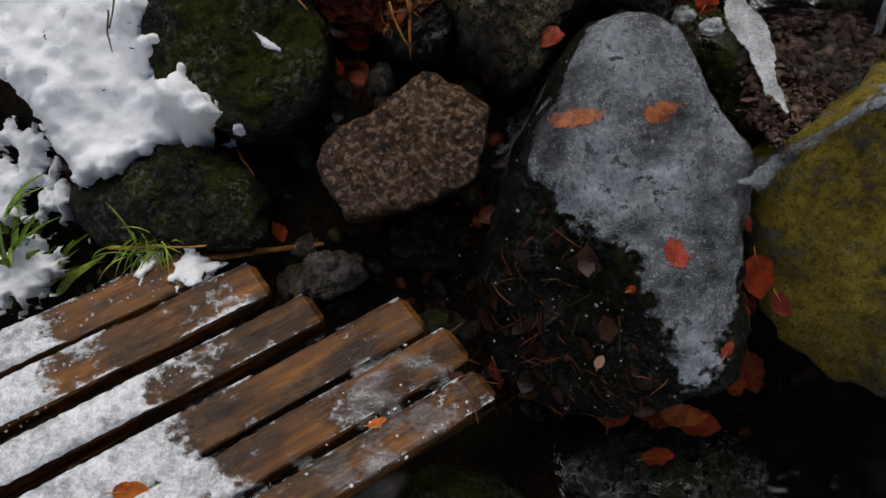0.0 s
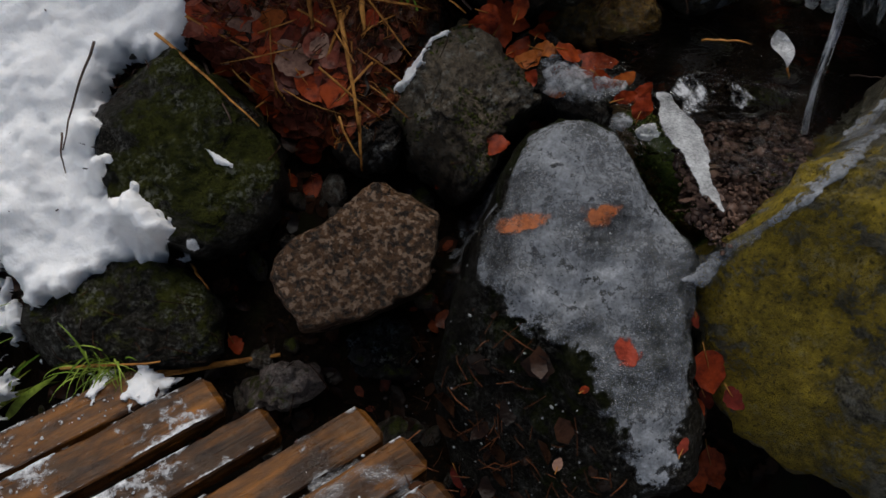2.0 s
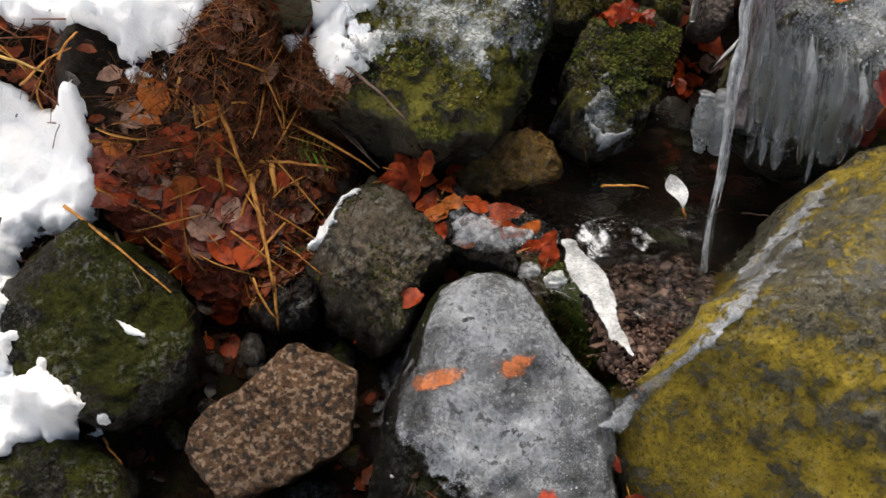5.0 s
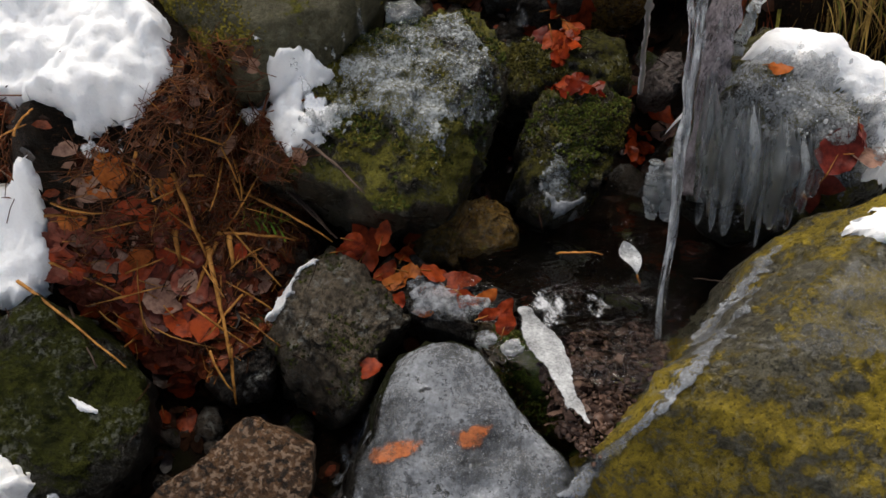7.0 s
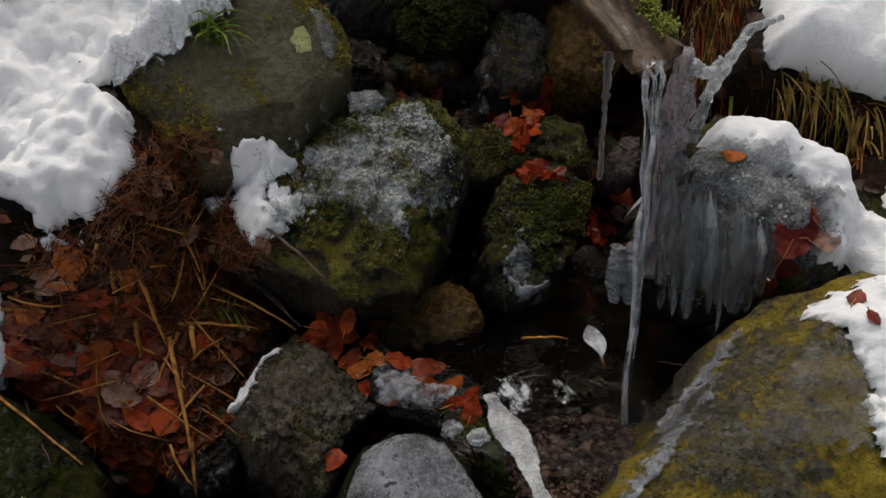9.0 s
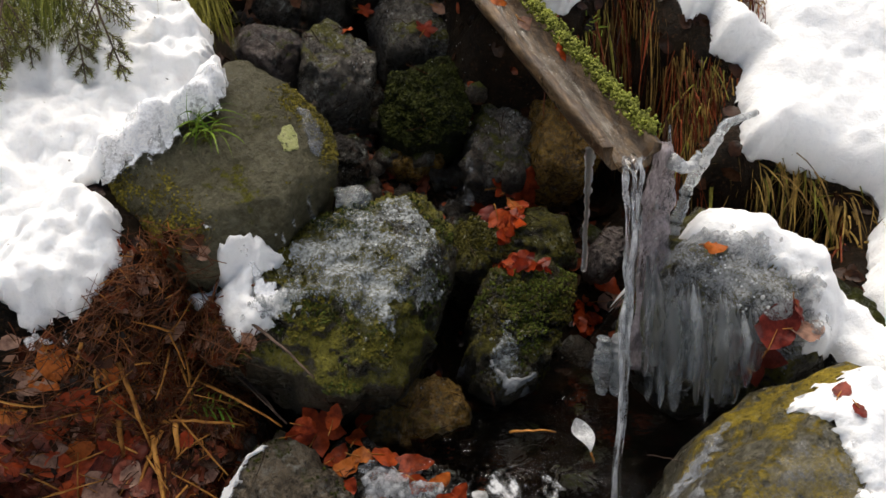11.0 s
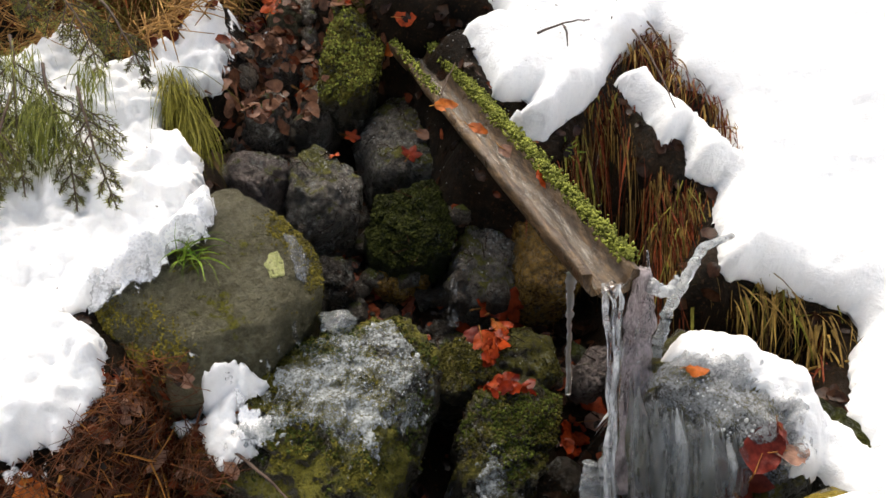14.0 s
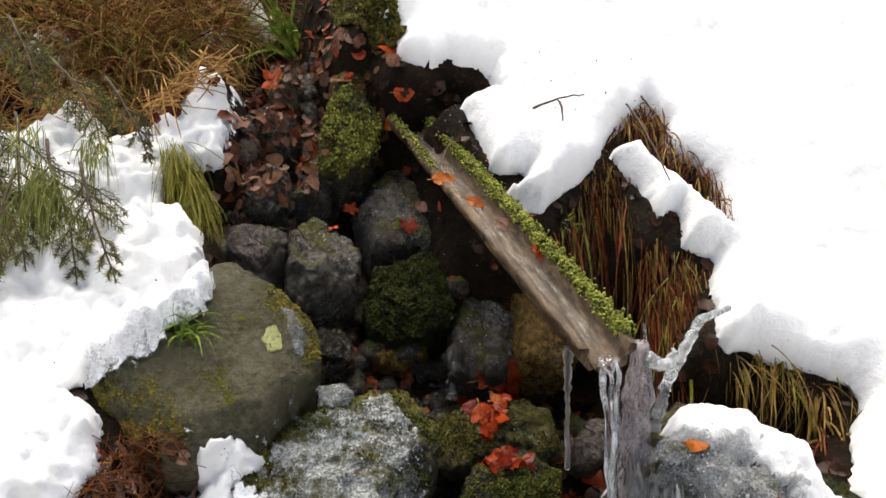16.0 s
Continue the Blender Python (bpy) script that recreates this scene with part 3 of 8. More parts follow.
SNOW_LEFT_LOW = ((-0.84, 0.93), (-0.69, 0.92), (-0.59, 0.905), (-0.51, 0.88), (-0.46, 0.845), (-0.43, 0.83), (-0.39, 0.815), (-0.365, 0.79), (-0.38, 0.71), (-0.37, 0.68), (-0.38, 0.65), (-0.44, 0.59), (-0.52, 0.61), (-0.57, 0.53), (-0.57, 0.49), (-0.54, 0.45), (-0.56, 0.41), (-0.53, 0.38), (-0.55, 0.33), (-0.50, 0.31), (-0.48, 0.33), (-0.45, 0.30), (-0.39, 0.25), (-0.43, 0.21), (-0.48, 0.18), (-0.51, 0.20), (-0.57, 0.175), (-0.61, 0.145), (-0.70, 0.105), (-0.75, 0.20), (-0.80, 0.29), (-0.87, 0.345), (-1.10, 0.42))
SNOW_LEFT_HIGH = ((-0.42, 0.98), (-0.36, 0.86), (-0.30, 0.84), (-0.26, 0.81), (-0.21, 0.85), (-0.20, 0.82), (-0.17, 0.84), (-0.14, 0.90), (-0.11, 0.92), (-0.11, 1.03), (-0.17, 1.09), (-0.20, 1.12), (-0.15, 1.11), (-0.09, 1.14), (-0.02, 1.17), (0.03, 1.22), (0.08, 1.23), (0.10, 1.35), (0.08, 1.41), (0.07, 1.62), (0.03, 1.71), (-0.02, 1.76), (0.00, 1.86), (0.02, 1.90), (0.08, 1.88), (0.13, 1.89), (0.14, 1.99), (0.17, 2.08), (0.13, 2.19), (0.08, 2.18), (0.05, 2.12), (-0.08, 2.02), (-0.16, 2.00), (-0.24, 2.12), (-0.33, 2.03), (-0.40, 2.00), (-0.88, 2.10), (-0.75, 0.98))
LITTER_BED = ((-0.41, 0.89), (-0.29, 1.05), (-0.22, 1.17), (-0.03, 1.22), (0.11, 1.03), (0.05, 0.88), (0.14, 0.71), (0.05, 0.55), (-0.01, 0.45), (-0.11, 0.43), (-0.22, 0.47), (-0.35, 0.58), (-0.42, 0.66))



def ground_height(U, V):
    W = np.full(U.shape, -0.24)
    W += 0.44 * smooth_step(edge_distance(U, V, SNOW_RIGHT), -0.20, -0.015)
    W += 0.12 * smooth_step(edge_distance(U, V, SNOW_LEFT_LOW), -0.14, 0.02)
    W += 0.26 * smooth_step(edge_distance(U, V, SNOW_LEFT_HIGH), -0.16, 0.0)
    W += 0.17 * smooth_step(edge_distance(U, V, LITTER_BED), -0.06, 0.08)
    W += 0.14 * smooth_step(V, 2.0, 2.4) * smooth_step(-U, -0.7, 0.0)
    W += 0.20 * smooth_step(-U, 0.75, 1.6) + 0.35 * smooth_step(U, 1.4, 3.0)
    W += 0.16 * smooth_step(V, 2.3, 2.9)
    W += 0.10 * smooth_step(-V, 0.25, 0.5) * smooth_step(-U, -0.1, 0.4)
    W += 0.22 * smooth_step(-V, 0.55, 1.0)
    return np.minimum(W, 0.45 + 0.3 * smooth_step(U, 1.4, 3.0))


def axis(lo, hi, step, far):
    core = list(np.arange(lo, hi + step / 2, step))
    d, out_lo, out_hi = step, [], []
    a, b = lo, hi
    while b < far:
        d *= 1.35
        a, b = a - d, b + d
        out_lo.insert(0, a)
        out_hi.append(b)
    return np.array(out_lo + core + out_hi)


def build_ground():
    us, vs = axis(-1.5, 2.4, 0.02, 900), axis(-1.0, 3.2, 0.02, 900)
    U, V = np.meshgrid(us, vs)
    W = ground_height(U, V)
    near = (np.abs(U) < 4) & (np.abs(V) < 6)
    flat = np.stack([U.ravel(), V.ravel(), 0 * U.ravel()], 1)
    r = np.zeros(U.size)
    r[near.ravel()] = rumple(flat[near.ravel()], 5, 5, 3) * 0.035
    W += r.reshape(U.shape)
    # the slope flattens below the viewer and far up the hill
    over, under = np.maximum(V - 6.0, 0), np.maximum(-0.55 - V, 0)
    Y = np.cos(radians(40)) * (V - over + under) + over - under
    Z = np.sin(radians(40)) * (V - over + under) + 0.12 * over - 0.04 * under
    k = smooth_step(-V, 0.5, 1.0)
    Y, Z = Y - W * np.sin(radians(40)) * (1 - k), Z + W * (np.cos(radians(40)) * (1 - k) + k)
    world_pts = np.stack([U.ravel(), Y.ravel() + 1.0284, Z.ravel() + 0.0243], 1)
    inv = np.array(TO_SLOPE)
    pts = world_pts @ inv[:3, :3].T + inv[:3, 3]
    nu, nv = len(us), len(vs)
    faces, snowy = [], []
    for j in range(nv - 1):
        for i in range(nu - 1):
            a = j * nu + i
            faces.append((a, a + 1, a + 1 + nu, a + nu))
            u, v = U[j, i], V[j, i]
            wander = 0.22 * noise.noise(Vector((u * 1.7, v * 1.7, 4.0))) + 0.10 * noise.noise(Vector((u * 6, v * 6, 9.0)))
            bare = -1.0 + 0.12 * v + wander < u < 2.05 - 0.25 * max(0.0, v) + wander and -1.25 + wander < v < 2.95 + wander
            snowy.append(0 if bare and u * u < 16 and v * v < 16 else 1)
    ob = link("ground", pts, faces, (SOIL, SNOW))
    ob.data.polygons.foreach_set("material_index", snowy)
    tagged(ob, "wet dark soil of the stream bed between snow-covered slopes", "ground", kind="structure")
    core = [f for f in faces if abs(pts[f[0]][0]) < 3.5 and abs(pts[f[0]][1]) < 4.5]
    SUPPORTS.append(BVHTree.FromPolygons([tuple(p) for p in pts], core))


build_ground()

# ---- boulders and stones ----
BOULDER_GLAZED = stone("boulder", (0.280, 0.029, 0.160), ((0.26, 0.39), (0.31, 0.39), (0.37, 0.36), (0.40, 0.31), (0.44, 0.24), (0.48, 0.19), (0.51, 0.15), (0.49, 0.09), (0.48, -0.05), (0.48, -0.15), (0.46, -0.23), (0.39, -0.28), (0.28, -0.31), (0.15, -0.30), (0.08, -0.23), (0.05, -0.14), (0.05, -0.05), (0.08, 0.05), (0.11, 0.13), (0.13, 0.19), (0.17, 0.25), (0.20, 0.33), (0.23, 0.37)), ROCK_SHADED, "large dark boulder glazed with grey ice on its upper face", 0.13, 0.30, 0.40, 0.04, 2, 3, rings=86, around=160, sharp=0.6, cuts=(((-0.64, -0.42, 0.6), 0.112),))
stone("stone", (-0.061, 0.181, 0.050), (0.135, 0.147, 0.162, 0.167, 0.167, 0.157, 0.139, 0.112, 0.098, 0.091, 0.089, 0.094, 0.107, 0.131, 0.159, 0.169, 0.164, 0.165, 0.172, 0.138, 0.119, 0.110, 0.104, 0.104, 0.108, 0.120, 0.134, 0.131), ROCK_BROWN, "angular speckled brown granite stone", 0.03, 0.20, 0.12, 0.03, 2, 5, rings=64, around=140, sharp=1.0, grit=0.35)
BOULDER_MOSS = stone("boulder", (0.877, 0.133, 0.300), (0.354, 0.414, 0.494, 0.475, 0.402, 0.328, 0.269, 0.245, 0.257, 0.304, 0.397, 0.429, 0.432, 0.437, 0.438, 0.433, 0.263, 0.209, 0.219, 0.258), ROCK_GREEN, "big grey boulder covered with yellow-green moss", 0.22, 0.4, 0.6, 0.04, 3, 8, rings=80, around=160, grit=1.2, cuts=(((-0.68, -0.42, 0.6), 0.25),))
BOULDER_DARK = stone("boulder", (-0.402, 0.408, -0.050), (0.186, 0.170, 0.171, 0.193, 0.221, 0.239, 0.204, 0.183, 0.173, 0.183, 0.193, 0.210, 0.227, 0.213), ROCK_DARK, "rounded dark boulder with thin green moss", 0.09, 0.2, 0.48, 0.045, 8, 12, rings=64, around=120)
stone("stone", (-0.526, 0.093, -0.100), (0.192, 0.166, 0.140, 0.112, 0.112, 0.127, 0.181, 0.199, 0.183, 0.117, 0.101, 0.106, 0.133, 0.194), ROCK_DARK, "low dark mossy stone beside the planks", 0.08, 0.12, 0.6, 0.06, 5, 14)
STONE_MID = stone("stone", (0.145, 0.480, -0.060), ((0.03, 0.56), (0.07, 0.62), (0.15, 0.66), (0.21, 0.60), (0.25, 0.55), (0.30, 0.48), (0.24, 0.44), (0.21, 0.37), (0.16, 0.30), (0.11, 0.30), (0.06, 0.35), (0.02, 0.41), (0.00, 0.49)), ROCK_SPECKLED, "speckled wet stone between leaf litter and pool", 0.09, 0.18, 0.22, 0.07, 8, 16, rings=70, around=130, sharp=0.8, cuts=(((-0.7, -0.5, 0.55), 0.095),))
stone("stone", (0.438, 0.665, -0.085), (0.116, 0.108, 0.103, 0.082, 0.081, 0.084, 0.092, 0.131, 0.123, 0.088, 0.075, 0.072, 0.083, 0.119), ROCK_TAN, "wet ochre stone at the pool's edge", 0.07, 0.14, 0.6, 0.08, 5, 18)
BOULDER_DRIP = stone("boulder", (0.290, 0.900, 0.020), ((0.03, 0.93), (0.10, 0.98), (0.19, 1.04), (0.26, 1.10), (0.36, 1.13), (0.47, 1.15), (0.55, 1.13), (0.58, 1.05), (0.56, 0.93), (0.50, 0.80), (0.45, 0.73), (0.40, 0.69), (0.28, 0.67), (0.20, 0.71), (0.10, 0.78), (0.02, 0.80), (-0.01, 0.86)), ROCK_DRIP, "mossy boulder glazed with ice drips", 0.15, 0.26, 0.45, 0.07, 6, 20, rings=86, around=160, sharp=0.4, grit=1.3, near=0.98, cuts=(((0.6, -0.4, 0.55), 0.19),))
STONE_UP = stone("stone", (0.700, 0.820, -0.050), ((0.63, 0.95), (0.73, 1.00), (0.83, 0.98), (0.85, 0.91), (0.80, 0.82), (0.74, 0.72), (0.67, 0.67), (0.60, 0.65), (0.56, 0.69), (0.56, 0.78), (0.59, 0.88)), ROCK_ICE, "upright mossy stone with ice at its foot", 0.10, 0.2, 0.42, 0.08, 8, 22, rings=72, around=130, sharp=0.4, grit=1.3, cuts=(((0.6, -0.5, 0.6), 0.10),))
STONE_LEAVES = stone("stone", (0.724, 1.050, -0.080), (0.164, 0.168, 0.139, 0.108, 0.098, 0.107, 0.151, 0.174, 0.173, 0.129, 0.101, 0.099, 0.123, 0.157), ROCK_ICE, "icy mossy stone carrying wet red leaves", 0.09, 0.2, 0.6, 0.08, 6, 24)
STONE_PAD = stone("stone", (0.525, 1.088, -0.120), (0.084, 0.082, 0.078, 0.079, 0.074, 0.108, 0.076, 0.073, 0.076, 0.099), MOSS, "small stone padded with dark moss", 0.07, 0.12, 0.6, 0.08, 3, 26)
STONE_MOSS = stone("stone", (0.605, 1.516, -0.120), (0.128, 0.130, 0.150, 0.143, 0.142, 0.120, 0.115, 0.127, 0.141, 0.146, 0.144, 0.131, 0.138, 0.119), MOSS, "rounded stone wrapped in dark green moss", 0.10, 0.2, 0.65, 0.06, 3, 28, rings=64, around=120)
BOULDER_OLIVE = stone("boulder", (0.070, 1.215, 0.120), ((-0.21, 1.19), (-0.17, 1.24), (-0.06, 1.31), (0.03, 1.40), (0.10, 1.48), (0.16, 1.48), (0.21, 1.43), (0.27, 1.37), (0.31, 1.30), (0.33, 1.22), (0.30, 1.15), (0.26, 1.10), (0.21, 1.05), (0.18, 1.00), (0.10, 0.99), (0.02, 0.97), (-0.05, 1.01), (-0.11, 1.07), (-0.17, 1.15)), ROCK_OLIVE, "big smooth olive-grey boulder with a pale lichen spot", 0.12, 0.3, 0.26, 0.018, 3, 30, rings=90, around=170, sharp=0.5, grit=0.45, near=0.955, cuts=(((0.8, 0.1, 0.6), 0.235), ((0.1, -0.85, 0.5), 0.235)))
stone("stone", (0.205, 1.700, -0.100), ((0.09, 1.68), (0.13, 1.79), (0.20, 1.82), (0.28, 1.77), (0.32, 1.68), (0.27, 1.59), (0.21, 1.57), (0.13, 1.63)), ROCK_PURPLE, "purplish brown wet stone", 0.09, 0.2, 0.26, 0.07, 8, 32, sharp=0.6, near=0.97)
stone("stone", (0.380, 1.680, -0.100), ((0.30, 1.77), (0.38, 1.83), (0.44, 1.78), (0.50, 1.67), (0.48, 1.57), (0.35, 1.53), (0.27, 1.57)), ROCK_UPPER, "grey stone with frost and thin moss", 0.09, 0.2, 0.30, 0.08, 8, 34, sharp=0.5, near=0.97)
stone("stone", (0.680, 1.830, -0.140), ((0.53, 1.95), (0.63, 2.03), (0.74, 2.00), (0.81, 1.87), (0.87, 1.71), (0.76, 1.67), (0.65, 1.64), (0.53, 1.69), (0.50, 1.82)), ROCK_UPPER, "black wet stone spattered with ice beads", 0.10, 0.2, 0.36, 0.07, 8, 36, rings=64, around=120, sharp=0.5)
STONE_POST = stone("stone", (0.555, 2.150, 0.000), ((0.38, 1.90), (0.44, 2.15), (0.46, 2.30), (0.54, 2.44), (0.68, 2.46), (0.71, 2.34), (0.64, 2.21), (0.61, 2.07), (0.57, 1.95), (0.48, 1.85)), ROCK_ICE, "tall upright stone overgrown with moss", 0.11, 0.22, 0.42, 0.08, 5, 38, rings=64, around=120)
stone("stone", (0.245, 1.900, -0.080), ((0.17, 1.90), (0.20, 1.96), (0.28, 1.99), (0.33, 1.94), (0.31, 1.85), (0.26, 1.81), (0.18, 1.83)), ROCK_UPPER, "mossy stone below dry brown leaves", 0.08, 0.16, 0.42, 0.08, 8, 40)
stone("stone", (0.349, 2.342, -0.080), (0.077, 0.076, 0.094, 0.128, 0.098, 0.095, 0.076, 0.067, 0.073, 0.101, 0.115, 0.113, 0.078, 0.070), ROCK_OLIVE, "small mossy stone at the top of the stream", 0.07, 0.15, 0.42, 0.08, 10, 42)
stone("stone", (0.904, 2.437, -0.050), (0.107, 0.119, 0.101, 0.106, 0.086, 0.084, 0.103, 0.109, 0.113, 0.110, 0.088, 0.087, 0.101, 0.094), ROCK_TAN, "brown stone with moss at the snow's edge", 0.06, 0.15, 0.42, 0.08, 10, 44)
STONE_TOP = stone("stone", (0.641, 2.627, -0.050), (0.115, 0.127, 0.141, 0.137, 0.129, 0.116, 0.126, 0.113, 0.126, 0.145, 0.145, 0.120, 0.115, 0.129), MOSS, "stone under a thick moss cushion", 0.08, 0.15, 0.6, 0.08, 4, 46)
stone("stone", (0.792, 1.388, -0.140), (0.100, 0.118, 0.141, 0.162, 0.133, 0.122, 0.097, 0.095, 0.117, 0.160, 0.139, 0.137, 0.120, 0.105), ROCK_UPPER, "dark wet stone below the trough", 0.09, 0.2, 0.36, 0.08, 10, 48)
stone("stone", (0.929, 1.365, -0.080), (0.085, 0.077, 0.086, 0.120, 0.230, 0.118, 0.089, 0.081, 0.090, 0.131, 0.137, 0.147, 0.145, 0.121), ROCK_TAN, "upright ochre slab holding up the trough", 0.09, 0.2, 0.4, 0.06, 7, 50)
stone("stone", (0.384, 1.376, -0.160), (0.059, 0.061, 0.078, 0.087, 0.074, 0.070, 0.057, 0.057, 0.071, 0.079, 0.096, 0.070, 0.065, 0.071), ROCK_WET, "dark wet stone in the middle of the stream", 0.07, 0.12, 0.42, 0.08, 10, 52)
stone("stone", (0.980, 1.030, -0.100), (0.045, 0.059, 0.076, 0.079, 0.050, 0.043, 0.045, 0.048, 0.066, 0.076, 0.066, 0.056, 0.053, 0.044), ROCK_PURPLE, "small rough brown stone behind the falling water", 0.05, 0.1, 0.5, 0.08, 6, 54)
BOULDER_CURTAIN = stone("boulder", (1.080, 0.735, 0.210), ((1.00, 0.92), (1.10, 0.93), (1.20, 0.88), (1.28, 0.78), (1.29, 0.68), (1.19, 0.56), (1.05, 0.54), (0.95, 0.55), (0.88, 0.65), (0.87, 0.77), (0.93, 0.87)), ROCK_ICE, "boulder clad in ice and hanging icicles", 0.13, 0.3, 0.42, 0.05, 6, 56, rings=90, around=170, cuts=(((-0.5, -0.55, 0.62), 0.13),))
stone("stone", (-0.237, -0.051, -0.160), (0.090, 0.084, 0.058, 0.050, 0.053, 0.055, 0.065, 0.102, 0.085, 0.056, 0.048, 0.051, 0.054, 0.070), ROCK_PURPLE, "small wet stone behind the planks", 0.05, 0.1, 0.5, 0.08, 6, 58)
STONE_FLANK = stone("stone", (0.494, 0.287, 0.080), (0.046, 0.041, 0.047, 0.075, 0.145, 0.083, 0.047, 0.041, 0.047, 0.072, 0.129, 0.075), ROCK_TAN, "mossy wet stone wedged at the pool's edge", 0.09, 0.2, 0.4, 0.06, 6, 86)
stone("stone", (0.570, 1.407, -0.200), (0.079, 0.088, 0.067, 0.052, 0.051, 0.062, 0.080, 0.098, 0.073, 0.064, 0.066, 0.058, 0.063, 0.087), ROCK_TAN, "low brown stone in the stream", 0.05, 0.1, 0.5, 0.08, 6, 60)
stone("stone", (0.352, 0.517, -0.030), (0.098, 0.062, 0.053, 0.056, 0.082, 0.153, 0.160, 0.105, 0.074, 0.067, 0.069, 0.085, 0.142, 0.175), ROCK_WET, "low wet stone under leaves and ice at the pool edge", 0.05, 0.16, 0.5, 0.07, 5, 62)
stone("stone", (0.759, 2.267, -0.030), (0.084, 0.096, 0.100, 0.129, 0.122, 0.122, 0.104, 0.092, 0.100, 0.096, 0.103, 0.134, 0.126, 0.091), ROCK_UPPER, "flat wet slab leading water to the trough", 0.04, 0.16, 0.4, 0.05, 4, 64)
stone("stone", (0.880, 2.154, -0.060), (0.077, 0.084, 0.120, 0.173, 0.149, 0.104, 0.075, 0.069, 0.079, 0.118, 0.177, 0.135, 0.089, 0.078), ROCK_PURPLE, "dark reddish stone beside the trough head", 0.07, 0.2, 0.4, 0.08, 10, 66)
stone("stone", (-0.046, 0.452, -0.120), (0.076, 0.085, 0.082, 0.097, 0.080, 0.079, 0.082, 0.075, 0.086, 0.082, 0.092, 0.082, 0.083, 0.077), ROCK_WET, "black wet stone half sunk in litter", 0.05, 0.12, 0.5, 0.08, 6, 68)
stone("stone", (0.400, 1.960, -0.120), ((0.33, 1.90), (0.34, 2.00), (0.40, 2.06), (0.46, 2.02), (0.48, 1.93), (0.42, 1.87)), ROCK_UPPER, "grey wet stone below the upright stone", 0.08, 0.2, 0.35, 0.08, 8, 88)
stone("stone", (0.300, 2.180, -0.110), ((0.22, 2.12), (0.24, 2.22), (0.30, 2.27), (0.37, 2.22), (0.38, 2.13), (0.30, 2.08)), ROCK_UPPER, "mossy stone half buried in brown leaves", 0.07, 0.2, 0.40, 0.08, 8, 90)
stone("stone", (0.421, 2.170, -0.140), (0.043, 0.053, 0.088, 0.186, 0.140, 0.067, 0.050, 0.048, 0.057, 0.091, 0.186, 0.113, 0.058, 0.045), ROCK_WET, "dark wet stone in the shadow of the upright stone", 0.06, 0.15, 0.4, 0.08, 10, 70)
stone("stone", (0.441, -0.481, -0.100), (0.213, 0.160, 0.130, 0.123, 0.132, 0.157, 0.194, 0.211, 0.175, 0.129, 0.112, 0.121, 0.166, 0.195), ROCK_WET, "black wet stone at the foot of the big boulder", 0.06, 0.15, 0.42, 0.08, 10, 72)
stone("stone", (-0.031, 0.013, -0.160), (0.077, 0.078, 0.073, 0.068, 0.061, 0.068, 0.081, 0.081, 0.075, 0.070, 0.066, 0.065, 0.080, 0.073), ROCK_WET, "black wet stone under the brown granite", 0.06, 0.15, 0.4, 0.08, 10, 74)
stone("boulder", (1.318, 0.572, 0.160), (0.111, 0.121, 0.141, 0.190, 0.221, 0.162, 0.116, 0.105, 0.112, 0.152, 0.190, 0.198, 0.172, 0.125), ROCK_DARK, "dark boulder buried under the snow cap", 0.10, 0.3, 0.6, 0.05, 4, 80)
stone("stone", (0.008, -0.508, -0.050), (0.167, 0.131, 0.088, 0.077, 0.082, 0.092, 0.119, 0.154, 0.125, 0.090, 0.083, 0.086, 0.088, 0.112), ROCK_DARK, "mossy black stone below the planks", 0.06, 0.15, 0.4, 0.08, 10, 76)

# ---- snow ----
STONES = list(SUPPORTS)
blanket("snow_bank", SNOW_RIGHT, SNOW, "deep clean snow bank with rounded edges", "snow", 0.10, 0.09, 0.012, 0.010, 0.030, 11, kind="structure", grain=9.0, lip=0.05, soft=0.35, swell=4.0)
blanket("snow_bank", SNOW_LEFT_LOW, SNOW, "thick lumpy snow patch on the stones", "snow", 0.07, 0.05, 0.007, 0.012, 0.022, 13, kind="structure", grain=20.0, lip=0.03, soft=0.6)
blanket("snow_bank", SNOW_LEFT_HIGH, SNOW, "thick lumpy snow lying over the boulder's edge", "snow", 0.06, 0.045, 0.008, 0.014, 0.036, 15, kind="structure", grain=18.0, lip=0.03, soft=0.75)
blanket("snow_patch", ((-0.18, 1.08), (-0.08, 1.11), (0.00, 1.14), (0.05, 1.19), (0.10, 1.21), (0.12, 1.32), (0.02, 1.32), (-0.12, 1.20)), DUST, "granular melting snow on the olive boulder", "snow", 0.010, 0.02, 0.006, 0.02, 0.030, 16, grain=30.0, smoothing=3, rim=0.050)


# ---- footbridge of planks ----
HEADING = radians(214)
PLANKS = [((-0.459, 1.039), 0.088, WOOD, 0.30), ((-0.334, 1.001), 0.093, WOOD, 0.42), ((-0.227, 0.935), 0.075, WOOD, 0.34), ((-0.048, 0.922), 0.088, WOOD, 0.46), ((0.030, 0.858), 0.081, WOOD, 0.50), ((0.077, 0.775), 0.070, WOOD, 0.46)]


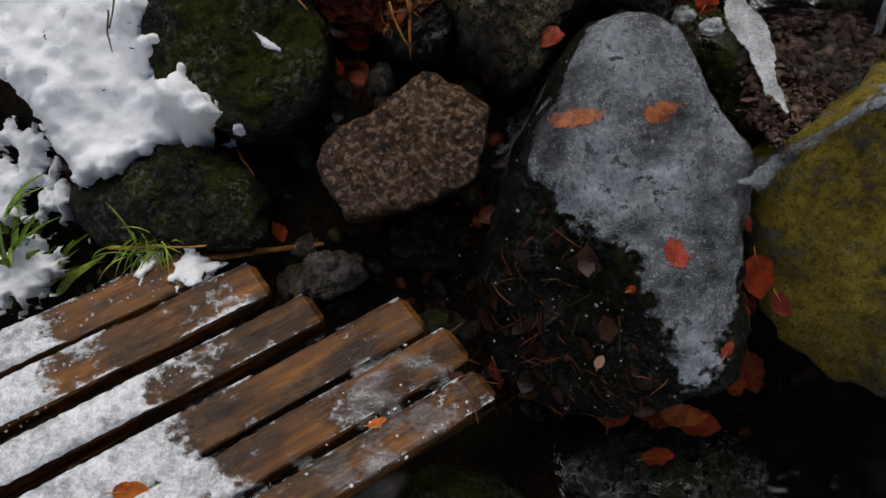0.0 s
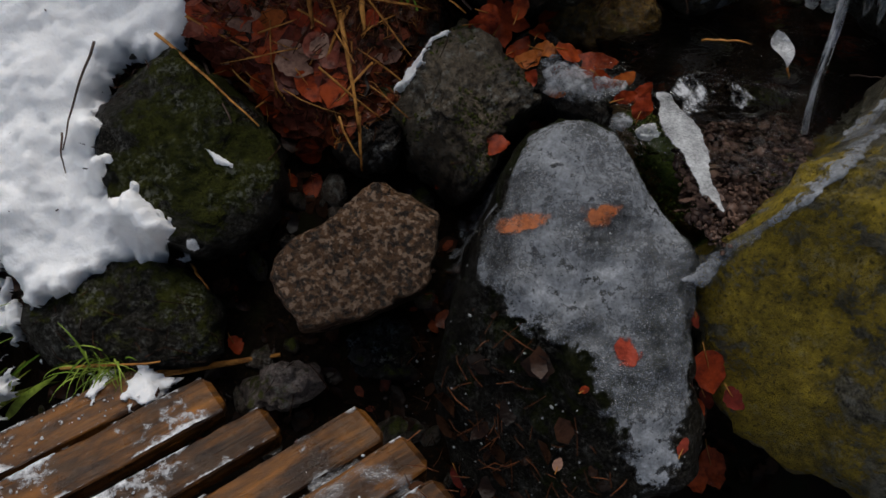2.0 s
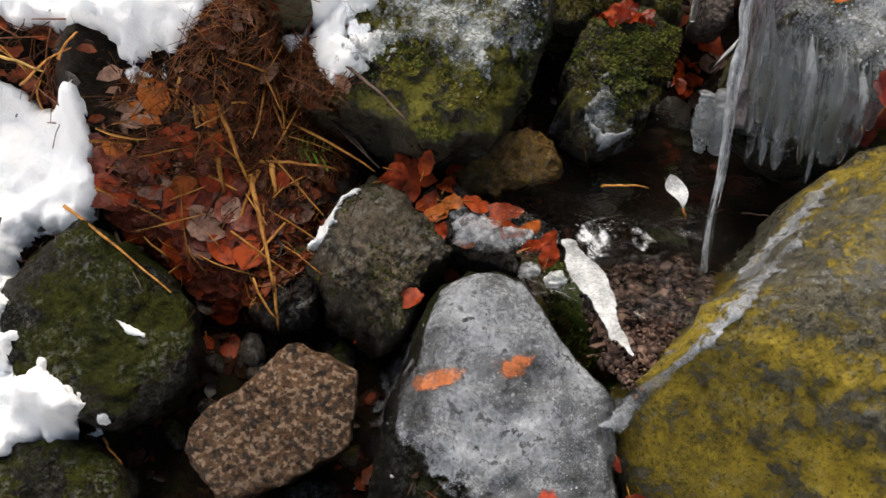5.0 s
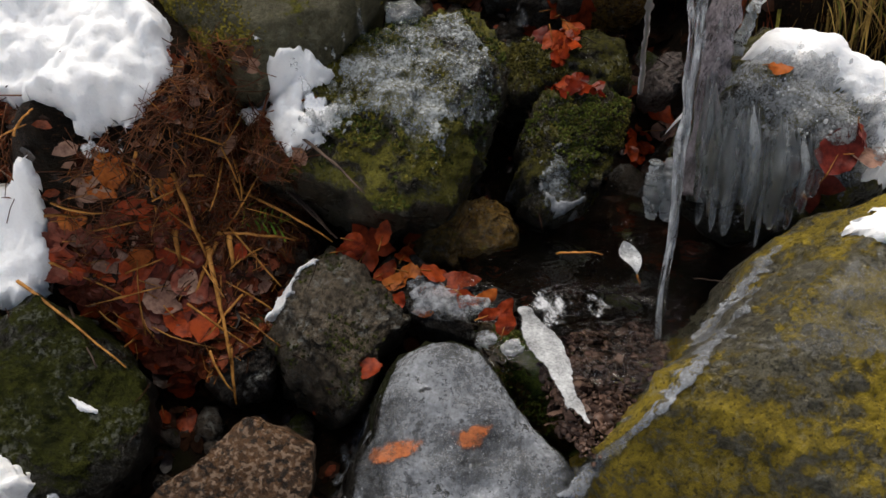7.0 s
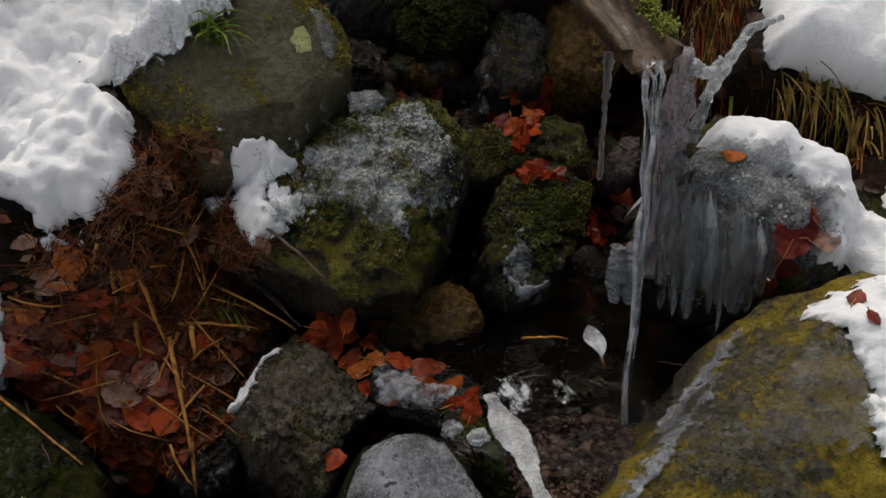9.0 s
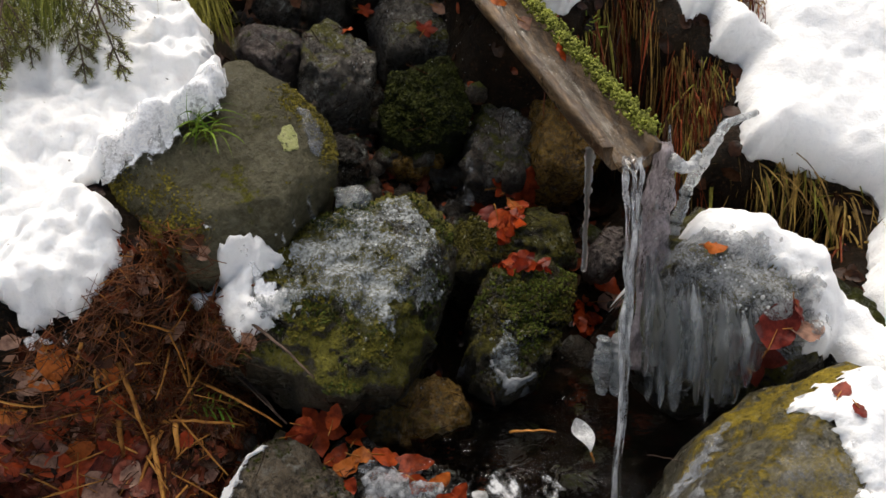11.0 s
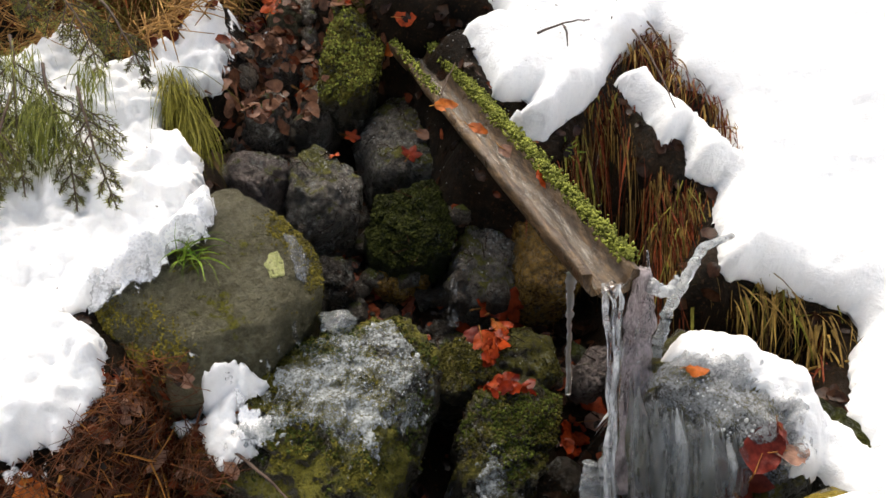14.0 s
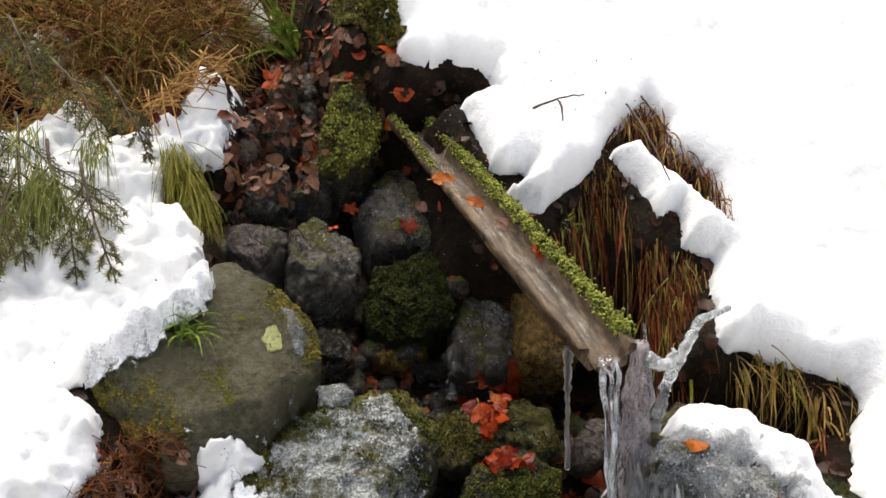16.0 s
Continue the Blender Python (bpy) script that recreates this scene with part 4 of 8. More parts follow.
def build_planks():
    bridge = tagged(new("footbridge"), "wet wooden plank footbridge with ice and snow", "footbridge")
    heading = HEADING
    bridge.matrix_basis = Matrix.Rotation(heading, 4, "Z")
    back = bridge.matrix_basis.inverted()
    d, n = Vector((math.cos(heading), math.sin(heading), 0)), Vector((math.sin(heading), -math.cos(heading), 0))
    rnd = random.Random(4)
    rows = PLANKS
    for (x, y), width, material, bare in rows:
        verts, faces = [], []
        L, steps, sec = 1.1, 90, 20
        for k in range(steps + 1):
            s = L * k / steps
            for q in range(sec):
                t = 2 * math.pi * q / sec
                a = math.copysign(abs(math.cos(t)) ** 0.22, math.cos(t)) * width / 2
                b = math.copysign(abs(math.sin(t)) ** 0.22, math.sin(t)) * 0.019
                round_off = math.sqrt(max(0.0, 1 - max(0.0, 1 - s / 0.018) ** 2))
                taper = 0.62 + 0.38 * round_off
                w = noise.noise(Vector((s * 7, q * 0.7, x * 9))) * 0.003 + noise.noise(Vector((s * 40, q * 2.7, x * 9))) * 0.0012
                c = Vector((x, y, -0.039)) + d * (s + 0.0) + n * (a * taper + w)
                verts.append(c + Vector((0, 0, b * taper + w)))
        for k in range(steps):
            for q in range(sec):
                i, j = k * sec + q, k * sec + (q + 1) % sec
                faces.append((i, j, j + sec, i + sec))
        faces += [tuple(range(sec))[::-1], tuple(range(steps * sec, steps * sec + sec))]
        link("plank", [back @ v for v in verts], faces, material, parent=bridge, smooth=False)
        slope_pts = [TO_SLOPE @ v for v in verts]
        SUPPORTS.append(BVHTree.FromPolygons(slope_pts, faces))
    for s in (0.22, 0.85):
        a, b = Vector((0.078, 0.766, -0.10)) + d * s - n * 0.0, Vector((-0.44, 1.02, -0.10)) + d * s
        v, f = tube([a - n * 0.05, a.lerp(b, 0.5), b + n * 0.05], [0.045] * 3, 10)
        link("joist", [back @ p for p in v], f, WOOD_DARK, parent=bridge)


build_planks()


# ---- wooden trough ----
def build_trough():
    near_end, far_end = Vector((0.775, 1.385, 1.0)), Vector((0.66, 2.70, 1.425))
    trough = tagged(new("wooden_trough"), "hollowed log trough carrying water, mossy on one rim", "trough")
    d = (far_end - near_end).normalized()
    side = d.cross(Vector((0, 0, 1))).normalized()
    up = side.cross(d)
    half, steps = 0.052, 60
    section = []
    for q in range(13):
        t = math.pi * q / 12
        section.append((math.cos(t) * half * 1.12, -math.sin(t) * half * 1.05 + 0.012))
    for q in range(9):
        t = math.pi * (1 - q / 8)
        section.append((math.cos(t) * half * 0.82, -math.sin(t) * half * 0.95 + 0.016))
    n = len(section)
    verts, faces = [], []
    L = (far_end - near_end).length
    for k in range(steps + 1):
        s = L * k / steps
        for i, (a, b) in enumerate(section):
            w = noise.noise(Vector((s * 6, i * 0.6, 3))) * 0.006
            verts.append(near_end + d * (s + (noise.noise(Vector((i * 0.9, 5, 1))) * 0.02 if k == 0 else 0)) + side * (a + w) + up * (b + w * 0.7))
    for k in range(steps):
        for i in range(n):
            a, b = k * n + i, k * n + (i + 1) % n
            faces.append((a, b, b + n, a + n))
    for base in (0, steps * n):
        ring = [base + i for i in range(n)]
        for q in range(12):
            inner = n - 1 - min(8, round(q * 8 / 12))
            nxt = n - 1 - min(8, round((q + 1) * 8 / 12))
            f = [ring[q], ring[q + 1], ring[nxt]] + ([ring[inner]] if inner != nxt else [])
            faces.append(tuple(f))
    link("log", verts, faces, LOG, parent=trough)
    # water in the channel
    v2, f2 = [], []
    for k in range(121):
        s = L * k / 120
        for i in range(9):
            a = (i / 8 - 0.5) * 2 * half * 0.74
            w = noise.noise(Vector((s * 9, a * 60, 1))) * 0.005 + noise.noise(Vector((s * 40, a * 90, 4))) * 0.002
            v2.append(near_end + d * s + side * a + up * (-0.020 + w))
    for k in range(120):
        for i in range(8):
            a = k * 9 + i
            f2.append((a, a + 1, a + 10, a + 9))
    flow = link("trough_water", v2, f2, FLOW, matrix=Matrix())
    tagged(flow, "clear water running down the wooden trough", "water")
    # moss along the far rim
    rnd = random.Random(9)
    v3, f3 = [], []
    for _ in range(6500):
        s = L * (0.02 + 0.93 * rnd.random())
        a = half * (1.02 + rnd.gauss(0, 0.17)) if rnd.random() < 0.88 or s < L * 0.6 else -half * (0.98 + rnd.gauss(0, 0.12))
        c = near_end + d * s + side * a + up * (0.008 + rnd.random() * 0.022)
        r = rnd.uniform(0.0022, 0.006)
        m = Matrix.LocRotScale(c, Euler((rnd.random() * 6, rnd.random() * 6, rnd.random() * 6)), (r, r, r * 0.7))
        i0 = len(v3)
        for q in ((1, 0, 0), (-1, 0, 0), (0, 1, 0), (0, -1, 0), (0, 0, 1), (0, 0, -1)):
            v3.append(m @ Vector(q))
        for q in ((0, 2, 4), (2, 1, 4), (1, 3, 4), (3, 0, 4), (2, 0, 5), (1, 2, 5), (3, 1, 5), (0, 3, 5)):
            f3.append(tuple(i0 + x for x in q))
    link("moss", v3, f3, TRIM_MOSS, parent=trough)["label"] = "bright yellow-green moss cushion"


TRIM_MOSS = leaf_material("bright_moss", (0.07, 0.09, 0.014), (0.36, 0.38, 0.07), 0.8)
build_trough()


# ---- water ----
def pool(name, outline, z, label, seed, res=0.02):
    o = np.array(outline)
    lo, hi = o.min(0), o.max(0)
    us, vs = np.arange(lo[0], hi[0] + res, res), np.arange(lo[1], hi[1] + res, res)
    U, V = np.meshgrid(us, vs)
    sd = edge_distance(U, V, outline)
    verts, faces, ids = [], [], -np.ones(U.shape, int)
    for j, i in zip(*np.nonzero(sd > -res)):
        ids[j, i] = len(verts)
        verts.append((U[j, i], V[j, i], z + noise.noise(Vector((U[j, i] * 12, V[j, i] * 12, seed))) * 0.003))
    for j in range(U.shape[0] - 1):
        for i in range(U.shape[1] - 1):
            q = (ids[j, i], ids[j, i + 1], ids[j + 1, i + 1], ids[j + 1, i])
            if min(q) >= 0:
                faces.append(q)
    return tagged(link(name, verts, faces, WATER, matrix=Matrix()), label, "water", kind="structure")


pool("pool_water", ((0.40, 1.14), (0.62, 1.04), (0.80, 1.02), (1.06, 1.25), (1.10, 1.66), (0.50, 1.72), (0.38, 1.4)), 0.40, "clear dark pool water with small ripples", 1)
pool("stream_water", ((0.25, 0.35), (0.30, 0.25), (0.45, 0.3), (0.8, 0.42), (1.0, 0.6), (0.9, 0.85), (0.6, 0.98), (0.3, 1.05), (0.2, 0.95), (0.2, 0.6)), -0.20, "dark stream water under the boulders", 2)


def build_fall():
    """A rope of water: a few strands that twist round each other and thin out."""
    fall = tagged(new("falling_water"), "thin rope of water falling from the trough", "water")
    a, b = Vector((0.775, 1.375, 0.992)), Vector((0.70, 1.17, 0.395))
    fall.matrix_basis = Matrix.Translation(a)
    for strand in range(5):
        path, wide = [], []
        for k in range(81):
            t = k / 80
            c = Vector(((b.x - a.x) * t, (b.y - a.y) * t, (b.z - a.z) * t * (0.30 + 0.70 * t)))
            w = 0.014 * (1 - t) ** 2.0 + 0.0045
            ang = strand * 1.257 + t * 5 + noise.noise((t * 5, strand, 0)) * 1.5
            wander = Vector((noise.noise((t * 7, 3, 1)), noise.noise((t * 7, 9, 1)), 0)) * 0.010 * min(1, 4 * t)
            path.append(c + wander + Vector((math.cos(ang) * w, math.sin(ang) * w * 0.6, 0)))
            wide.append((0.0054 * (1 - 0.35 * t)) * max(0.12, 1 + 0.5 * noise.noise((t * 18, strand * 3.1, 2)) + 0.9 * noise.noise((t * 11, strand * 1.7, 6))))
        v, f = tube(path, wide, 8)
        link("strand", v, f, STREAM if strand % 2 else FALL, parent=fall)


build_fall()

# ---- details ----
DOWN = Vector((0, -0.643, -0.766))

# ---- snow caps and ice on the stones ----
blanket("snow_mound", ((-0.01, 0.93), (0.02, 0.94), (0.05, 0.93), (0.05, 0.96), (0.10, 0.98), (0.16, 0.97), (0.19, 0.95), (0.16, 0.93), (0.12, 0.91), (0.12, 0.88), (0.15, 0.87), (0.15, 0.82), (0.12, 0.81), (0.08, 0.80), (0.06, 0.83), (0.05, 0.85), (0.04, 0.89), (0.00, 0.90)), SNOW, "small snow mound on the mossy boulder", "snow", 0.034, 0.028, 0.004, 0.007, 0.018, 19, floor=0.04, lip=0.015, soft=0.7, grain=40.0)
blanket("snow_mound", ((-0.34, 0.39), (-0.32, 0.38), (-0.29, 0.36), (-0.29, 0.35), (-0.32, 0.36)), SNOW, "small patch of snow on the dark boulder", "snow", 0.012, 0.01, 0.004, 0.004, 0.004, 20)
blanket("snow_mound", ((0.01, 0.52), (0.03, 0.55), (0.08, 0.61), (0.11, 0.64), (0.13, 0.62), (0.08, 0.59), (0.05, 0.54), (0.03, 0.52)), SNOW, "thin snow along the edge of a wet stone", "snow", 0.016, 0.012, 0.004, 0.008, 0.010, 22, grain=40.0, floor=-0.05)
blanket("snow_mound", ((0.93, 0.85), (0.95, 0.88), (1.00, 0.895), (1.07, 0.895), (1.12, 0.87), (1.16, 0.83), (1.22, 0.79), (1.27, 0.74), (1.32, 0.67), (1.37, 0.56), (1.34, 0.40), (1.10, 0.35), (1.06, 0.46), (1.09, 0.53), (1.12, 0.57), (1.10, 0.61), (1.14, 0.64), (1.13, 0.68), (1.09, 0.725), (1.04, 0.755), (1.01, 0.775), (0.99, 0.80), (0.95, 0.82)), SNOW, "rounded snow cap along the icy boulder", "snow", 0.034, 0.06, 0.006, 0.014, 0.014, 21, smoothing=8, grain=22.0)
blanket("snow_mound", ((0.97, 0.45), (1.07, 0.48), (1.14, 0.46), (1.16, 0.31), (0.99, 0.08), (0.94, 0.14), (0.93, 0.19), (0.92, 0.25), (0.97, 0.28), (0.96, 0.32), (0.96, 0.34), (0.97, 0.38), (0.96, 0.40)), SNOW, "granular snow beside the mossy boulder", "snow", 0.024, 0.04, 0.006, 0.018, 0.014, 24, grain=30.0, smoothing=4)
blanket("snow_patch", ((-0.85, 0.27), (-0.81, 0.25), (-0.77, 0.22), (-0.77, 0.18), (-0.74, 0.15), (-0.70, 0.13), (-0.72, 0.09), (-0.75, 0.04), (-0.80, 0.03), (-0.79, 0.00), (-0.72, 0.02), (-0.72, -0.01), (-0.75, -0.05), (-0.79, -0.09), (-0.85, -0.13), (-0.98, -0.13), (-0.98, 0.26)), SNOW, "thin broken snow between grass blades", "snow", 0.03, 0.025, 0.005, 0.02, 0.022, 25, rim=0.010, floor=-0.16, grain=24.0, soft=0.7, holes=(-1.0, -0.70, -0.14, 0.28, 0.08))
blanket("snow_patch", ((-0.72, -0.39), (-0.71, -0.36), (-0.64, -0.36), (-0.56, -0.37), (-0.50, -0.32), (-0.42, -0.27), (-0.38, -0.30), (-0.32, -0.34), (-0.23, -0.37), (-0.25, -0.40)), POWDER, "granular wet snow lying across the planks", "snow", 0.012, 0.04, 0.004, 0.012, 0.006, 26, grain=16.0, smoothing=5, rim=0.05)

blanket("snow_patch", ((-0.60, -0.03), (-0.55, 0.00), (-0.47, -0.01), (-0.41, -0.03), (-0.46, -0.06), (-0.53, -0.075), (-0.59, -0.06)), SNOW, "crumbly snow clump on the plank ends", "snow", 0.010, 0.012, 0.004, 0.016, 0.016, 28, grain=40.0, floor=-0.06, soft=0.8, holes=(-0.62, -0.40, -0.09, 0.01, 0.04))


def plank_snow(end, width, bare, seed):
    """Wet powder on one plank: dense away from the end, a rime along both edges."""
    heading = HEADING
    d, n = Vector((math.cos(heading), math.sin(heading), 0)), Vector((math.sin(heading), -math.cos(heading), 0))
    verts, faces, cover = [], [], []
    L, m = 1.06, 22
    steps = 260
    for k in range(steps + 1):
        s = 0.012 + L * k / steps
        for j in range(m + 1):
            a = (j / m * 2 - 1) * 0.97
            p = Vector((s * 9, a * width * 5, seed))
            wild = 0.55 * noise.fractal(p, 1.0, 2.0, 5) + 0.25 * noise.noise(p * 6)
            c = 0.0 + wild + 1.15 * min(1, max(0, (s - bare) / 0.10 + 0.5)) + 0.38 * abs(a) ** 8 + (0.10 if s > 0.06 and bare < 0.45 else 0)
            c = min(1, max(0, c))
            cover.append(c)
            q = Vector((end[0], end[1], -0.0195)) + d * s + n * (a * width / 2)
            verts.append(q + Vector((0, 0, 0.0006 + 0.016 * max(0, c - 0.35) * (1 - abs(a) ** 6) + 0.006 * max(0, c - 0.4) * noise.noise(p * 11))))
    for k in range(steps):
        for j in range(m):
            i = k * (m + 1) + j
            faces.append((i, i + 1, i + m + 2, i + m + 1))
    ob = link("snow_patch", verts, faces, POWDER, matrix=Matrix())
    ob.data.attributes.new("cover", "FLOAT", "POINT").data.foreach_set("value", cover)
    tagged(ob, "granular wet snow and rime lying on a plank", "snow", "snow on the planks")


for k, (end, width, _, bare) in enumerate(PLANKS):
    plank_snow(end, width, bare, 3.7 * k + 1)
for outline in (((-0.45, 0.20), (-0.39, 0.22), (-0.36, 0.23), (-0.37, 0.21), (-0.43, 0.20)), ((-0.28, 0.79), (-0.26, 0.81), (-0.21, 0.82), (-0.20, 0.80), (-0.24, 0.78)), ((-0.15, 0.90), (-0.12, 0.93), (-0.10, 0.92), (-0.12, 0.90)), ((-0.02, 1.00), (0.02, 0.99), (0.04, 0.98), (0.04, 0.99), (-0.00, 0.99)), ((0.10, 0.98), (0.19, 0.88), (0.18, 0.83), (0.15, 0.81), (0.10, 0.83))):
    blanket("snow_patch", outline, DUST, "crumbling wet snow at the edge of the stones", "snow", 0.012, 0.02, 0.004, 0.012, 0.008, 61 + outline[0][0], grain=24.0, smoothing=3, rim=0.018)
for outline in (((-0.44, 2.51), (-0.40, 2.54), (-0.27, 2.54), (-0.25, 2.50), (-0.34, 2.46), (-0.42, 2.47)), ((0.00, 2.49), (0.06, 2.55), (0.15, 2.59), (0.19, 2.53), (0.12, 2.49), (0.05, 2.47)), ((0.19, 2.74), (0.28, 2.77), (0.29, 2.67), (0.35, 2.64), (0.33, 2.60), (0.25, 2.59), (0.22, 2.68))):
    blanket("snow_patch", outline, SNOW, "small snow patch under dead bracken", "snow", 0.05, 0.04, 0.006, 0.02, 0.02, 71 + outline[0][0], grain=16.0)
blanket("snow_patch", ((0.14, 2.17), (0.21, 2.40), (0.23, 2.33), (0.19, 2.12), (0.29, 2.24), (0.27, 2.18), (0.14, 1.94), (0.15, 2.10)), DUST, "thin frosty snow over dead leaves", "snow", 0.012, 0.02, 0.005, 0.02, 0.008, 73, grain=22.0, rim=0.03)
blanket("ice_sheet", ((-0.27, -0.32), (-0.17, -0.24), (-0.16, -0.16), (-0.10, -0.13), (-0.07, -0.16), (0.02, -0.19), (0.07, -0.24), (0.08, -0.25), (-0.00, -0.31), (-0.11, -0.38), (-0.23, -0.38)), WOOD_GLAZE, "clear ice film over the plank ends", "ice", 0.006, 0.012, 0.005, 0.010, 0.002, 27, sink=0.004)
blanket("ice_sheet", ((0.26, 0.43), (0.32, 0.42), (0.38, 0.39), (0.42, 0.33), (0.46, 0.26), (0.50, 0.21), (0.53, 0.15), (0.51, 0.08), (0.49, 0.01), (0.47, -0.05), (0.46, -0.12), (0.44, -0.19), (0.40, -0.24), (0.35, -0.22), (0.33, -0.17), (0.30, -0.10), (0.28, -0.05), (0.24, 0.00), (0.19, 0.03), (0.15, 0.06), (0.09, 0.12), (0.09, 0.19), (0.13, 0.26), (0.16, 0.33), (0.20, 0.39)), GLAZE, "sheet of grey frosted ice on the boulder", "ice", 0.010, 0.03, 0.005, 0.02, 0.006, 23, sink=0.006, rim=0.055)
blanket("ice_sheet", ((0.17, 0.97), (0.25, 1.02), (0.33, 1.05), (0.44, 1.08), (0.50, 1.00), (0.52, 0.91), (0.47, 0.82), (0.40, 0.82), (0.38, 0.76), (0.34, 0.78), (0.30, 0.75), (0.29, 0.82), (0.25, 0.85), (0.20, 0.80), (0.15, 0.80), (0.12, 0.85), (0.16, 0.90)), THIN_GLAZE, "ragged grey ice glaze on the mossy boulder", "ice", 0.010, 0.02, 0.004, 0.03, 0.010, 29, sink=0.006, rim=0.012)
blanket("ice_sheet", ((0.59, 0.75), (0.63, 0.78), (0.67, 0.75), (0.67, 0.67), (0.62, 0.66), (0.59, 0.70)), THIN_GLAZE, "ragged ice on the foot of the stone", "ice", 0.010, 0.02, 0.004, 0.03, 0.006, 31, sink=0.006, rim=0.012)
blanket("ice_sheet", ((0.56, 0.78), (0.59, 0.72), (0.62, 0.67), (0.68, 0.67), (0.74, 0.72), (0.70, 0.70), (0.63, 0.69), (0.60, 0.74)), SHELF_ICE, "white rim of ice round the stone's foot", "ice", 0.012, 0.010, 0.004, 0.010, 0.006, 32, sink=0.006, rim=0.010)
blanket("ice_sheet", ((0.92, 0.86), (1.02, 0.83), (1.10, 0.76), (1.17, 0.69), (1.16, 0.60), (1.06, 0.56), (0.96, 0.58), (0.89, 0.66), (0.88, 0.77)), CRUST, "frosty crust of ice below the snow cap", "ice", 0.012, 0.02, 0.004, 0.03, 0.012, 33, sink=0.006, rim=0.03)
blanket("ice_sheet", ((0.44, 0.10), (0.52, 0.165), (0.61, 0.235), (0.67, 0.285), (0.75, 0.355), (0.81, 0.41), (0.90, 0.47), (0.905, 0.455), (0.83, 0.388), (0.755, 0.325), (0.675, 0.257), (0.605, 0.200), (0.545, 0.145), (0.47, 0.085)), GLAZE, "band of ice along the boulder's edge", "ice", 0.010, 0.014, 0.004, 0.008, 0.005, 35, sink=0.006, rim=0.010, floor=0.29)
blanket("ice_sheet", ((0.68, 0.24), (0.73, 0.29), (0.79, 0.33), (0.88, 0.40), (0.98, 0.41), (0.99, 0.26), (0.90, 0.19), (0.80, 0.20)), WET_FILM, "thin clear ice film over the mossy boulder", "ice", 0.005, 0.02, 0.006, 0.03, 0.003, 36, sink=0.004, rim=0.06)
blanket("ice_sheet", ((0.23, 1.26), (0.26, 1.25), (0.29, 1.18), (0.27, 1.13), (0.25, 1.14), (0.24, 1.21)), GLAZE, "pale smooth ice patch on the olive boulder", "ice", 0.004, 0.012, 0.004, 0.004, 0.001, 37, sink=0.004, rim=0.006)
LICHEN = rock_material("yellow_green_lichen", (0.42, 0.45, 0.16), (0.55, 0.56, 0.26), rough=0.8, speck=(0.5, 0.5, 0.3))
blanket("lichen", ((0.20, 1.20), (0.22, 1.21), (0.23, 1.18), (0.23, 1.14), (0.20, 1.14), (0.19, 1.17)), LICHEN, "pale yellow-green lichen spot on the boulder", "lichen", 0.002, 0.006, 0.003, 0.004, 0.001, 39, sink=0.003)
GREEN_MOSS = rock_material("bright_green_moss", (0.05, 0.09, 0.012), (0.16, 0.22, 0.03), moss=0.95, moss_a=(0.04, 0.08, 0.01), moss_b=(0.18, 0.24, 0.03))
blanket("moss_cushion", ((0.41, 0.39), (0.45, 0.37), (0.50, 0.30), (0.57, 0.20), (0.53, 0.18), (0.49, 0.24), (0.43, 0.32)), GREEN_MOSS, "bright green moss strip on the boulder's flank", "moss", 0.012, 0.02, 0.005, 0.012, 0.010, 41)


# ---- moss cushions on the stones ----
def moss_on(ob, count, size, material, seed, grow=0.05, scale=7.0, up=0.3, window=None, blend=0.2):
    """Small tufts where a stone carries moss; parts of the stone."""
    tree, lo, hi, c = TREES[ob.name]
    rnd = random.Random(seed)
    verts, faces = [], []
    tries = 0
    while count > 0 and tries < 60000:
        tries += 1
        u, v = rnd.uniform(lo[0], hi[0]), rnd.uniform(lo[1], hi[1])
        if window and edge_distance(np.array([u]), np.array([v]), window)[0] < rnd.gauss(0, 0.02):
            continue
        hit, n, _, _ = tree.ray_cast(Vector((u, v, 2.0)), Vector((0, 0, -1)))
        if not hit:
            continue
        k = noise.fractal(hit * scale + Vector((seed, 0, 0)), 1.0, 2.0, 4) + up * (n.dot(-DOWN) - 0.6)
        if k < grow + rnd.gauss(0, blend):
            continue
        count -= 1
        r = size * rnd.uniform(0.5, 1.3)
        m = Matrix.LocRotScale(hit + n * r * 0.25 - c, Euler((rnd.random() * 6, rnd.random() * 6, rnd.random() * 6)), (r, r * 0.8, r * 0.6))
        i0 = len(verts)
        for q in ((1, 0, 0), (-1, 0, 0), (0, 1, 0), (0, -1, 0), (0, 0, 1), (0, 0, -1)):
            verts.append(m @ Vector(q))
        for q in ((0, 2, 4), (2, 1, 4), (1, 3, 4), (3, 0, 4), (2, 0, 5), (1, 2, 5), (3, 1, 5), (0, 3, 5)):
            faces.append(tuple(i0 + x for x in q))
    moss = link("moss", verts, faces, material, parent=ob, smooth=False)
    return tagged(moss, "fine moss tufts", kind="stuff")


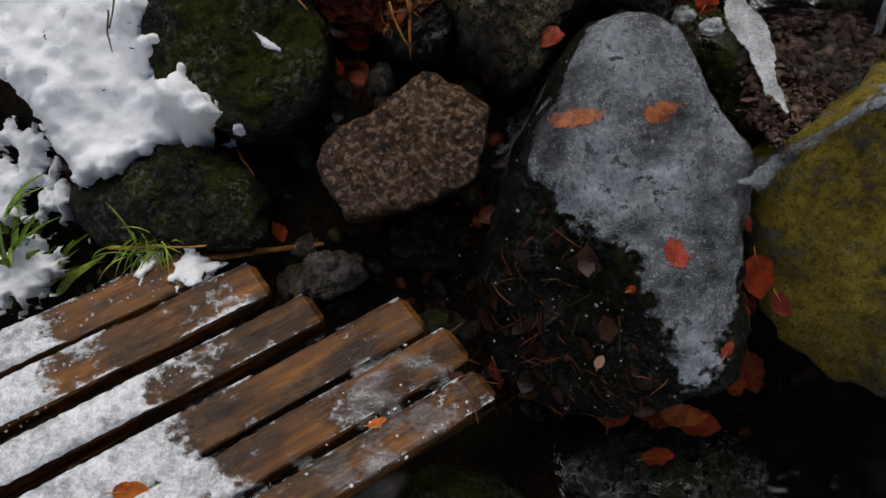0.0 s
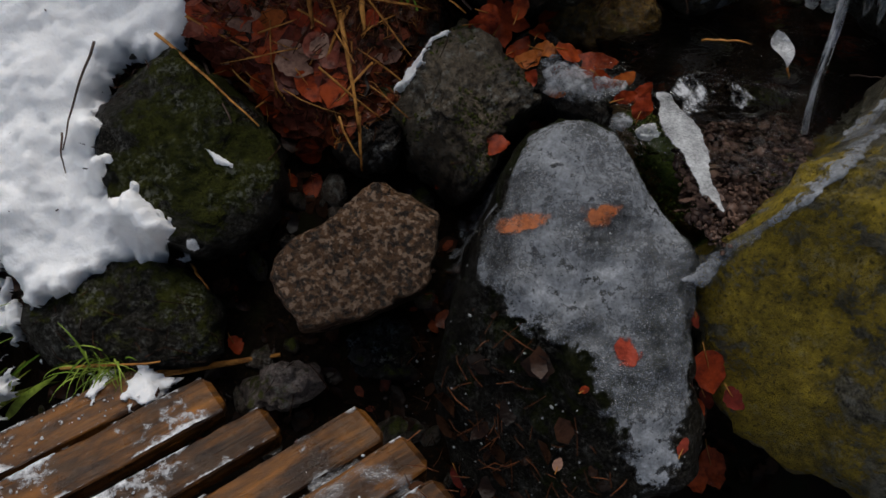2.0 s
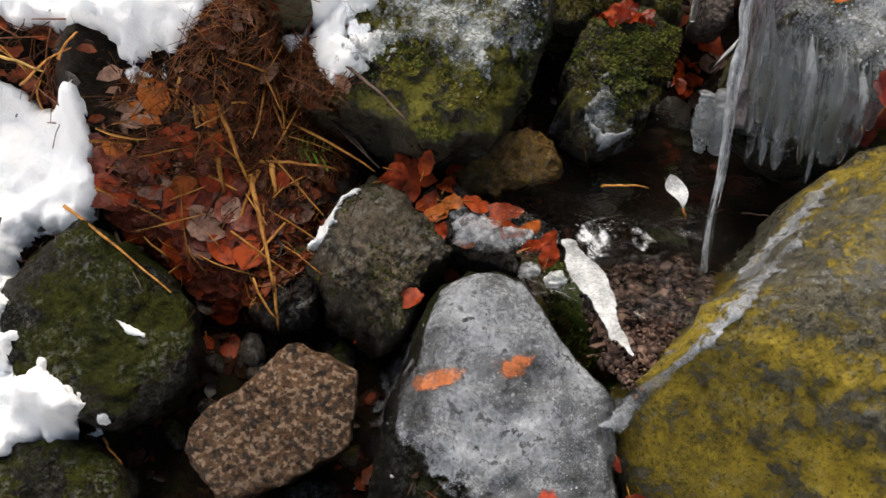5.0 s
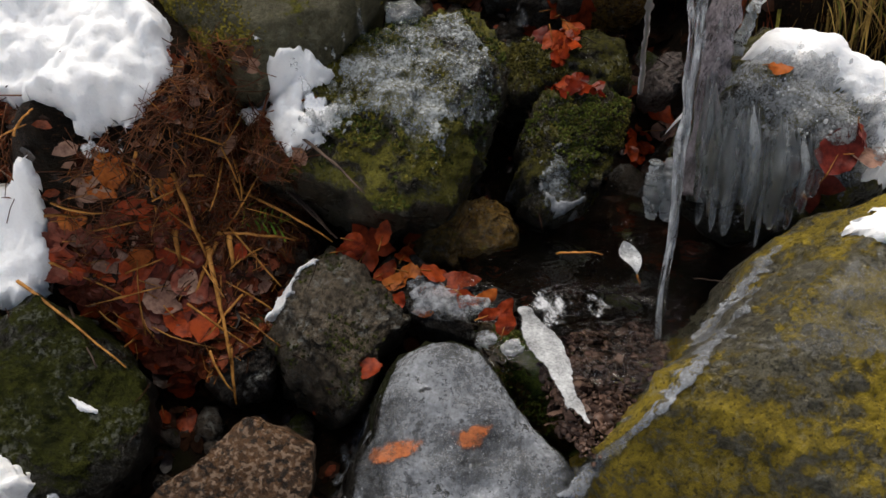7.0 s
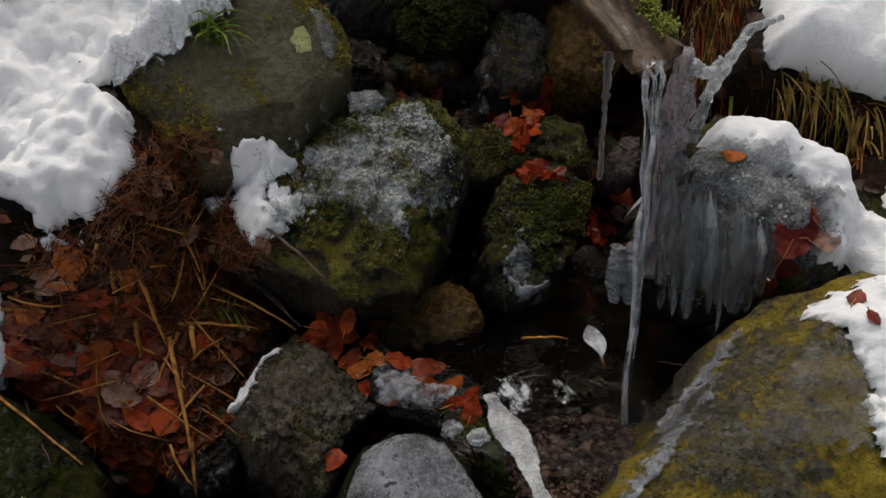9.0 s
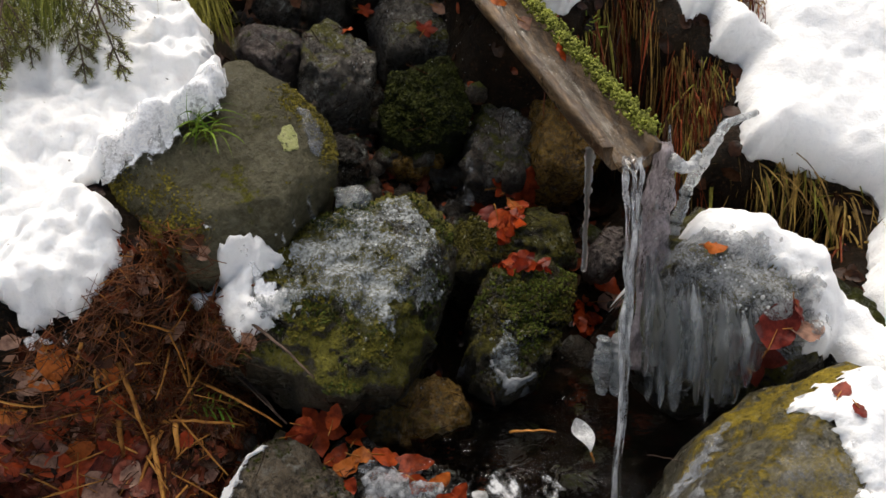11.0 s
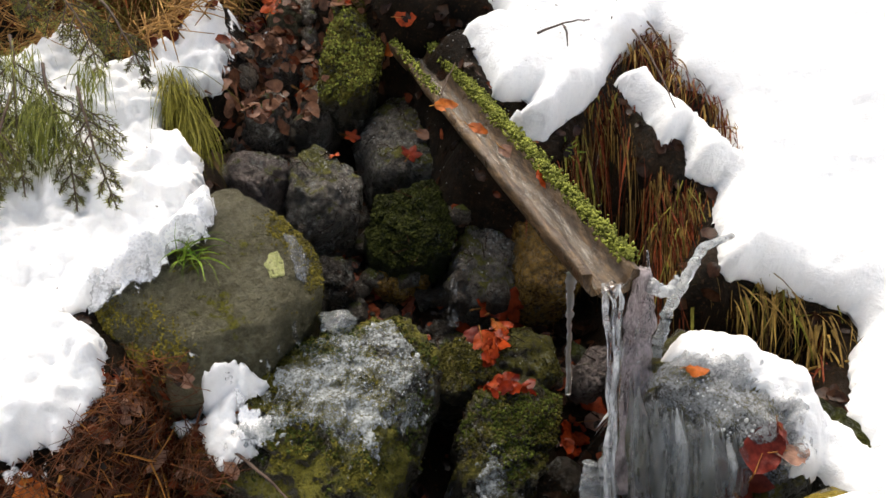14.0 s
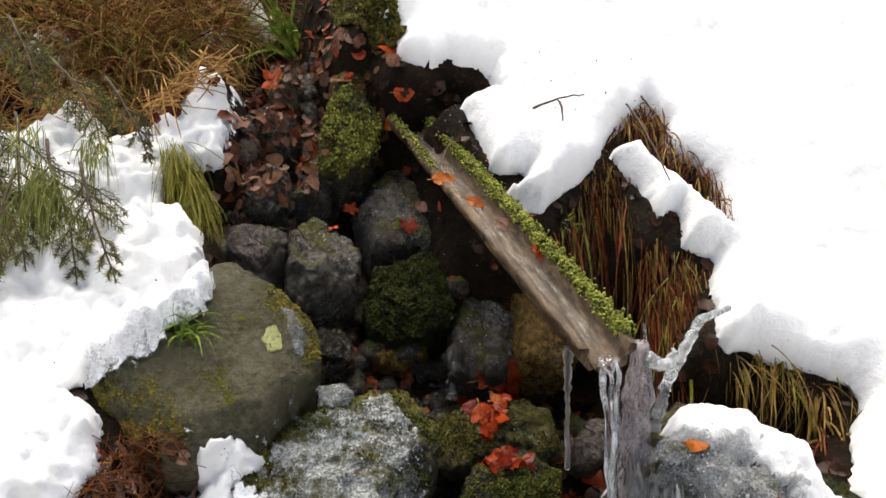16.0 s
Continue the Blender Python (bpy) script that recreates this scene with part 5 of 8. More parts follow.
DARK_MOSS = leaf_material("dark_moss_tufts", (0.008, 0.012, 0.003), (0.075, 0.082, 0.013), 0.75)
GREEN_TUFT = leaf_material("green_moss_tufts", (0.018, 0.028, 0.005), (0.12, 0.145, 0.020), 0.75)
OLIVE_MOSS = leaf_material("olive_moss_tufts", (0.016, 0.017, 0.004), (0.17, 0.145, 0.020), 0.75)
for ob, count, size, material, grow in ((BOULDER_DRIP, 2600, 0.0042, OLIVE_MOSS, 0.20), (STONE_MID, 350, 0.0040, DARK_MOSS, 0.3), (STONE_MOSS, 4500, 0.006, DARK_MOSS, -0.5), (STONE_UP, 1000, 0.0045, OLIVE_MOSS, 0.2), (STONE_LEAVES, 1800, 0.0045, OLIVE_MOSS, 0.1), (STONE_POST, 2600, 0.006, OLIVE_MOSS, -0.05), (STONE_PAD, 1800, 0.006, DARK_MOSS, -0.5), (STONE_TOP, 2000, 0.007, DARK_MOSS, -0.5)  ):
    moss_on(ob, count, size, material, count * 0.01, grow)
moss_on(STONE_POST, 1800, 0.006, TRIM_MOSS, 9.4, -0.05)
moss_on(STONE_FLANK, 1600, 0.005, GREEN_TUFT, 8.2, -0.1)
moss_on(BOULDER_DRIP, 1800, 0.0042, GREEN_TUFT, 6.2, 0.2, blend=0.1)
moss_on(STONE_UP, 1300, 0.0045, GREEN_TUFT, 7.2, 0.15, blend=0.1)
RIM_MOSS = leaf_material("rim_moss_tufts", (0.035, 0.030, 0.006), (0.26, 0.215, 0.035), 0.75)
moss_on(BOULDER_OLIVE, 3600, 0.0036, RIM_MOSS, 4.2, -0.02, window=((-0.21, 1.15), (-0.13, 1.20), (-0.06, 1.22), (-0.02, 1.17), (-0.04, 1.08), (0.02, 0.98), (-0.06, 0.96), (-0.13, 1.03), (-0.19, 1.11)))
moss_on(BOULDER_OLIVE, 900, 0.0036, RIM_MOSS, 5.2, 0.0, window=((0.23, 1.31), (0.30, 1.29), (0.33, 1.18), (0.28, 1.08), (0.25, 1.04), (0.25, 1.16), (0.22, 1.27)))


# ---- fallen leaves ----
def fallen_leaf(at, length, angle, shape, material, label):
    rnd = random.Random(round(at[0] * 977 + at[1] * 3331))
    verts, faces = [], []
    curl, fold = rnd.uniform(-0.08, 0.16) * length, rnd.uniform(-0.15, 0.22)
    slim, skew, bow, wave = rnd.uniform(0.25, 0.37), rnd.uniform(-0.16, 0.16), rnd.uniform(-0.12, 0.12) * length, rnd.uniform(0, 6)
    if shape == "beech":
        n = 12
        for i in range(n + 1):
            k = i / n
            half = slim * length * math.sin(math.pi * k ** 0.85) ** 0.7 + 0.0006
            for j in range(-3, 4):
                y = half * j / 3 * (1 + 0.13 * rnd.uniform(-1, 1) * abs(j / 3)) * (1 + skew * (1 if j > 0 else -1)) + bow * (4 * k * (1 - k) - 0.6)
                z = abs(j / 3) * half * fold + curl * (2 * k - 1) ** 2 + 0.035 * length * math.sin(k * 17 + j * 0.9 + wave) * abs(j / 3)
                verts.append(((k - 0.5) * length + 0.03 * length * rnd.uniform(-1, 1) * abs(j / 3), y, z))
        for i in range(n):
            for j in range(6):
                a = i * 7 + j
                faces.append((a, a + 1, a + 8, a + 7))
        stem0 = 3
    else:
        m = 40
        verts.append((0, 0, 0))
        for ring in (0.5, 1.0):
            for i in range(m):
                t = 2 * math.pi * i / m
                lobes = 0.62 + 0.38 * abs(math.cos(2.5 * t)) ** 1.5 - 0.12 * abs(math.sin(7.5 * t))
                r = length * 0.52 * lobes * ring if ring == 1.0 else length * 0.26 * (0.7 + 0.3 * lobes)
                verts.append((r * math.cos(t), r * math.sin(t) * 0.9, (0.16 * math.cos(2 * t + angle) + 0.10 * math.cos(5 * t)) * r * ring + 0.3 * curl * ring))
        for i in range(m):
            j = (i + 1) % m
            faces.append((0, 1 + i, 1 + j))
            faces.append((1 + i, 1 + m + i, 1 + m + j, 1 + j))
    h, normal = drop(at[0], at[1], at[2] + 0.06)
    if abs(h - at[2]) > 0.05:
        h, normal = at[2], Vector((0, -0.3, 1)).normalized()
    h += 0.016 if "litter" in label else 0.0
    z = (normal + Vector((rnd.uniform(-0.12, 0.12), rnd.uniform(-0.12, 0.12), 0.4))).normalized()
    x = Vector((math.cos(radians(angle)), math.sin(radians(angle)), 0))
    x = (x - z * x.dot(z)).normalized()
    low = min(v[2] for v in verts)
    basis = Matrix((x, z.cross(x), z)).transposed().to_4x4()
    m4 = SLOPE @ Matrix.Translation((at[0], at[1], h + 0.004)) @ basis @ Matrix.Translation((0, 0, -low))
    ob = tagged(link("fallen_leaf", verts, faces, material, matrix=m4), label, "leaf", "fallen leaves")
    sv, sf = tube([(-length * 0.68, 0, -low * 0.5 + 0.002), (-length * 0.5, 0, 0.002 + (curl if shape == "beech" else 0)), (-length * 0.1, 0, 0.002)], [0.0011, 0.0011, 0.0006], 5)
    link("leaf_stem", sv, sf, STALK, parent=ob)
    return ob





fallen_leaf((0.505, -0.044, 0.196), 0.077, -75, "beech", LEAF, "rust-red wet leaf wedged between the boulders")
fallen_leaf((0.592, -0.240, -0.091), 0.093, -80, "beech", LEAF, "rust-red wet leaf at the foot of the boulder")
fallen_leaf((0.476, -0.322, -0.023), 0.080, -5, "beech", LEAF, "rust-red wet leaf at the foot of the boulder")
fallen_leaf((0.387, -0.373, 0.021), 0.059, 10, "beech", LEAF, "orange-red oval leaf lying in the stream")
fallen_leaf((0.317, -0.301, -0.041), 0.086, 80, "beech", LEAF, "rust-red wet leaf at the foot of the boulder")
fallen_leaf((0.413, -0.313, -0.031), 0.054, 60, "beech", LEAF, "rust-red wet leaf at the foot of the boulder")
fallen_leaf((0.398, -0.311, -0.034), 0.060, 40, "maple", LEAF, "rust-red wet leaf at the foot of the boulder")
fallen_leaf((0.440, -0.300, -0.010), 0.090, -12, "beech", LEAF_ORANGE, "bright orange wet leaf at the foot of the boulder")
fallen_leaf((0.545, -0.245, -0.060), 0.085, -60, "beech", LEAF, "rust-red wet leaf at the foot of the boulder")
fallen_leaf((0.500, -0.110, 0.120), 0.050, -70, "beech", LEAF, "rust-red wet leaf wedged between the boulders")
fallen_leaf((0.515, -0.150, 0.080), 0.035, 80, "beech", LEAF_PALE, "pale pink leaf scrap between the boulders")
fallen_leaf((0.528, -0.087, 0.235), 0.045, -60, "beech", LEAF_RED, "dark red leaf between the boulders")
fallen_leaf((0.638, -0.117, -0.232), 0.045, -70, "beech", LEAF_RED, "dark red leaf between the boulders")
fallen_leaf((0.480, 0.040, 0.254), 0.030, -60, "beech", LEAF_RED, "dark red leaf between the boulders")
fallen_leaf((0.428, -0.151, 0.233), 0.030, 60, "beech", LEAF_RED, "small dark red leaf on the ice")
fallen_leaf((0.284, -0.060, 0.287), 0.016, 30, "beech", LEAF, "tiny orange leaf scrap on the boulder")
fallen_leaf((0.100, 0.352, -0.159), 0.048, -70, "maple", LEAF, "orange-red leaf on the brown stone")
fallen_leaf((0.105, -0.235, -0.096), 0.056, -70, "beech", LEAF_RED, "dark red leaf beside the plank ends")
fallen_leaf((-0.477, -0.371, 0.252), 0.056, -5, "beech", LEAF_ORANGE, "orange leaf on the snowy planks")
fallen_leaf((-0.107, -0.284, 0.181), 0.033, 20, "beech", LEAF_ORANGE, "orange leaf scrap frozen on the planks")
fallen_leaf((0.246, -0.177, 0.224), 0.023, 70, "beech", LEAF_PALE, "pale leaf scrap on the dark boulder")
fallen_leaf((0.437, 0.412, 0.144), 0.060, 69, "beech", LEAF, "bright orange-red leaf standing at the pool edge")
fallen_leaf((0.417, 0.437, 0.123), 0.046, 14, "beech", LEAF, "orange-red leaf at the pool edge")
fallen_leaf((0.226, 0.647, -0.038), 0.117, 55, "maple", LEAF, "rust-red lobed leaf spread on the stone")
fallen_leaf((0.185, 0.640, -0.034), 0.058, 4, "beech", LEAF, "rust-red leaf beside the lobed leaf")
fallen_leaf((0.271, 0.557, -0.009), 0.062, 14, "beech", LEAF_ORANGE, "orange leaf in the ice at the pool edge")
fallen_leaf((0.264, 0.509, 0.005), 0.052, 53, "beech", LEAF, "rust-red leaf in the ice at the pool edge")
fallen_leaf((0.382, 0.529, 0.022), 0.105, 1, "beech", LEAF, "long rust-red leaf at the pool edge")
fallen_leaf((0.315, 0.484, 0.012), 0.037, -7, "beech", LEAF_ORANGE, "orange leaf under clear ice")
fallen_leaf((0.328, 0.673, -0.103), 0.064, 44, "beech", LEAF, "rust-red leaf by the ochre stone")
fallen_leaf((0.191, 0.392, -0.004), 0.063, -25, "beech", LEAF, "rust-red curled leaf on the dark stone")
fallen_leaf((0.827, 1.258, -0.165), 0.118, 12, "maple", LEAF, "wet red leaf on the icy stone")
fallen_leaf((0.774, 1.258, -0.135), 0.085, 7, "maple", LEAF, "wet red leaf heaped on the icy stone")
fallen_leaf((0.860, 1.257, -0.182), 0.069, -34, "beech", LEAF, "wet red leaf heaped on the icy stone")
fallen_leaf((0.767, 1.259, -0.230), 0.083, 31, "beech", LEAF, "wet red leaf heaped on the icy stone")
fallen_leaf((0.754, 1.138, -0.050), 0.066, -75, "beech", LEAF_ORANGE, "wet orange leaf heaped on the icy stone")
fallen_leaf((0.718, 1.262, -0.194), 0.055, -4, "beech", LEAF, "wet red leaf on the icy stone")
fallen_leaf((0.686, 1.068, 0.005), 0.079, -93, "beech", LEAF, "wet red leaf hanging down the icy stone")
fallen_leaf((0.669, 1.115, -0.032), 0.066, 36, "beech", LEAF_RED, "wet dark red leaf on the icy stone")
fallen_leaf((0.699, 0.961, -0.005), 0.080, 0, "beech", LEAF, "wet red leaf above the upright stone")
fallen_leaf((1.017, 1.000, -0.237), 0.092, -40, "beech", LEAF, "wet red leaf with a frozen edge")
fallen_leaf((1.015, 0.958, -0.243), 0.073, -1, "beech", LEAF_PALE, "pale frosted leaf below the falling water")
fallen_leaf((1.066, 0.627, 0.306), 0.105, 50, "beech", LEAF_RED, "large reddish-brown leaf on the icy boulder")
fallen_leaf((1.089, 0.595, 0.193), 0.090, 50, "beech", LEAF_RED, "reddish-brown leaf on the icy boulder")
fallen_leaf((1.032, 0.596, 0.273), 0.125, 59, "maple", LEAF_RED, "reddish-brown lobed leaf on the icy boulder")
fallen_leaf((1.098, 0.644, 0.313), 0.051, -54, "beech", LEAF_RED, "dark red leaf under the snow cap")
fallen_leaf((1.118, 0.615, 0.287), 0.086, 7, "beech", LEAF_PALE, "curled pale brown leaf in the snow")
fallen_leaf((1.217, 0.622, 0.157), 0.099, 7, "beech", LEAF_PALE, "curled pale brown leaf in the snow")
fallen_leaf((1.015, 0.442, 0.460), 0.039, 47, "beech", LEAF_RED, "small red leaf on the snow cap")
fallen_leaf((0.999, 0.395, 0.497), 0.029, -81, "beech", LEAF_RED, "small red leaf on the snow cap")
fallen_leaf((1.203, 0.677, 0.269), 0.043, -69, "beech", LEAF_RED, "red leaf at the snow cap")
fallen_leaf((0.971, 0.782, 0.337), 0.047, -16, "beech", LEAF_ORANGE, "tan leaf under the snow cap")
fallen_leaf((0.658, 1.611, 0.245), 0.064, 6, "beech", LEAF_ORANGE, "orange leaf floating in the trough")
fallen_leaf((0.723, 1.531, 0.240), 0.055, -29, "beech", LEAF_ORANGE, "orange leaf caught in the trough")
fallen_leaf((0.756, 1.405, 0.293), 0.050, -43, "beech", LEAF_PALE, "pale leaf caught in the trough")
fallen_leaf((0.784, 1.255, 0.370), 0.054, -78, "beech", LEAF, "red leaf at the trough rim")
fallen_leaf((0.418, 1.716, -0.033), 0.041, -29, "maple", LEAF, "orange leaf on the frosted stone")
fallen_leaf((0.484, 1.832, -0.093), 0.051, -15, "maple", LEAF, "red leaf on the black wet stone")
fallen_leaf((0.626, 1.714, -0.091), 0.075, 58, "maple", LEAF_RED, "dark red leaf on the black wet stone")
fallen_leaf((0.676, 1.780, -0.028), 0.048, -29, "beech", LEAF_PALE, "pale leaf on the black wet stone")
fallen_leaf((0.465, 1.421, -0.239), 0.057, 30, "beech", LEAF_RED, "dark red leaf in the trickle")
fallen_leaf((0.497, 1.385, -0.227), 0.059, -28, "beech", LEAF_RED, "dark red leaf in the trickle")
fallen_leaf((0.611, 2.061, 0.048), 0.064, -45, "beech", LEAF_ORANGE, "orange leaf at the trough head")
fallen_leaf((0.651, 2.071, 0.109), 0.065, -7, "beech", LEAF, "red leaf across the trough head")
fallen_leaf((0.724, 1.801, 0.137), 0.082, -51, "beech", LEAF_ORANGE, "orange leaf against the mossy rim")
fallen_leaf((0.121, 1.907, 0.033), 0.082, 27, "beech", LEAF_PALE, "pale brown leaf on the slope")
fallen_leaf((0.191, 1.977, 0.004), 0.084, -23, "beech", LEAF_PALE, "pale brown leaf on the slope")
fallen_leaf((0.267, 2.209, -0.167), 0.091, 39, "beech", LEAF_PALE, "pale brown leaf on the slope")
fallen_leaf((0.126, 1.800, -0.079), 0.091, 14, "beech", LEAF_PALE, "curled pale brown leaf beside the snow")
fallen_leaf((0.102, 1.758, -0.087), 0.067, -29, "beech", LEAF_PALE, "pale brown leaf beside the snow")
fallen_leaf((0.302, 2.343, -0.040), 0.104, 67, "maple", LEAF, "rust-red leaf on the small mossy stone")
fallen_leaf((0.321, 2.210, -0.204), 0.118, 48, "maple", LEAF, "rust-red leaf above the mossy stone")
fallen_leaf((0.381, 2.036, -0.115), 0.081, -43, "maple", LEAF, "rust-red leaf above the mossy stone")
fallen_leaf((0.453, 2.528, 0.009), 0.088, 31, "maple", LEAF, "rust-red leaf under green blades")
fallen_leaf((0.492, 2.276, 0.038), 0.115, 9, "beech", LEAF_PALE, "brown leaf between the top stones")
fallen_leaf((0.624, 2.205, 0.182), 0.108, 56, "maple", LEAF, "rust-red leaf on the top stones")
fallen_leaf((0.659, 2.172, 0.194), 0.067, 1, "beech", LEAF, "rust-red leaf on the top stones")
fallen_leaf((0.734, 2.080, 0.151), 0.065, -23, "beech", LEAF, "red leaf in the water at the trough head")
fallen_leaf((0.464, 2.162, 0.001), 0.067, 77, "beech", LEAF, "red leaf on the upright stone")
fallen_leaf((0.861, 2.135, 0.226), 0.064, 16, "beech", LEAF_ORANGE, "tan leaf at the snow edge")
fallen_leaf((0.240, 2.350, -0.136), 0.060, 15, "beech", LEAF_RED, "dark leaf on the slope")
fallen_leaf((-0.032, 0.659, -0.053), 0.040, 68, "beech", LEAF, "rust leaf in the litter")
fallen_leaf((-0.279, 0.666, -0.067), 0.066, 7, "beech", LEAF_PALE, "pale leaf in the wet litter")
fallen_leaf((-0.181, 0.600, -0.064), 0.076, -24, "beech", LEAF_PALE, "pale leaf in the wet litter")
fallen_leaf((-0.242, 0.544, -0.119), 0.084, -39, "beech", LEAF, "rust leaf in the wet litter")
fallen_leaf((-0.324, 0.690, -0.029), 0.046, -3, "beech", LEAF_PALE, "pale leaf in the wet litter")
fallen_leaf((-0.262, 0.750, 0.055), 0.066, -54, "beech", LEAF_ORANGE, "orange-brown leaf in the litter")
fallen_leaf((-0.176, 0.370, -0.256), 0.063, -83, "beech", LEAF, "rust leaf above the brown stone")
fallen_leaf((-0.221, 0.377, -0.242), 0.042, -82, "beech", LEAF, "rust leaf above the brown stone")
fallen_leaf((-0.346, 0.034, -0.247), 0.044, -62, "beech", LEAF, "rust leaf by the orange stick")
fallen_leaf((0.253, 0.586, -0.029), 0.059, 34, "beech", LEAF, "rust-red wet leaf at the dam of leaves by the pool")
fallen_leaf((0.299, 0.568, 0.002), 0.052, -27, "beech", LEAF_ORANGE, "orange wet leaf at the dam of leaves by the pool")
fallen_leaf((0.332, 0.528, 0.016), 0.057, 8, "beech", LEAF, "rust-red wet leaf at the dam of leaves by the pool")
fallen_leaf((0.387, 0.479, 0.086), 0.049, -43, "beech", LEAF, "rust-red wet leaf at the dam of leaves by the pool")
fallen_leaf((0.426, 0.483, 0.085), 0.047, 23, "beech", LEAF_ORANGE, "orange wet leaf at the dam of leaves by the pool")
fallen_leaf((0.449, 0.445, 0.116), 0.051, 51, "beech", LEAF, "rust-red wet leaf at the dam of leaves by the pool")
fallen_leaf((0.250, 0.644, 0.039), 0.055, 69, "beech", LEAF, "rust-red upright leaf at the dam of leaves by the pool")
fallen_leaf((0.196, 0.642, 0.010), 0.047, -17, "beech", LEAF, "rust-red wet leaf at the dam of leaves by the pool")
fallen_leaf((0.342, 0.559, 0.016), 0.067, 2, "beech", LEAF, "rust-red long leaf at the dam of leaves by the pool")
fallen_leaf((0.295, 0.611, -0.020), 0.061, 64, "beech", LEAF, "rust-red wet leaf at the dam of leaves by the pool")
fallen_leaf((-0.276, 0.745, 0.052), 0.066, 8, "beech", LEAF_PALE, "pale pinkish leaf matted in the litter")
fallen_leaf((-0.283, 0.657, -0.066), 0.076, -20, "beech", LEAF_PALE, "pale pinkish leaf matted in the litter")
fallen_leaf((-0.226, 0.664, -0.063), 0.066, 28, "beech", LEAF_ORANGE, "orange-brown leaf matted in the litter")
fallen_leaf((-0.187, 0.576, -0.074), 0.087, -35, "beech", LEAF_PALE, "pale pinkish leaf matted in the litter")
fallen_leaf((-0.237, 0.598, -0.077), 0.066, 7, "beech", LEAF, "rust-red leaf matted in the litter")
fallen_leaf((-0.157, 0.529, -0.080), 0.074, -55, "beech", LEAF, "rust-red leaf matted in the litter")
fallen_leaf((-0.253, 0.525, -0.151), 0.061, 78, "beech", LEAF, "rust-red leaf matted in the litter")
fallen_leaf((-0.241, 0.769, 0.094), 0.076, -64, "beech", LEAF_ORANGE, "orange-brown leaf matted in the litter")
fallen_leaf((-0.153, 0.753, 0.068), 0.058, -74, "beech", LEAF_ORANGE, "orange-brown leaf matted in the litter")
fallen_leaf((-0.322, 0.586, -0.135), 0.057, 17, "beech", LEAF, "rust-red leaf matted in the litter")
fallen_leaf((-0.134, 0.602, -0.055), 0.059, 58, "beech", LEAF_PALE, "pale pinkish leaf matted in the litter")
fallen_leaf((-0.329, 0.720, 0.010), 0.054, -4, "beech", LEAF_ORANGE, "orange-brown leaf matted in the litter")


def iced_leaf(at, length, width, angle, material, label, seed):
    """A leaf lying just under the glaze: flush, with a blurred rim."""
    c, s = math.cos(radians(angle)), math.sin(radians(angle))
    outline = []
    for i in range(14):
        t = 2 * math.pi * i / 14
        x, y = length / 2 * math.cos(t), width / 2 * math.sin(t) * (1 - 0.25 * math.cos(t))
        outline.append((at[0] + c * x - s * y, at[1] + s * x + c * y))
    return blanket("fallen_leaf", tuple(outline), material, label, "leaf", 0.0015, 0.008, 0.003, 0.008, 0.001, seed, sink=0.001, support=False, rim=0.020, grain=40.0)


ICED = film_material("orange_leaf_under_ice", 0.35, 0.85, (0.42, 0.130, 0.045), 30.0, 0.30, 0.62, (0.08, 0.3), 0.4, cover=True, soft=1.8)
ICED_RED = film_material("red_leaf_under_ice", 0.75, 1.1, (0.32, 0.050, 0.025), 30.0, 0.28, 0.60, (0.08, 0.3), 0.4, cover=True, soft=2.5)
iced_leaf((0.205, 0.199), 0.098, 0.050, 6, ICED, "orange beech leaf blurred under the grey ice", 41)
iced_leaf((0.325, 0.205), 0.078, 0.050, 24, ICED, "orange beech leaf blurred under the grey ice", 43)
iced_leaf((0.352, -0.008), 0.068, 0.046, -66, ICED_RED, "red beech leaf stuck to the frosted ice", 45)


# ---- stalks and twigs ----
def stalk(a, b, radius, material):
    rnd = random.Random(round(a[0] * 771 + b[1] * 5113))
    radius *= 1.1
    a, b = Vector(a) + Vector((0, 0, 0.020)), Vector(b) + Vector((0, 0, 0.020))
    path = bend(a, b, 9, -0.012, 0.0015, rnd)
    v, f = tube(path, [radius * (1.05 - 0.55 * i / 8) for i in range(9)], 6, 0.6)
    c = a.lerp(b, 0.5)
    kind, label = ("stalk", "dry orange-brown grass stalk lying on wet litter") if material != TWIG else ("twig", "thin dark twig lying across the litter")
    ob = link(kind, [p - c for p in v], f, material, origin=tuple(c))
    return tagged(ob, label, "stalk" if material != TWIG else "twig", "stalks on the slope")


stalk((-0.135, 0.776, 0.088), (-0.097, 0.648, -0.045), 0.005, STALK)
stalk((-0.092, 0.670, -0.041), (-0.063, 0.438, -0.076), 0.005, STALK)
stalk((-0.072, 0.699, -0.045), (0.079, 0.678, -0.069), 0.004, STALK)
stalk((-0.076, 0.679, -0.044), (-0.131, 0.559, -0.071), 0.004, STALK)
stalk((-0.022, 0.791, -0.056), (0.154, 0.656, -0.033), 0.004, STALK)
stalk((0.013, 0.887, -0.101), (0.161, 0.655, -0.013), 0.004, TWIG)
stalk((-0.450, 0.638, -0.049), (-0.249, 0.442, -0.027), 0.0035, STALK)
stalk((-0.373, 0.721, 0.059), (-0.250, 0.722, -0.005), 0.003, STALK)
stalk((-0.399, 0.667, -0.019), (-0.255, 0.593, -0.086), 0.003, STALK)
stalk((-0.040, 0.823, -0.023), (-0.017, 0.731, -0.044), 0.003, STALK)
stalk((-0.210, 0.760, 0.084), (-0.187, 0.787, 0.151), 0.003, STALK)
stalk((-0.165, 0.769, 0.108), (-0.151, 0.737, 0.039), 0.008, STALK)
stalk((-0.149, 0.710, -0.009), (-0.146, 0.636, -0.044), 0.006, STALK)
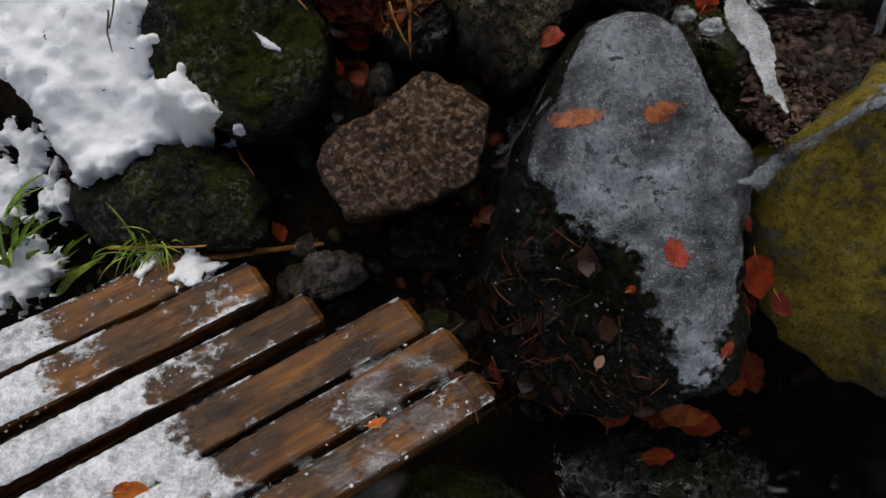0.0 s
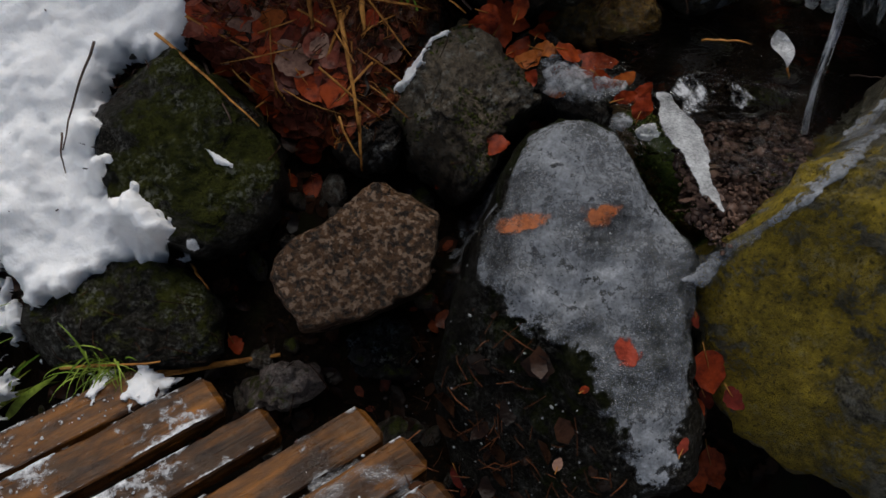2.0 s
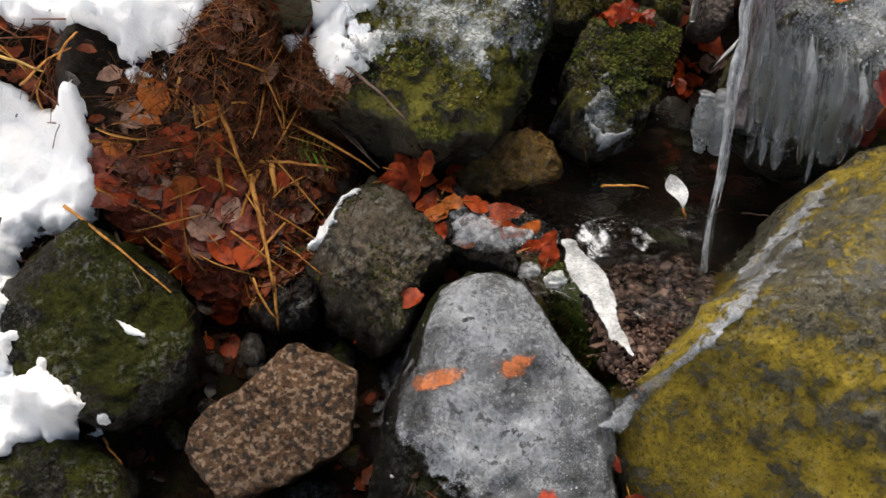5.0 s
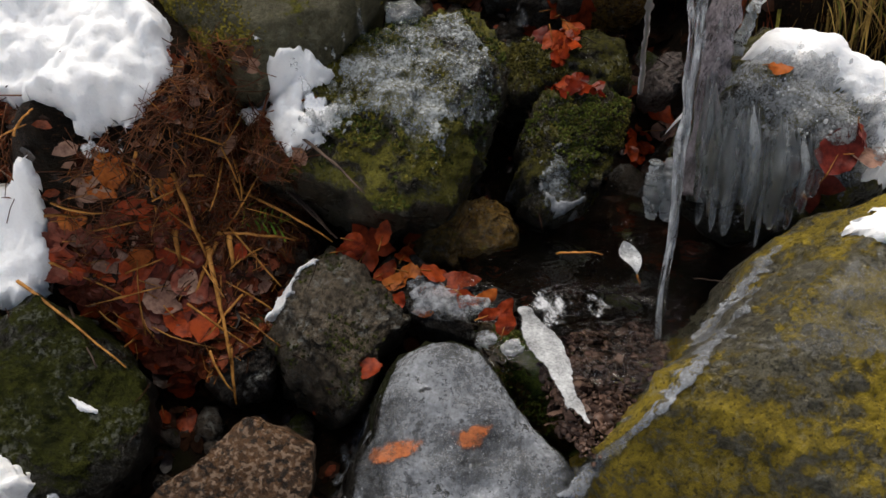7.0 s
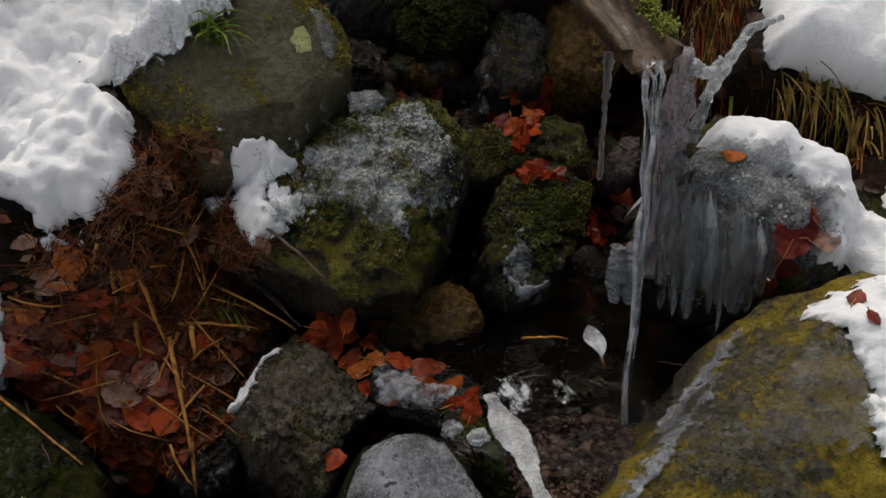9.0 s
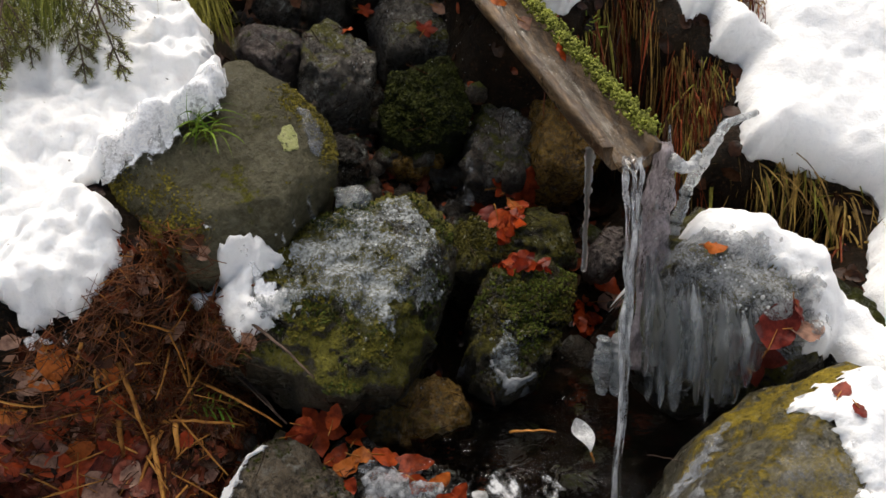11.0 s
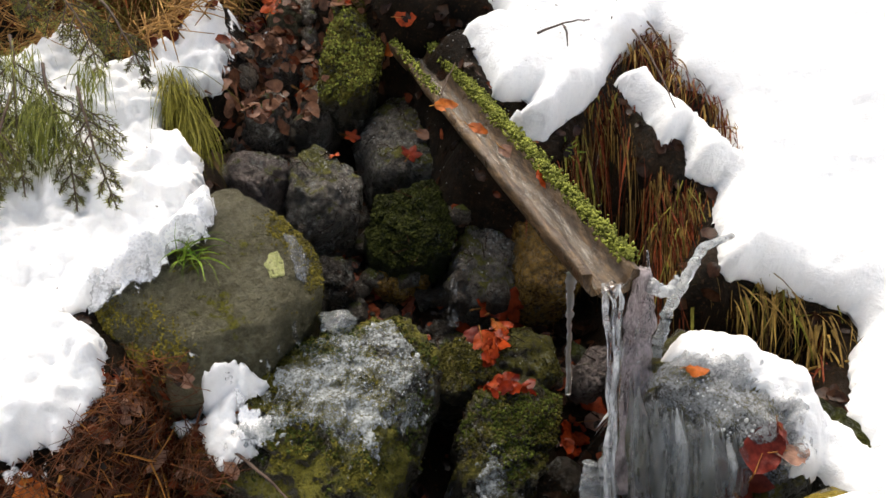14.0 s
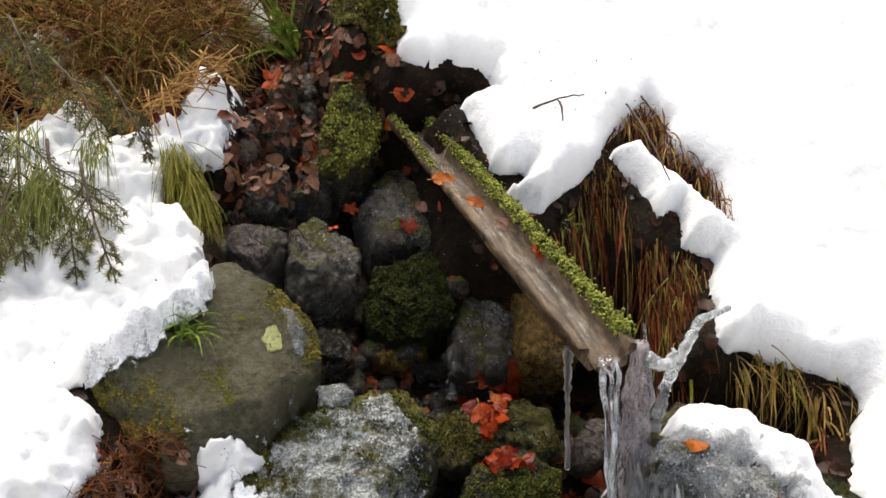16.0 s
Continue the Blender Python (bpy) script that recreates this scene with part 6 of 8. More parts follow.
stalk((-0.050, 0.695, -0.047), (-0.047, 0.626, -0.059), 0.006, STALK)
stalk((-0.522, 0.841, 0.196), (-0.403, 0.788, 0.209), 0.004, STRAW)
stalk((-0.460, 0.795, 0.151), (-0.350, 0.816, 0.237), 0.003, STALK)
stalk((-0.405, 0.196, -0.132), (-0.363, 0.141, -0.106), 0.003, STALK)
stalk((-0.507, -0.019, -0.248), (-0.247, 0.011, -0.230), 0.008, STALK)
stalk((-0.641, 0.001, -0.097), (-0.439, 0.006, -0.038), 0.003, STALK)
stalk((-0.124, 0.874, 0.182), (-0.032, 1.001, 0.024), 0.003, STALK)
stalk((-0.188, 0.791, 0.156), (-0.205, 0.759, 0.085), 0.003, STALK)
stalk((-0.377, 0.807, 0.215), (-0.334, 0.834, 0.254), 0.003, STALK)
stalk((-0.123, 0.879, 0.185), (-0.024, 0.999, 0.037), 0.003, STALK)
stalk((-0.105, 0.951, 0.182), (-0.023, 0.998, 0.087), 0.003, STALK)
stalk((0.109, 0.822, 0.106), (0.215, 0.691, 0.116), 0.004, TWIG)
stalk((0.008, 0.874, -0.097), (0.151, 0.665, -0.011), 0.004, TWIG)
stalk((0.927, 1.795, 0.300), (1.092, 1.855, 0.298), 0.004, TWIG)
stalk((1.005, 1.819, 0.305), (0.991, 1.736, 0.308), 0.004, TWIG)
stalk((-0.561, 0.618, -0.039), (-0.617, 0.408, -0.032), 0.0025, TWIG)
stalk((-0.612, 0.437, -0.019), (-0.614, 0.366, -0.037), 0.002, TWIG)
stalk((0.595, 0.574, 0.009), (0.685, 0.558, 0.024), 0.003, STALK)
stalk((0.830, 0.468, 0.098), (0.819, 0.402, 0.265), 0.002, TWIG)
stalk((-0.173, 0.766, 0.106), (-0.176, 0.714, 0.004), 0.006, STALK)
stalk((-0.196, 0.687, -0.047), (-0.107, 0.631, -0.049), 0.003, STALK)
stalk((-0.365, 0.728, 0.036), (-0.280, 0.730, 0.021), 0.003, STALK)
stalk((-0.312, 0.761, 0.097), (-0.258, 0.779, 0.122), 0.003, TWIG)
stalk((-0.374, 0.604, -0.120), (-0.291, 0.435, 0.022), 0.003, TWIG)
stalk((-0.218, 0.612, -0.068), (-0.181, 0.466, -0.152), 0.003, TWIG)
stalk((-0.253, 0.798, 0.152), (-0.235, 0.769, 0.095), 0.003, STALK)
stalk((0.654, 1.657, 0.198), (0.739, 1.830, 0.175), 0.002, TWIG)
stalk((0.472, 0.939, 0.128), (0.555, 0.924, -0.017), 0.002, TWIG)
stalk((1.228, 1.851, 0.268), (1.225, 1.528, 0.291), 0.004, TWIG)
stalk((1.302, 1.914, 0.246), (1.343, 1.826, 0.193), 0.004, TWIG)
stalk((-0.064, 0.478, -0.076), (-0.062, 0.369, -0.123), 0.004, STALK)


# ---- litter: needles, leaf scraps and rootlets ----
def scatter(name, outline, count, maker, material, label, category, seed, lift=0.004, limit=1.0, only=None, ruffle=0.35):
    rnd = random.Random(seed)
    o = np.array(outline)
    lo, hi = o.min(0), o.max(0)
    verts, faces = [], []
    while count > 0:
        u, v = rnd.uniform(lo[0], hi[0]), rnd.uniform(lo[1], hi[1])
        if edge_distance(np.array([u]), np.array([v]), outline)[0] < 0:
            continue
        count -= 1
        h, n = drop(u, v, only=only or STONES)
        if h > limit:
            continue
        mv, mf = maker(rnd)
        z = (n + Vector((rnd.gauss(0, ruffle), rnd.gauss(0, ruffle), 0.2))).normalized()
        x = Vector((rnd.uniform(-1, 1), rnd.uniform(-1, 1), 0))
        x = (x - z * x.dot(z)).normalized()
        m = Matrix.Translation((u, v, h + lift * rnd.uniform(0.3, 2.5))) @ Matrix((x, z.cross(x), z)).transposed().to_4x4()
        i0 = len(verts)
        verts += [m @ Vector(p) for p in mv]
        faces += [tuple(i0 + i for i in q) for q in mf]
    c = sum(verts, Vector()) / len(verts)
    ob = link(name, [p - c for p in verts], faces, material, origin=tuple(c))
    return tagged(ob, label, category, kind="stuff")


def scrap(rnd):
    L = rnd.uniform(0.018, 0.058)
    w, c = L * rnd.uniform(0.2, 0.36), rnd.uniform(-0.2, 0.3) * L
    v = [(-L / 2, 0, c), (-L / 5, w, c * 0.2 + w * 0.3), (L / 4, w * 0.9, c * 0.2 + w * 0.2), (L / 2, 0, c), (L / 4, -w * 0.9, w * 0.3), (-L / 5, -w, w * 0.2), (0, 0, 0)]
    return v, [(0, 6, 1), (1, 6, 2), (2, 6, 3), (3, 6, 4), (4, 6, 5), (5, 6, 0)]


def broad(rnd):
    """A wet leaf pressed flat, wavy at its rim."""
    L, n = rnd.uniform(0.045, 0.095), 14
    w, lobes = rnd.uniform(0.34, 0.55), rnd.choice((0.0, 0.0, 0.22))
    v = [(0, 0, 0.001)]
    for ring in (0.55, 1.0):
        for i in range(n):
            t = 2 * math.pi * i / n
            r = L / 2 * ring * (1 - lobes * (0.5 + 0.5 * math.cos(5 * t)) * (ring > 0.9)) * rnd.uniform(0.9, 1.08)
            v.append((r * math.cos(t), r * math.sin(t) * w * 1.5 * (1 - 0.3 * math.cos(t)), rnd.uniform(-0.05, 0.09) * L * ring ** 2))
    f = [(0, 1 + i, 1 + (i + 1) % n) for i in range(n)]
    f += [(1 + i, 1 + n + i, 1 + n + (i + 1) % n, 1 + (i + 1) % n) for i in range(n)]
    return v, f


def shred(rnd):
    """A torn piece of leaf."""
    v, f = broad(rnd)
    k = rnd.uniform(0.35, 0.7)
    return [Vector(p) * k for p in v], f


def needle(rnd):
    L, w = rnd.uniform(0.02, 0.07), rnd.uniform(0.0006, 0.0014)
    s = rnd.uniform(-0.3, 0.5) * L * 0.4
    v = [(-L / 2, -w, 0), (-L / 2, w, 0), (-L / 2, 0, w * 1.6), (0, -w, s), (0, w, s), (0, 0, s + w * 1.6), (L / 2, -w * 0.5, 0), (L / 2, w * 0.5, 0), (L / 2, 0, w)]
    f = []
    for k in (0, 3):
        for i in range(3):
            j = (i + 1) % 3
            f.append((k + i, k + j, k + 3 + j, k + 3 + i))
    return v, f


def rootlet(rnd):
    L, w = rnd.uniform(0.04, 0.15), rnd.uniform(0.0005, 0.0012)
    p = bend((-L / 2, 0, 0), (L / 2, rnd.uniform(-0.03, 0.03), rnd.uniform(-0.01, 0.02)), 5, -0.006, 0.003, rnd)
    return tube(p, [w, w, w, w * 0.8, w * 0.5], 4)


def pebble(rnd):
    r = rnd.uniform(0.006, 0.017)
    m = Matrix.LocRotScale((0, 0, 0), Euler((0, 0, rnd.random() * 6)), (r * rnd.uniform(0.8, 1.5), r, r * rnd.uniform(0.5, 0.8)))
    v = []
    for k, (s, z) in enumerate(((0.0, 1), (0.75, 0.65), (1, 0), (0.7, -0.7))):
        for i in range(1 if k == 0 else 8):
            t = 2 * math.pi * i / 8
            q = s * rnd.uniform(0.85, 1.1)
            v.append(m @ Vector((q * math.cos(t), q * math.sin(t), z * rnd.uniform(0.9, 1.05))))
    f = [(0, 1 + i, 1 + (i + 1) % 8) for i in range(8)]
    for a in (1, 9):
        f += [(a + i, a + 8 + i, a + 8 + (i + 1) % 8, a + (i + 1) % 8) for i in range(8)]
    return v, f


GULLY = ((-0.75, -0.1), (0.6, -0.45), (1.2, 0.2), (1.15, 1.3), (0.75, 2.6), (0.2, 2.5), (0.1, 1.6), (-0.5, 1.1), (-0.85, 1.0), (-0.8, 0.5))
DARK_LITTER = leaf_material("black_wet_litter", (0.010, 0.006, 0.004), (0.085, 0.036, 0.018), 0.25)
PALE_LITTER = leaf_material("mixed_dead_leaves", (0.060, 0.022, 0.011), (0.36, 0.175, 0.10), 0.35)
BROWN_LITTER = leaf_material("brown_rootlets", (0.02, 0.008, 0.004), (0.22, 0.078, 0.030), 0.32)
RED_BED = ((-0.33, 0.86), (-0.05, 0.85), (0.09, 0.68), (0.02, 0.5), (-0.1, 0.42), (-0.22, 0.5), (-0.36, 0.62))
ROOT_BED = ((-0.85, 0.95), (-0.5, 1.02), (-0.15, 1.15), (0.08, 1.05), (0.12, 0.8), (0.0, 0.66), (-0.3, 0.74), (-0.5, 0.8), (-0.85, 0.8))
scatter("leaf_litter", RED_BED, 900, scrap, LITTER, "matted wet red-brown leaf litter", "leaf litter", 51, limit=0.03)
MAT = ((-0.38, 0.76), (-0.30, 0.80), (-0.16, 0.81), (-0.11, 0.68), (-0.08, 0.57), (-0.13, 0.46), (-0.20, 0.42), (-0.26, 0.51), (-0.32, 0.58), (-0.38, 0.65))
scatter("leaf_litter", MAT, 190, broad, LEAF_MAT, "pinkish red wet leaves pressed flat into a mat", "leaf litter", 158, 0.008, limit=0.05, ruffle=0.10)
scatter("leaf_litter", MAT, 45, broad, LEAF, "rust-red wet leaves on the mat", "leaf litter", 159, 0.010, limit=0.05, ruffle=0.14)
scatter("leaf_litter", RED_BED, 60, scrap, LEAF_PALE, "pale wet leaves matted in the litter", "leaf litter", 58, limit=0.03)
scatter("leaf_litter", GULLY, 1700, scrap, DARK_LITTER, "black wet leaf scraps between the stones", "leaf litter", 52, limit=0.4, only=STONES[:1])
scatter("leaf_litter", GULLY, 260, scrap, LITTER, "brown wet leaves between the stones", "leaf litter", 59, limit=0.4, only=STONES[:1])
WALL = ((0.85, 1.2), (1.0, 1.75), (1.3, 1.7), (1.35, 1.3), (1.5, 1.0), (1.4, 0.6), (1.15, 0.75))
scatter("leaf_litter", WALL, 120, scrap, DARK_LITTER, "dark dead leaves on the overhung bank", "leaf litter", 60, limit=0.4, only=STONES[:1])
scatter("needle_litter", RED_BED, 700, needle, STALK, "fallen orange needles and straw on the litter", "needles", 53, limit=0.05)
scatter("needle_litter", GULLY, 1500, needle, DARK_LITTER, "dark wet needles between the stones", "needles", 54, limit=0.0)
scatter("root_litter", ROOT_BED, 800, rootlet, BROWN_LITTER, "tangle of red-brown rootlets and stems", "roots", 55, limit=0.08)
scatter("root_litter", RED_BED, 350, rootlet, DARK_LITTER, "dark stems through the leaf litter", "roots", 56, limit=0.05)
HEAD = ((0.40, 2.15), (0.62, 2.12), (0.95, 2.2), (0.95, 2.6), (0.35, 2.65))
scatter("leaf_litter", HEAD, 60, shred, LEAF, "rust-red leaves round the trough head", "leaf litter", 62, limit=0.2)
scatter("leaf_litter", HEAD, 320, shred, PALE_LITTER, "brown leaves round the trough head", "leaf litter", 63, limit=0.2)
for zone, n, seed in ((((0.64, 1.16), (0.77, 1.21), (0.84, 1.18), (0.76, 1.13), (0.73, 1.03), (0.67, 1.02), (0.70, 1.13)), 34, 161), (((0.66, 0.97), (0.78, 0.97), (0.77, 0.92), (0.66, 0.92)), 10, 162), (((0.91, 0.95), (0.97, 0.97), (0.98, 0.89), (0.91, 0.87)), 9, 163)):
    scatter("leaf_litter", zone, n * 2, shred, LEAF_WET, "bright rust-red wet leaves heaped on icy stones", "leaf litter", seed, 0.008, ruffle=0.25)
FILL = rock_material("dark_pebbles", (0.020, 0.016, 0.012), (0.16, 0.125, 0.095), moss=0.3, rough=0.3, frost=0.6, sheen=0.5)


def cobble(rnd):
    v, f = pebble(rnd)
    k = rnd.uniform(1.5, 4.0)
    for _ in range(5):
        n = Vector((rnd.gauss(0, 1), rnd.gauss(0, 1), abs(rnd.gauss(0, 1)))).normalized()
        top = max(p.dot(n) for p in v) * rnd.uniform(0.5, 0.85)
        v = [p - n * max(0, p.dot(n) - top) for p in v]
    return [p * k for p in v], f


UPPER_GULLY = ((0.28, 1.18), (0.62, 1.12), (0.86, 1.25), (0.86, 1.62), (0.52, 1.62), (0.34, 1.55))
TOP_GULLY = ((0.12, 1.75), (0.34, 1.86), (0.62, 2.05), (0.70, 2.35), (0.40, 2.45), (0.22, 2.20))
scatter("cobbles", UPPER_GULLY, 150, cobble, FILL, "dark wet rubble between the upper stones", "pebbles", 257, 0.01, limit=-0.05, only=STONES[:1])
scatter("cobbles", TOP_GULLY, 170, cobble, FILL, "dark wet rubble at the stream head", "pebbles", 258, 0.01, limit=0.0, only=STONES[:1])
scatter("leaf_litter", UPPER_GULLY, 150, shred, LITTER, "brown wet leaves in the trickle", "leaf litter", 259, 0.010, limit=-0.05, ruffle=0.2, only=STONES[:1])
scatter("leaf_litter", TOP_GULLY, 420, shred, PALE_LITTER, "brown wet leaves at the stream head", "leaf litter", 260, 0.010, limit=0.05, ruffle=0.3)
scatter("cobbles", GULLY, 400, cobble, FILL, "small dark wet stones filling the stream bed", "pebbles", 57, limit=-0.1)
GRAVEL = leaf_material("purple_gravel", (0.010, 0.006, 0.006), (0.26, 0.16, 0.12), 0.25)
GRAVEL_BED = ((0.498, 1.181), (0.572, 1.215), (0.675, 1.21), (0.698, 1.156), (0.573, 1.02), (0.509, 0.955), (0.483, 1.031))


# ---- gravel in the shallow end of the pool ----
def build_gravel():
    rnd = random.Random(61)
    verts, faces = [], []
    for _ in range(2600):
        x, y = rnd.uniform(0.44, 0.74), rnd.uniform(0.93, 1.25)
        if edge_distance(np.array([x]), np.array([y]), GRAVEL_BED)[0] < -0.02:
            continue
        p = Vector((x, y, 0))
        z = 0.375 - 0.20 * max(0, y - 1.20) - 0.10 * max(0, 1.13 - y) + rnd.uniform(-0.01, 0.008)
        mv, mf = cobble(rnd)
        k = rnd.uniform(0.08, 0.24)
        if rnd.random() < 0.12:
            mv, mf = broad(rnd)
            k = 0.40
        i0 = len(verts)
        turn = Euler((rnd.gauss(0, 0.5), rnd.gauss(0, 0.5), rnd.uniform(0, 6.28))).to_matrix()
        verts += [Vector((p.x, y, z)) + turn @ Vector(q) * k for q in mv]
        faces += [tuple(i0 + i for i in q) for q in mf]
    c = sum(verts, Vector()) / len(verts)
    tagged(link("gravel", [p - c for p in verts], faces, GRAVEL, matrix=Matrix.Translation(c)), "purplish gravel under shallow clear water", "gravel", kind="stuff")


build_gravel()


# ---- frozen drops ----
def bead(rnd):
    """A frozen drop, of no even shape."""
    v, f = pebble(rnd)
    k = rnd.choice((0.07, 0.09, 0.12, 0.17))
    return [Vector(p) * k for p in v], f


BEAD = ice_material("frozen_drops", 0.30, (0.80, 0.82, 0.83))
for zone, count, seed in ((((0.1, 0.75), (0.5, 0.75), (0.6, 1.1), (0.9, 1.2), (0.85, 0.7), (0.6, 0.68)), 140, 64), (((0.3, 1.3), (0.85, 1.3), (0.85, 2.0), (0.3, 1.9)), 800, 65), (((0.1, -0.3), (0.5, -0.3), (0.52, 0.4), (0.1, 0.35)), 240, 66), (((0.85, 0.55), (1.2, 0.55), (1.2, 0.85), (0.85, 0.85)), 300, 67)):
    scatter("ice_beads", zone, count, bead, BEAD, "tiny frozen drops sparkling on wet stone", "ice", seed, 0.001)


def crumb(rnd):
    v, f = pebble(rnd)
    k = rnd.uniform(0.06, 0.26)
    return [Vector(p) * k for p in v], f


def moss_tip(rnd):
    r = rnd.uniform(0.004, 0.011)
    v = [(r, 0, 0), (-r, 0, 0), (0, r, 0), (0, -r, 0), (0, 0, r * 1.6), (0, 0, -r * 0.5)]
    return v, [(0, 2, 4), (2, 1, 4), (1, 3, 4), (3, 0, 4), (2, 0, 5), (1, 2, 5), (3, 1, 5), (0, 3, 5)]


def straw_stem(rnd):
    L, w = rnd.uniform(0.07, 0.20), rnd.uniform(0.0012, 0.0026)
    p = bend((-L / 2, 0, 0), (L / 2, rnd.uniform(-0.02, 0.02), rnd.uniform(0.0, 0.03)), 5, -0.008, 0.002, rnd)
    return tube(p, [w, w, w, w * 0.8, w * 0.5], 5)


for zone, count, seed in ((((-0.82, -0.19), (-0.75, -0.16), (-0.70, -0.12), (-0.70, -0.08), (-0.67, -0.04), (-0.46, -0.05), (-0.48, -0.08), (-0.56, -0.10), (-0.66, -0.15), (-0.80, -0.23)), 70, 101), (((-0.79, -0.28), (-0.73, -0.22), (-0.67, -0.19), (-0.59, -0.19), (-0.60, -0.23), (-0.65, -0.26), (-0.69, -0.29), (-0.76, -0.32)), 60, 102), (((-0.65, -0.32), (-0.61, -0.28), (-0.53, -0.23), (-0.44, -0.18), (-0.42, -0.20), (-0.51, -0.26), (-0.58, -0.29)), 70, 104), (((-0.27, -0.32), (-0.17, -0.24), (-0.16, -0.16), (-0.10, -0.13), (-0.07, -0.16), (0.02, -0.19), (0.07, -0.24), (0.08, -0.25), (-0.00, -0.31), (-0.11, -0.38), (-0.23, -0.38)), 30, 105)):
    scatter("snow_crumbs", zone, count, crumb, SNOW, "loose crumbs of snow on the planks", "snow", seed, 0.002, only=SUPPORTS)
scatter("frost_crumbs", ((0.94, 0.80), (1.01, 0.77), (1.06, 0.69), (1.13, 0.64), (1.03, 0.60), (0.94, 0.63), (0.90, 0.70)), 110, crumb, FROST, "crumbs of hoar frost below the snow cap", "ice", 107, 0.001, only=SUPPORTS)
scatter("frost_crumbs", ((0.15, 0.99), (0.24, 1.00), (0.28, 1.05), (0.37, 1.08), (0.47, 1.06), (0.50, 0.97), (0.51, 0.91), (0.47, 0.85), (0.40, 0.82), (0.39, 0.77), (0.33, 0.68), (0.31, 0.75), (0.29, 0.81), (0.25, 0.83), (0.22, 0.79), (0.15, 0.80), (0.12, 0.87)), 70, crumb, FROST, "crumbs of hoar frost on the mossy boulder", "ice", 108, 0.001, only=SUPPORTS)
scatter("moss_patch", ((-0.01, 2.45), (0.03, 2.50), (0.10, 2.50), (0.11, 2.46), (0.05, 2.44)), 900, moss_tip, TRIM_MOSS, "bright green moss beside the snow", "moss", 109, 0.012, only=SUPPORTS)
scatter("moss_patch", ((0.48, 2.46), (0.51, 2.50), (0.64, 2.31), (0.66, 2.20), (0.62, 2.20), (0.49, 2.31)), 1800, moss_tip, OLIVE_MOSS, "olive moss on the stones at the stream head", "moss", 110, 0.008, only=SUPPORTS)
scatter("leaf_litter", ((-0.62, 2.77), (0.25, 2.86), (0.25, 2.54), (0.10, 2.05), (-0.05, 2.00), (-0.26, 2.04), (-0.51, 2.04)), 420, scrap, LITTER, "brown leaf litter under the dead bracken", "leaf litter", 111, only=SUPPORTS)
scatter("straw_litter", ((-0.62, 2.77), (0.25, 2.86), (0.25, 2.54), (0.10, 2.05), (-0.05, 2.00), (-0.26, 2.04), (-0.51, 2.04)), 1400, straw_stem, BRACKEN, "fallen brown bracken stems", "stems", 112, 0.02, only=SUPPORTS)
scatter("leaf_litter", ((0.11, 1.91), (0.22, 2.36), (0.29, 2.54), (0.45, 2.49), (0.64, 2.19), (0.58, 2.19), (0.43, 2.30), (0.41, 2.04), (0.33, 1.89), (0.23, 1.82), (0.13, 1.74), (0.09, 1.84)), 120, shred, LEAF_PALE, "pale brown dead leaves between the top stones", "leaf litter", 113, only=SUPPORTS)
scatter("leaf_litter", ((0.11, 1.91), (0.22, 2.36), (0.29, 2.54), (0.45, 2.49), (0.64, 2.19), (0.58, 2.19), (0.43, 2.30), (0.41, 2.04), (0.33, 1.89), (0.23, 1.82), (0.13, 1.74), (0.09, 1.84)), 80, scrap, LITTER, "red-brown dead leaves between the top stones", "leaf litter", 114, only=SUPPORTS)
scatter("root_litter", ((-0.16, 0.91), (-0.10, 0.98), (-0.01, 1.01), (0.01, 0.99), (0.06, 0.89), (0.11, 0.80), (0.10, 0.67), (-0.15, 0.67), (-0.34, 0.69), (-0.30, 0.80), (-0.19, 0.80)), 800, rootlet, BROWN_LITTER, "tangle of red-brown rootlets beside the snow", "roots", 119, 0.008, limit=0.2)
scatter("needle_litter", ((-0.16, 0.91), (-0.10, 0.98), (-0.01, 1.01), (0.01, 0.99), (0.06, 0.89), (0.11, 0.80), (0.10, 0.67), (-0.15, 0.67), (-0.34, 0.69), (-0.30, 0.80), (-0.19, 0.80)), 160, needle, STALK, "fallen brown needles beside the snow", "needles", 120, 0.008, limit=0.2)
scatter("leaf_litter", ((-0.16, 0.91), (-0.10, 0.98), (-0.01, 1.01), (0.01, 0.99), (0.06, 0.89), (0.11, 0.80), (0.10, 0.67), (-0.15, 0.67), (-0.34, 0.69), (-0.30, 0.80), (-0.19, 0.80)), 260, scrap, DARK_LITTER, "black wet leaves beside the snow", "leaf litter", 121, limit=0.2)
scatter("leaf_litter", ((-0.16, 0.91), (-0.10, 0.98), (-0.01, 1.01), (0.01, 0.99), (0.06, 0.89), (0.11, 0.80), (0.10, 0.67), (-0.15, 0.67), (-0.34, 0.69), (-0.30, 0.80), (-0.19, 0.80)), 150, scrap, LITTER, "matted wet leaves beside the snow", "leaf litter", 122, limit=0.2)
scatter("leaf_litter", ((-0.16, 0.91), (-0.10, 0.98), (-0.01, 1.01), (0.01, 0.99), (0.06, 0.89), (0.11, 0.80), (0.10, 0.67), (-0.15, 0.67), (-0.34, 0.69), (-0.30, 0.80), (-0.19, 0.80)), 90, scrap, LEAF_PALE, "pale wet leaves beside the snow", "leaf litter", 123, limit=0.2)
scatter("leaf_litter", ROOT_BED, 420, scrap, LITTER, "wet red-brown leaves on the dark slope", "leaf litter", 118, limit=0.1, only=STONES[:1])
scatter("straw_litter", RED_BED, 34, straw_stem, STALK, "long orange straw strewn over the litter", "stems", 115, 0.012, limit=0.08)
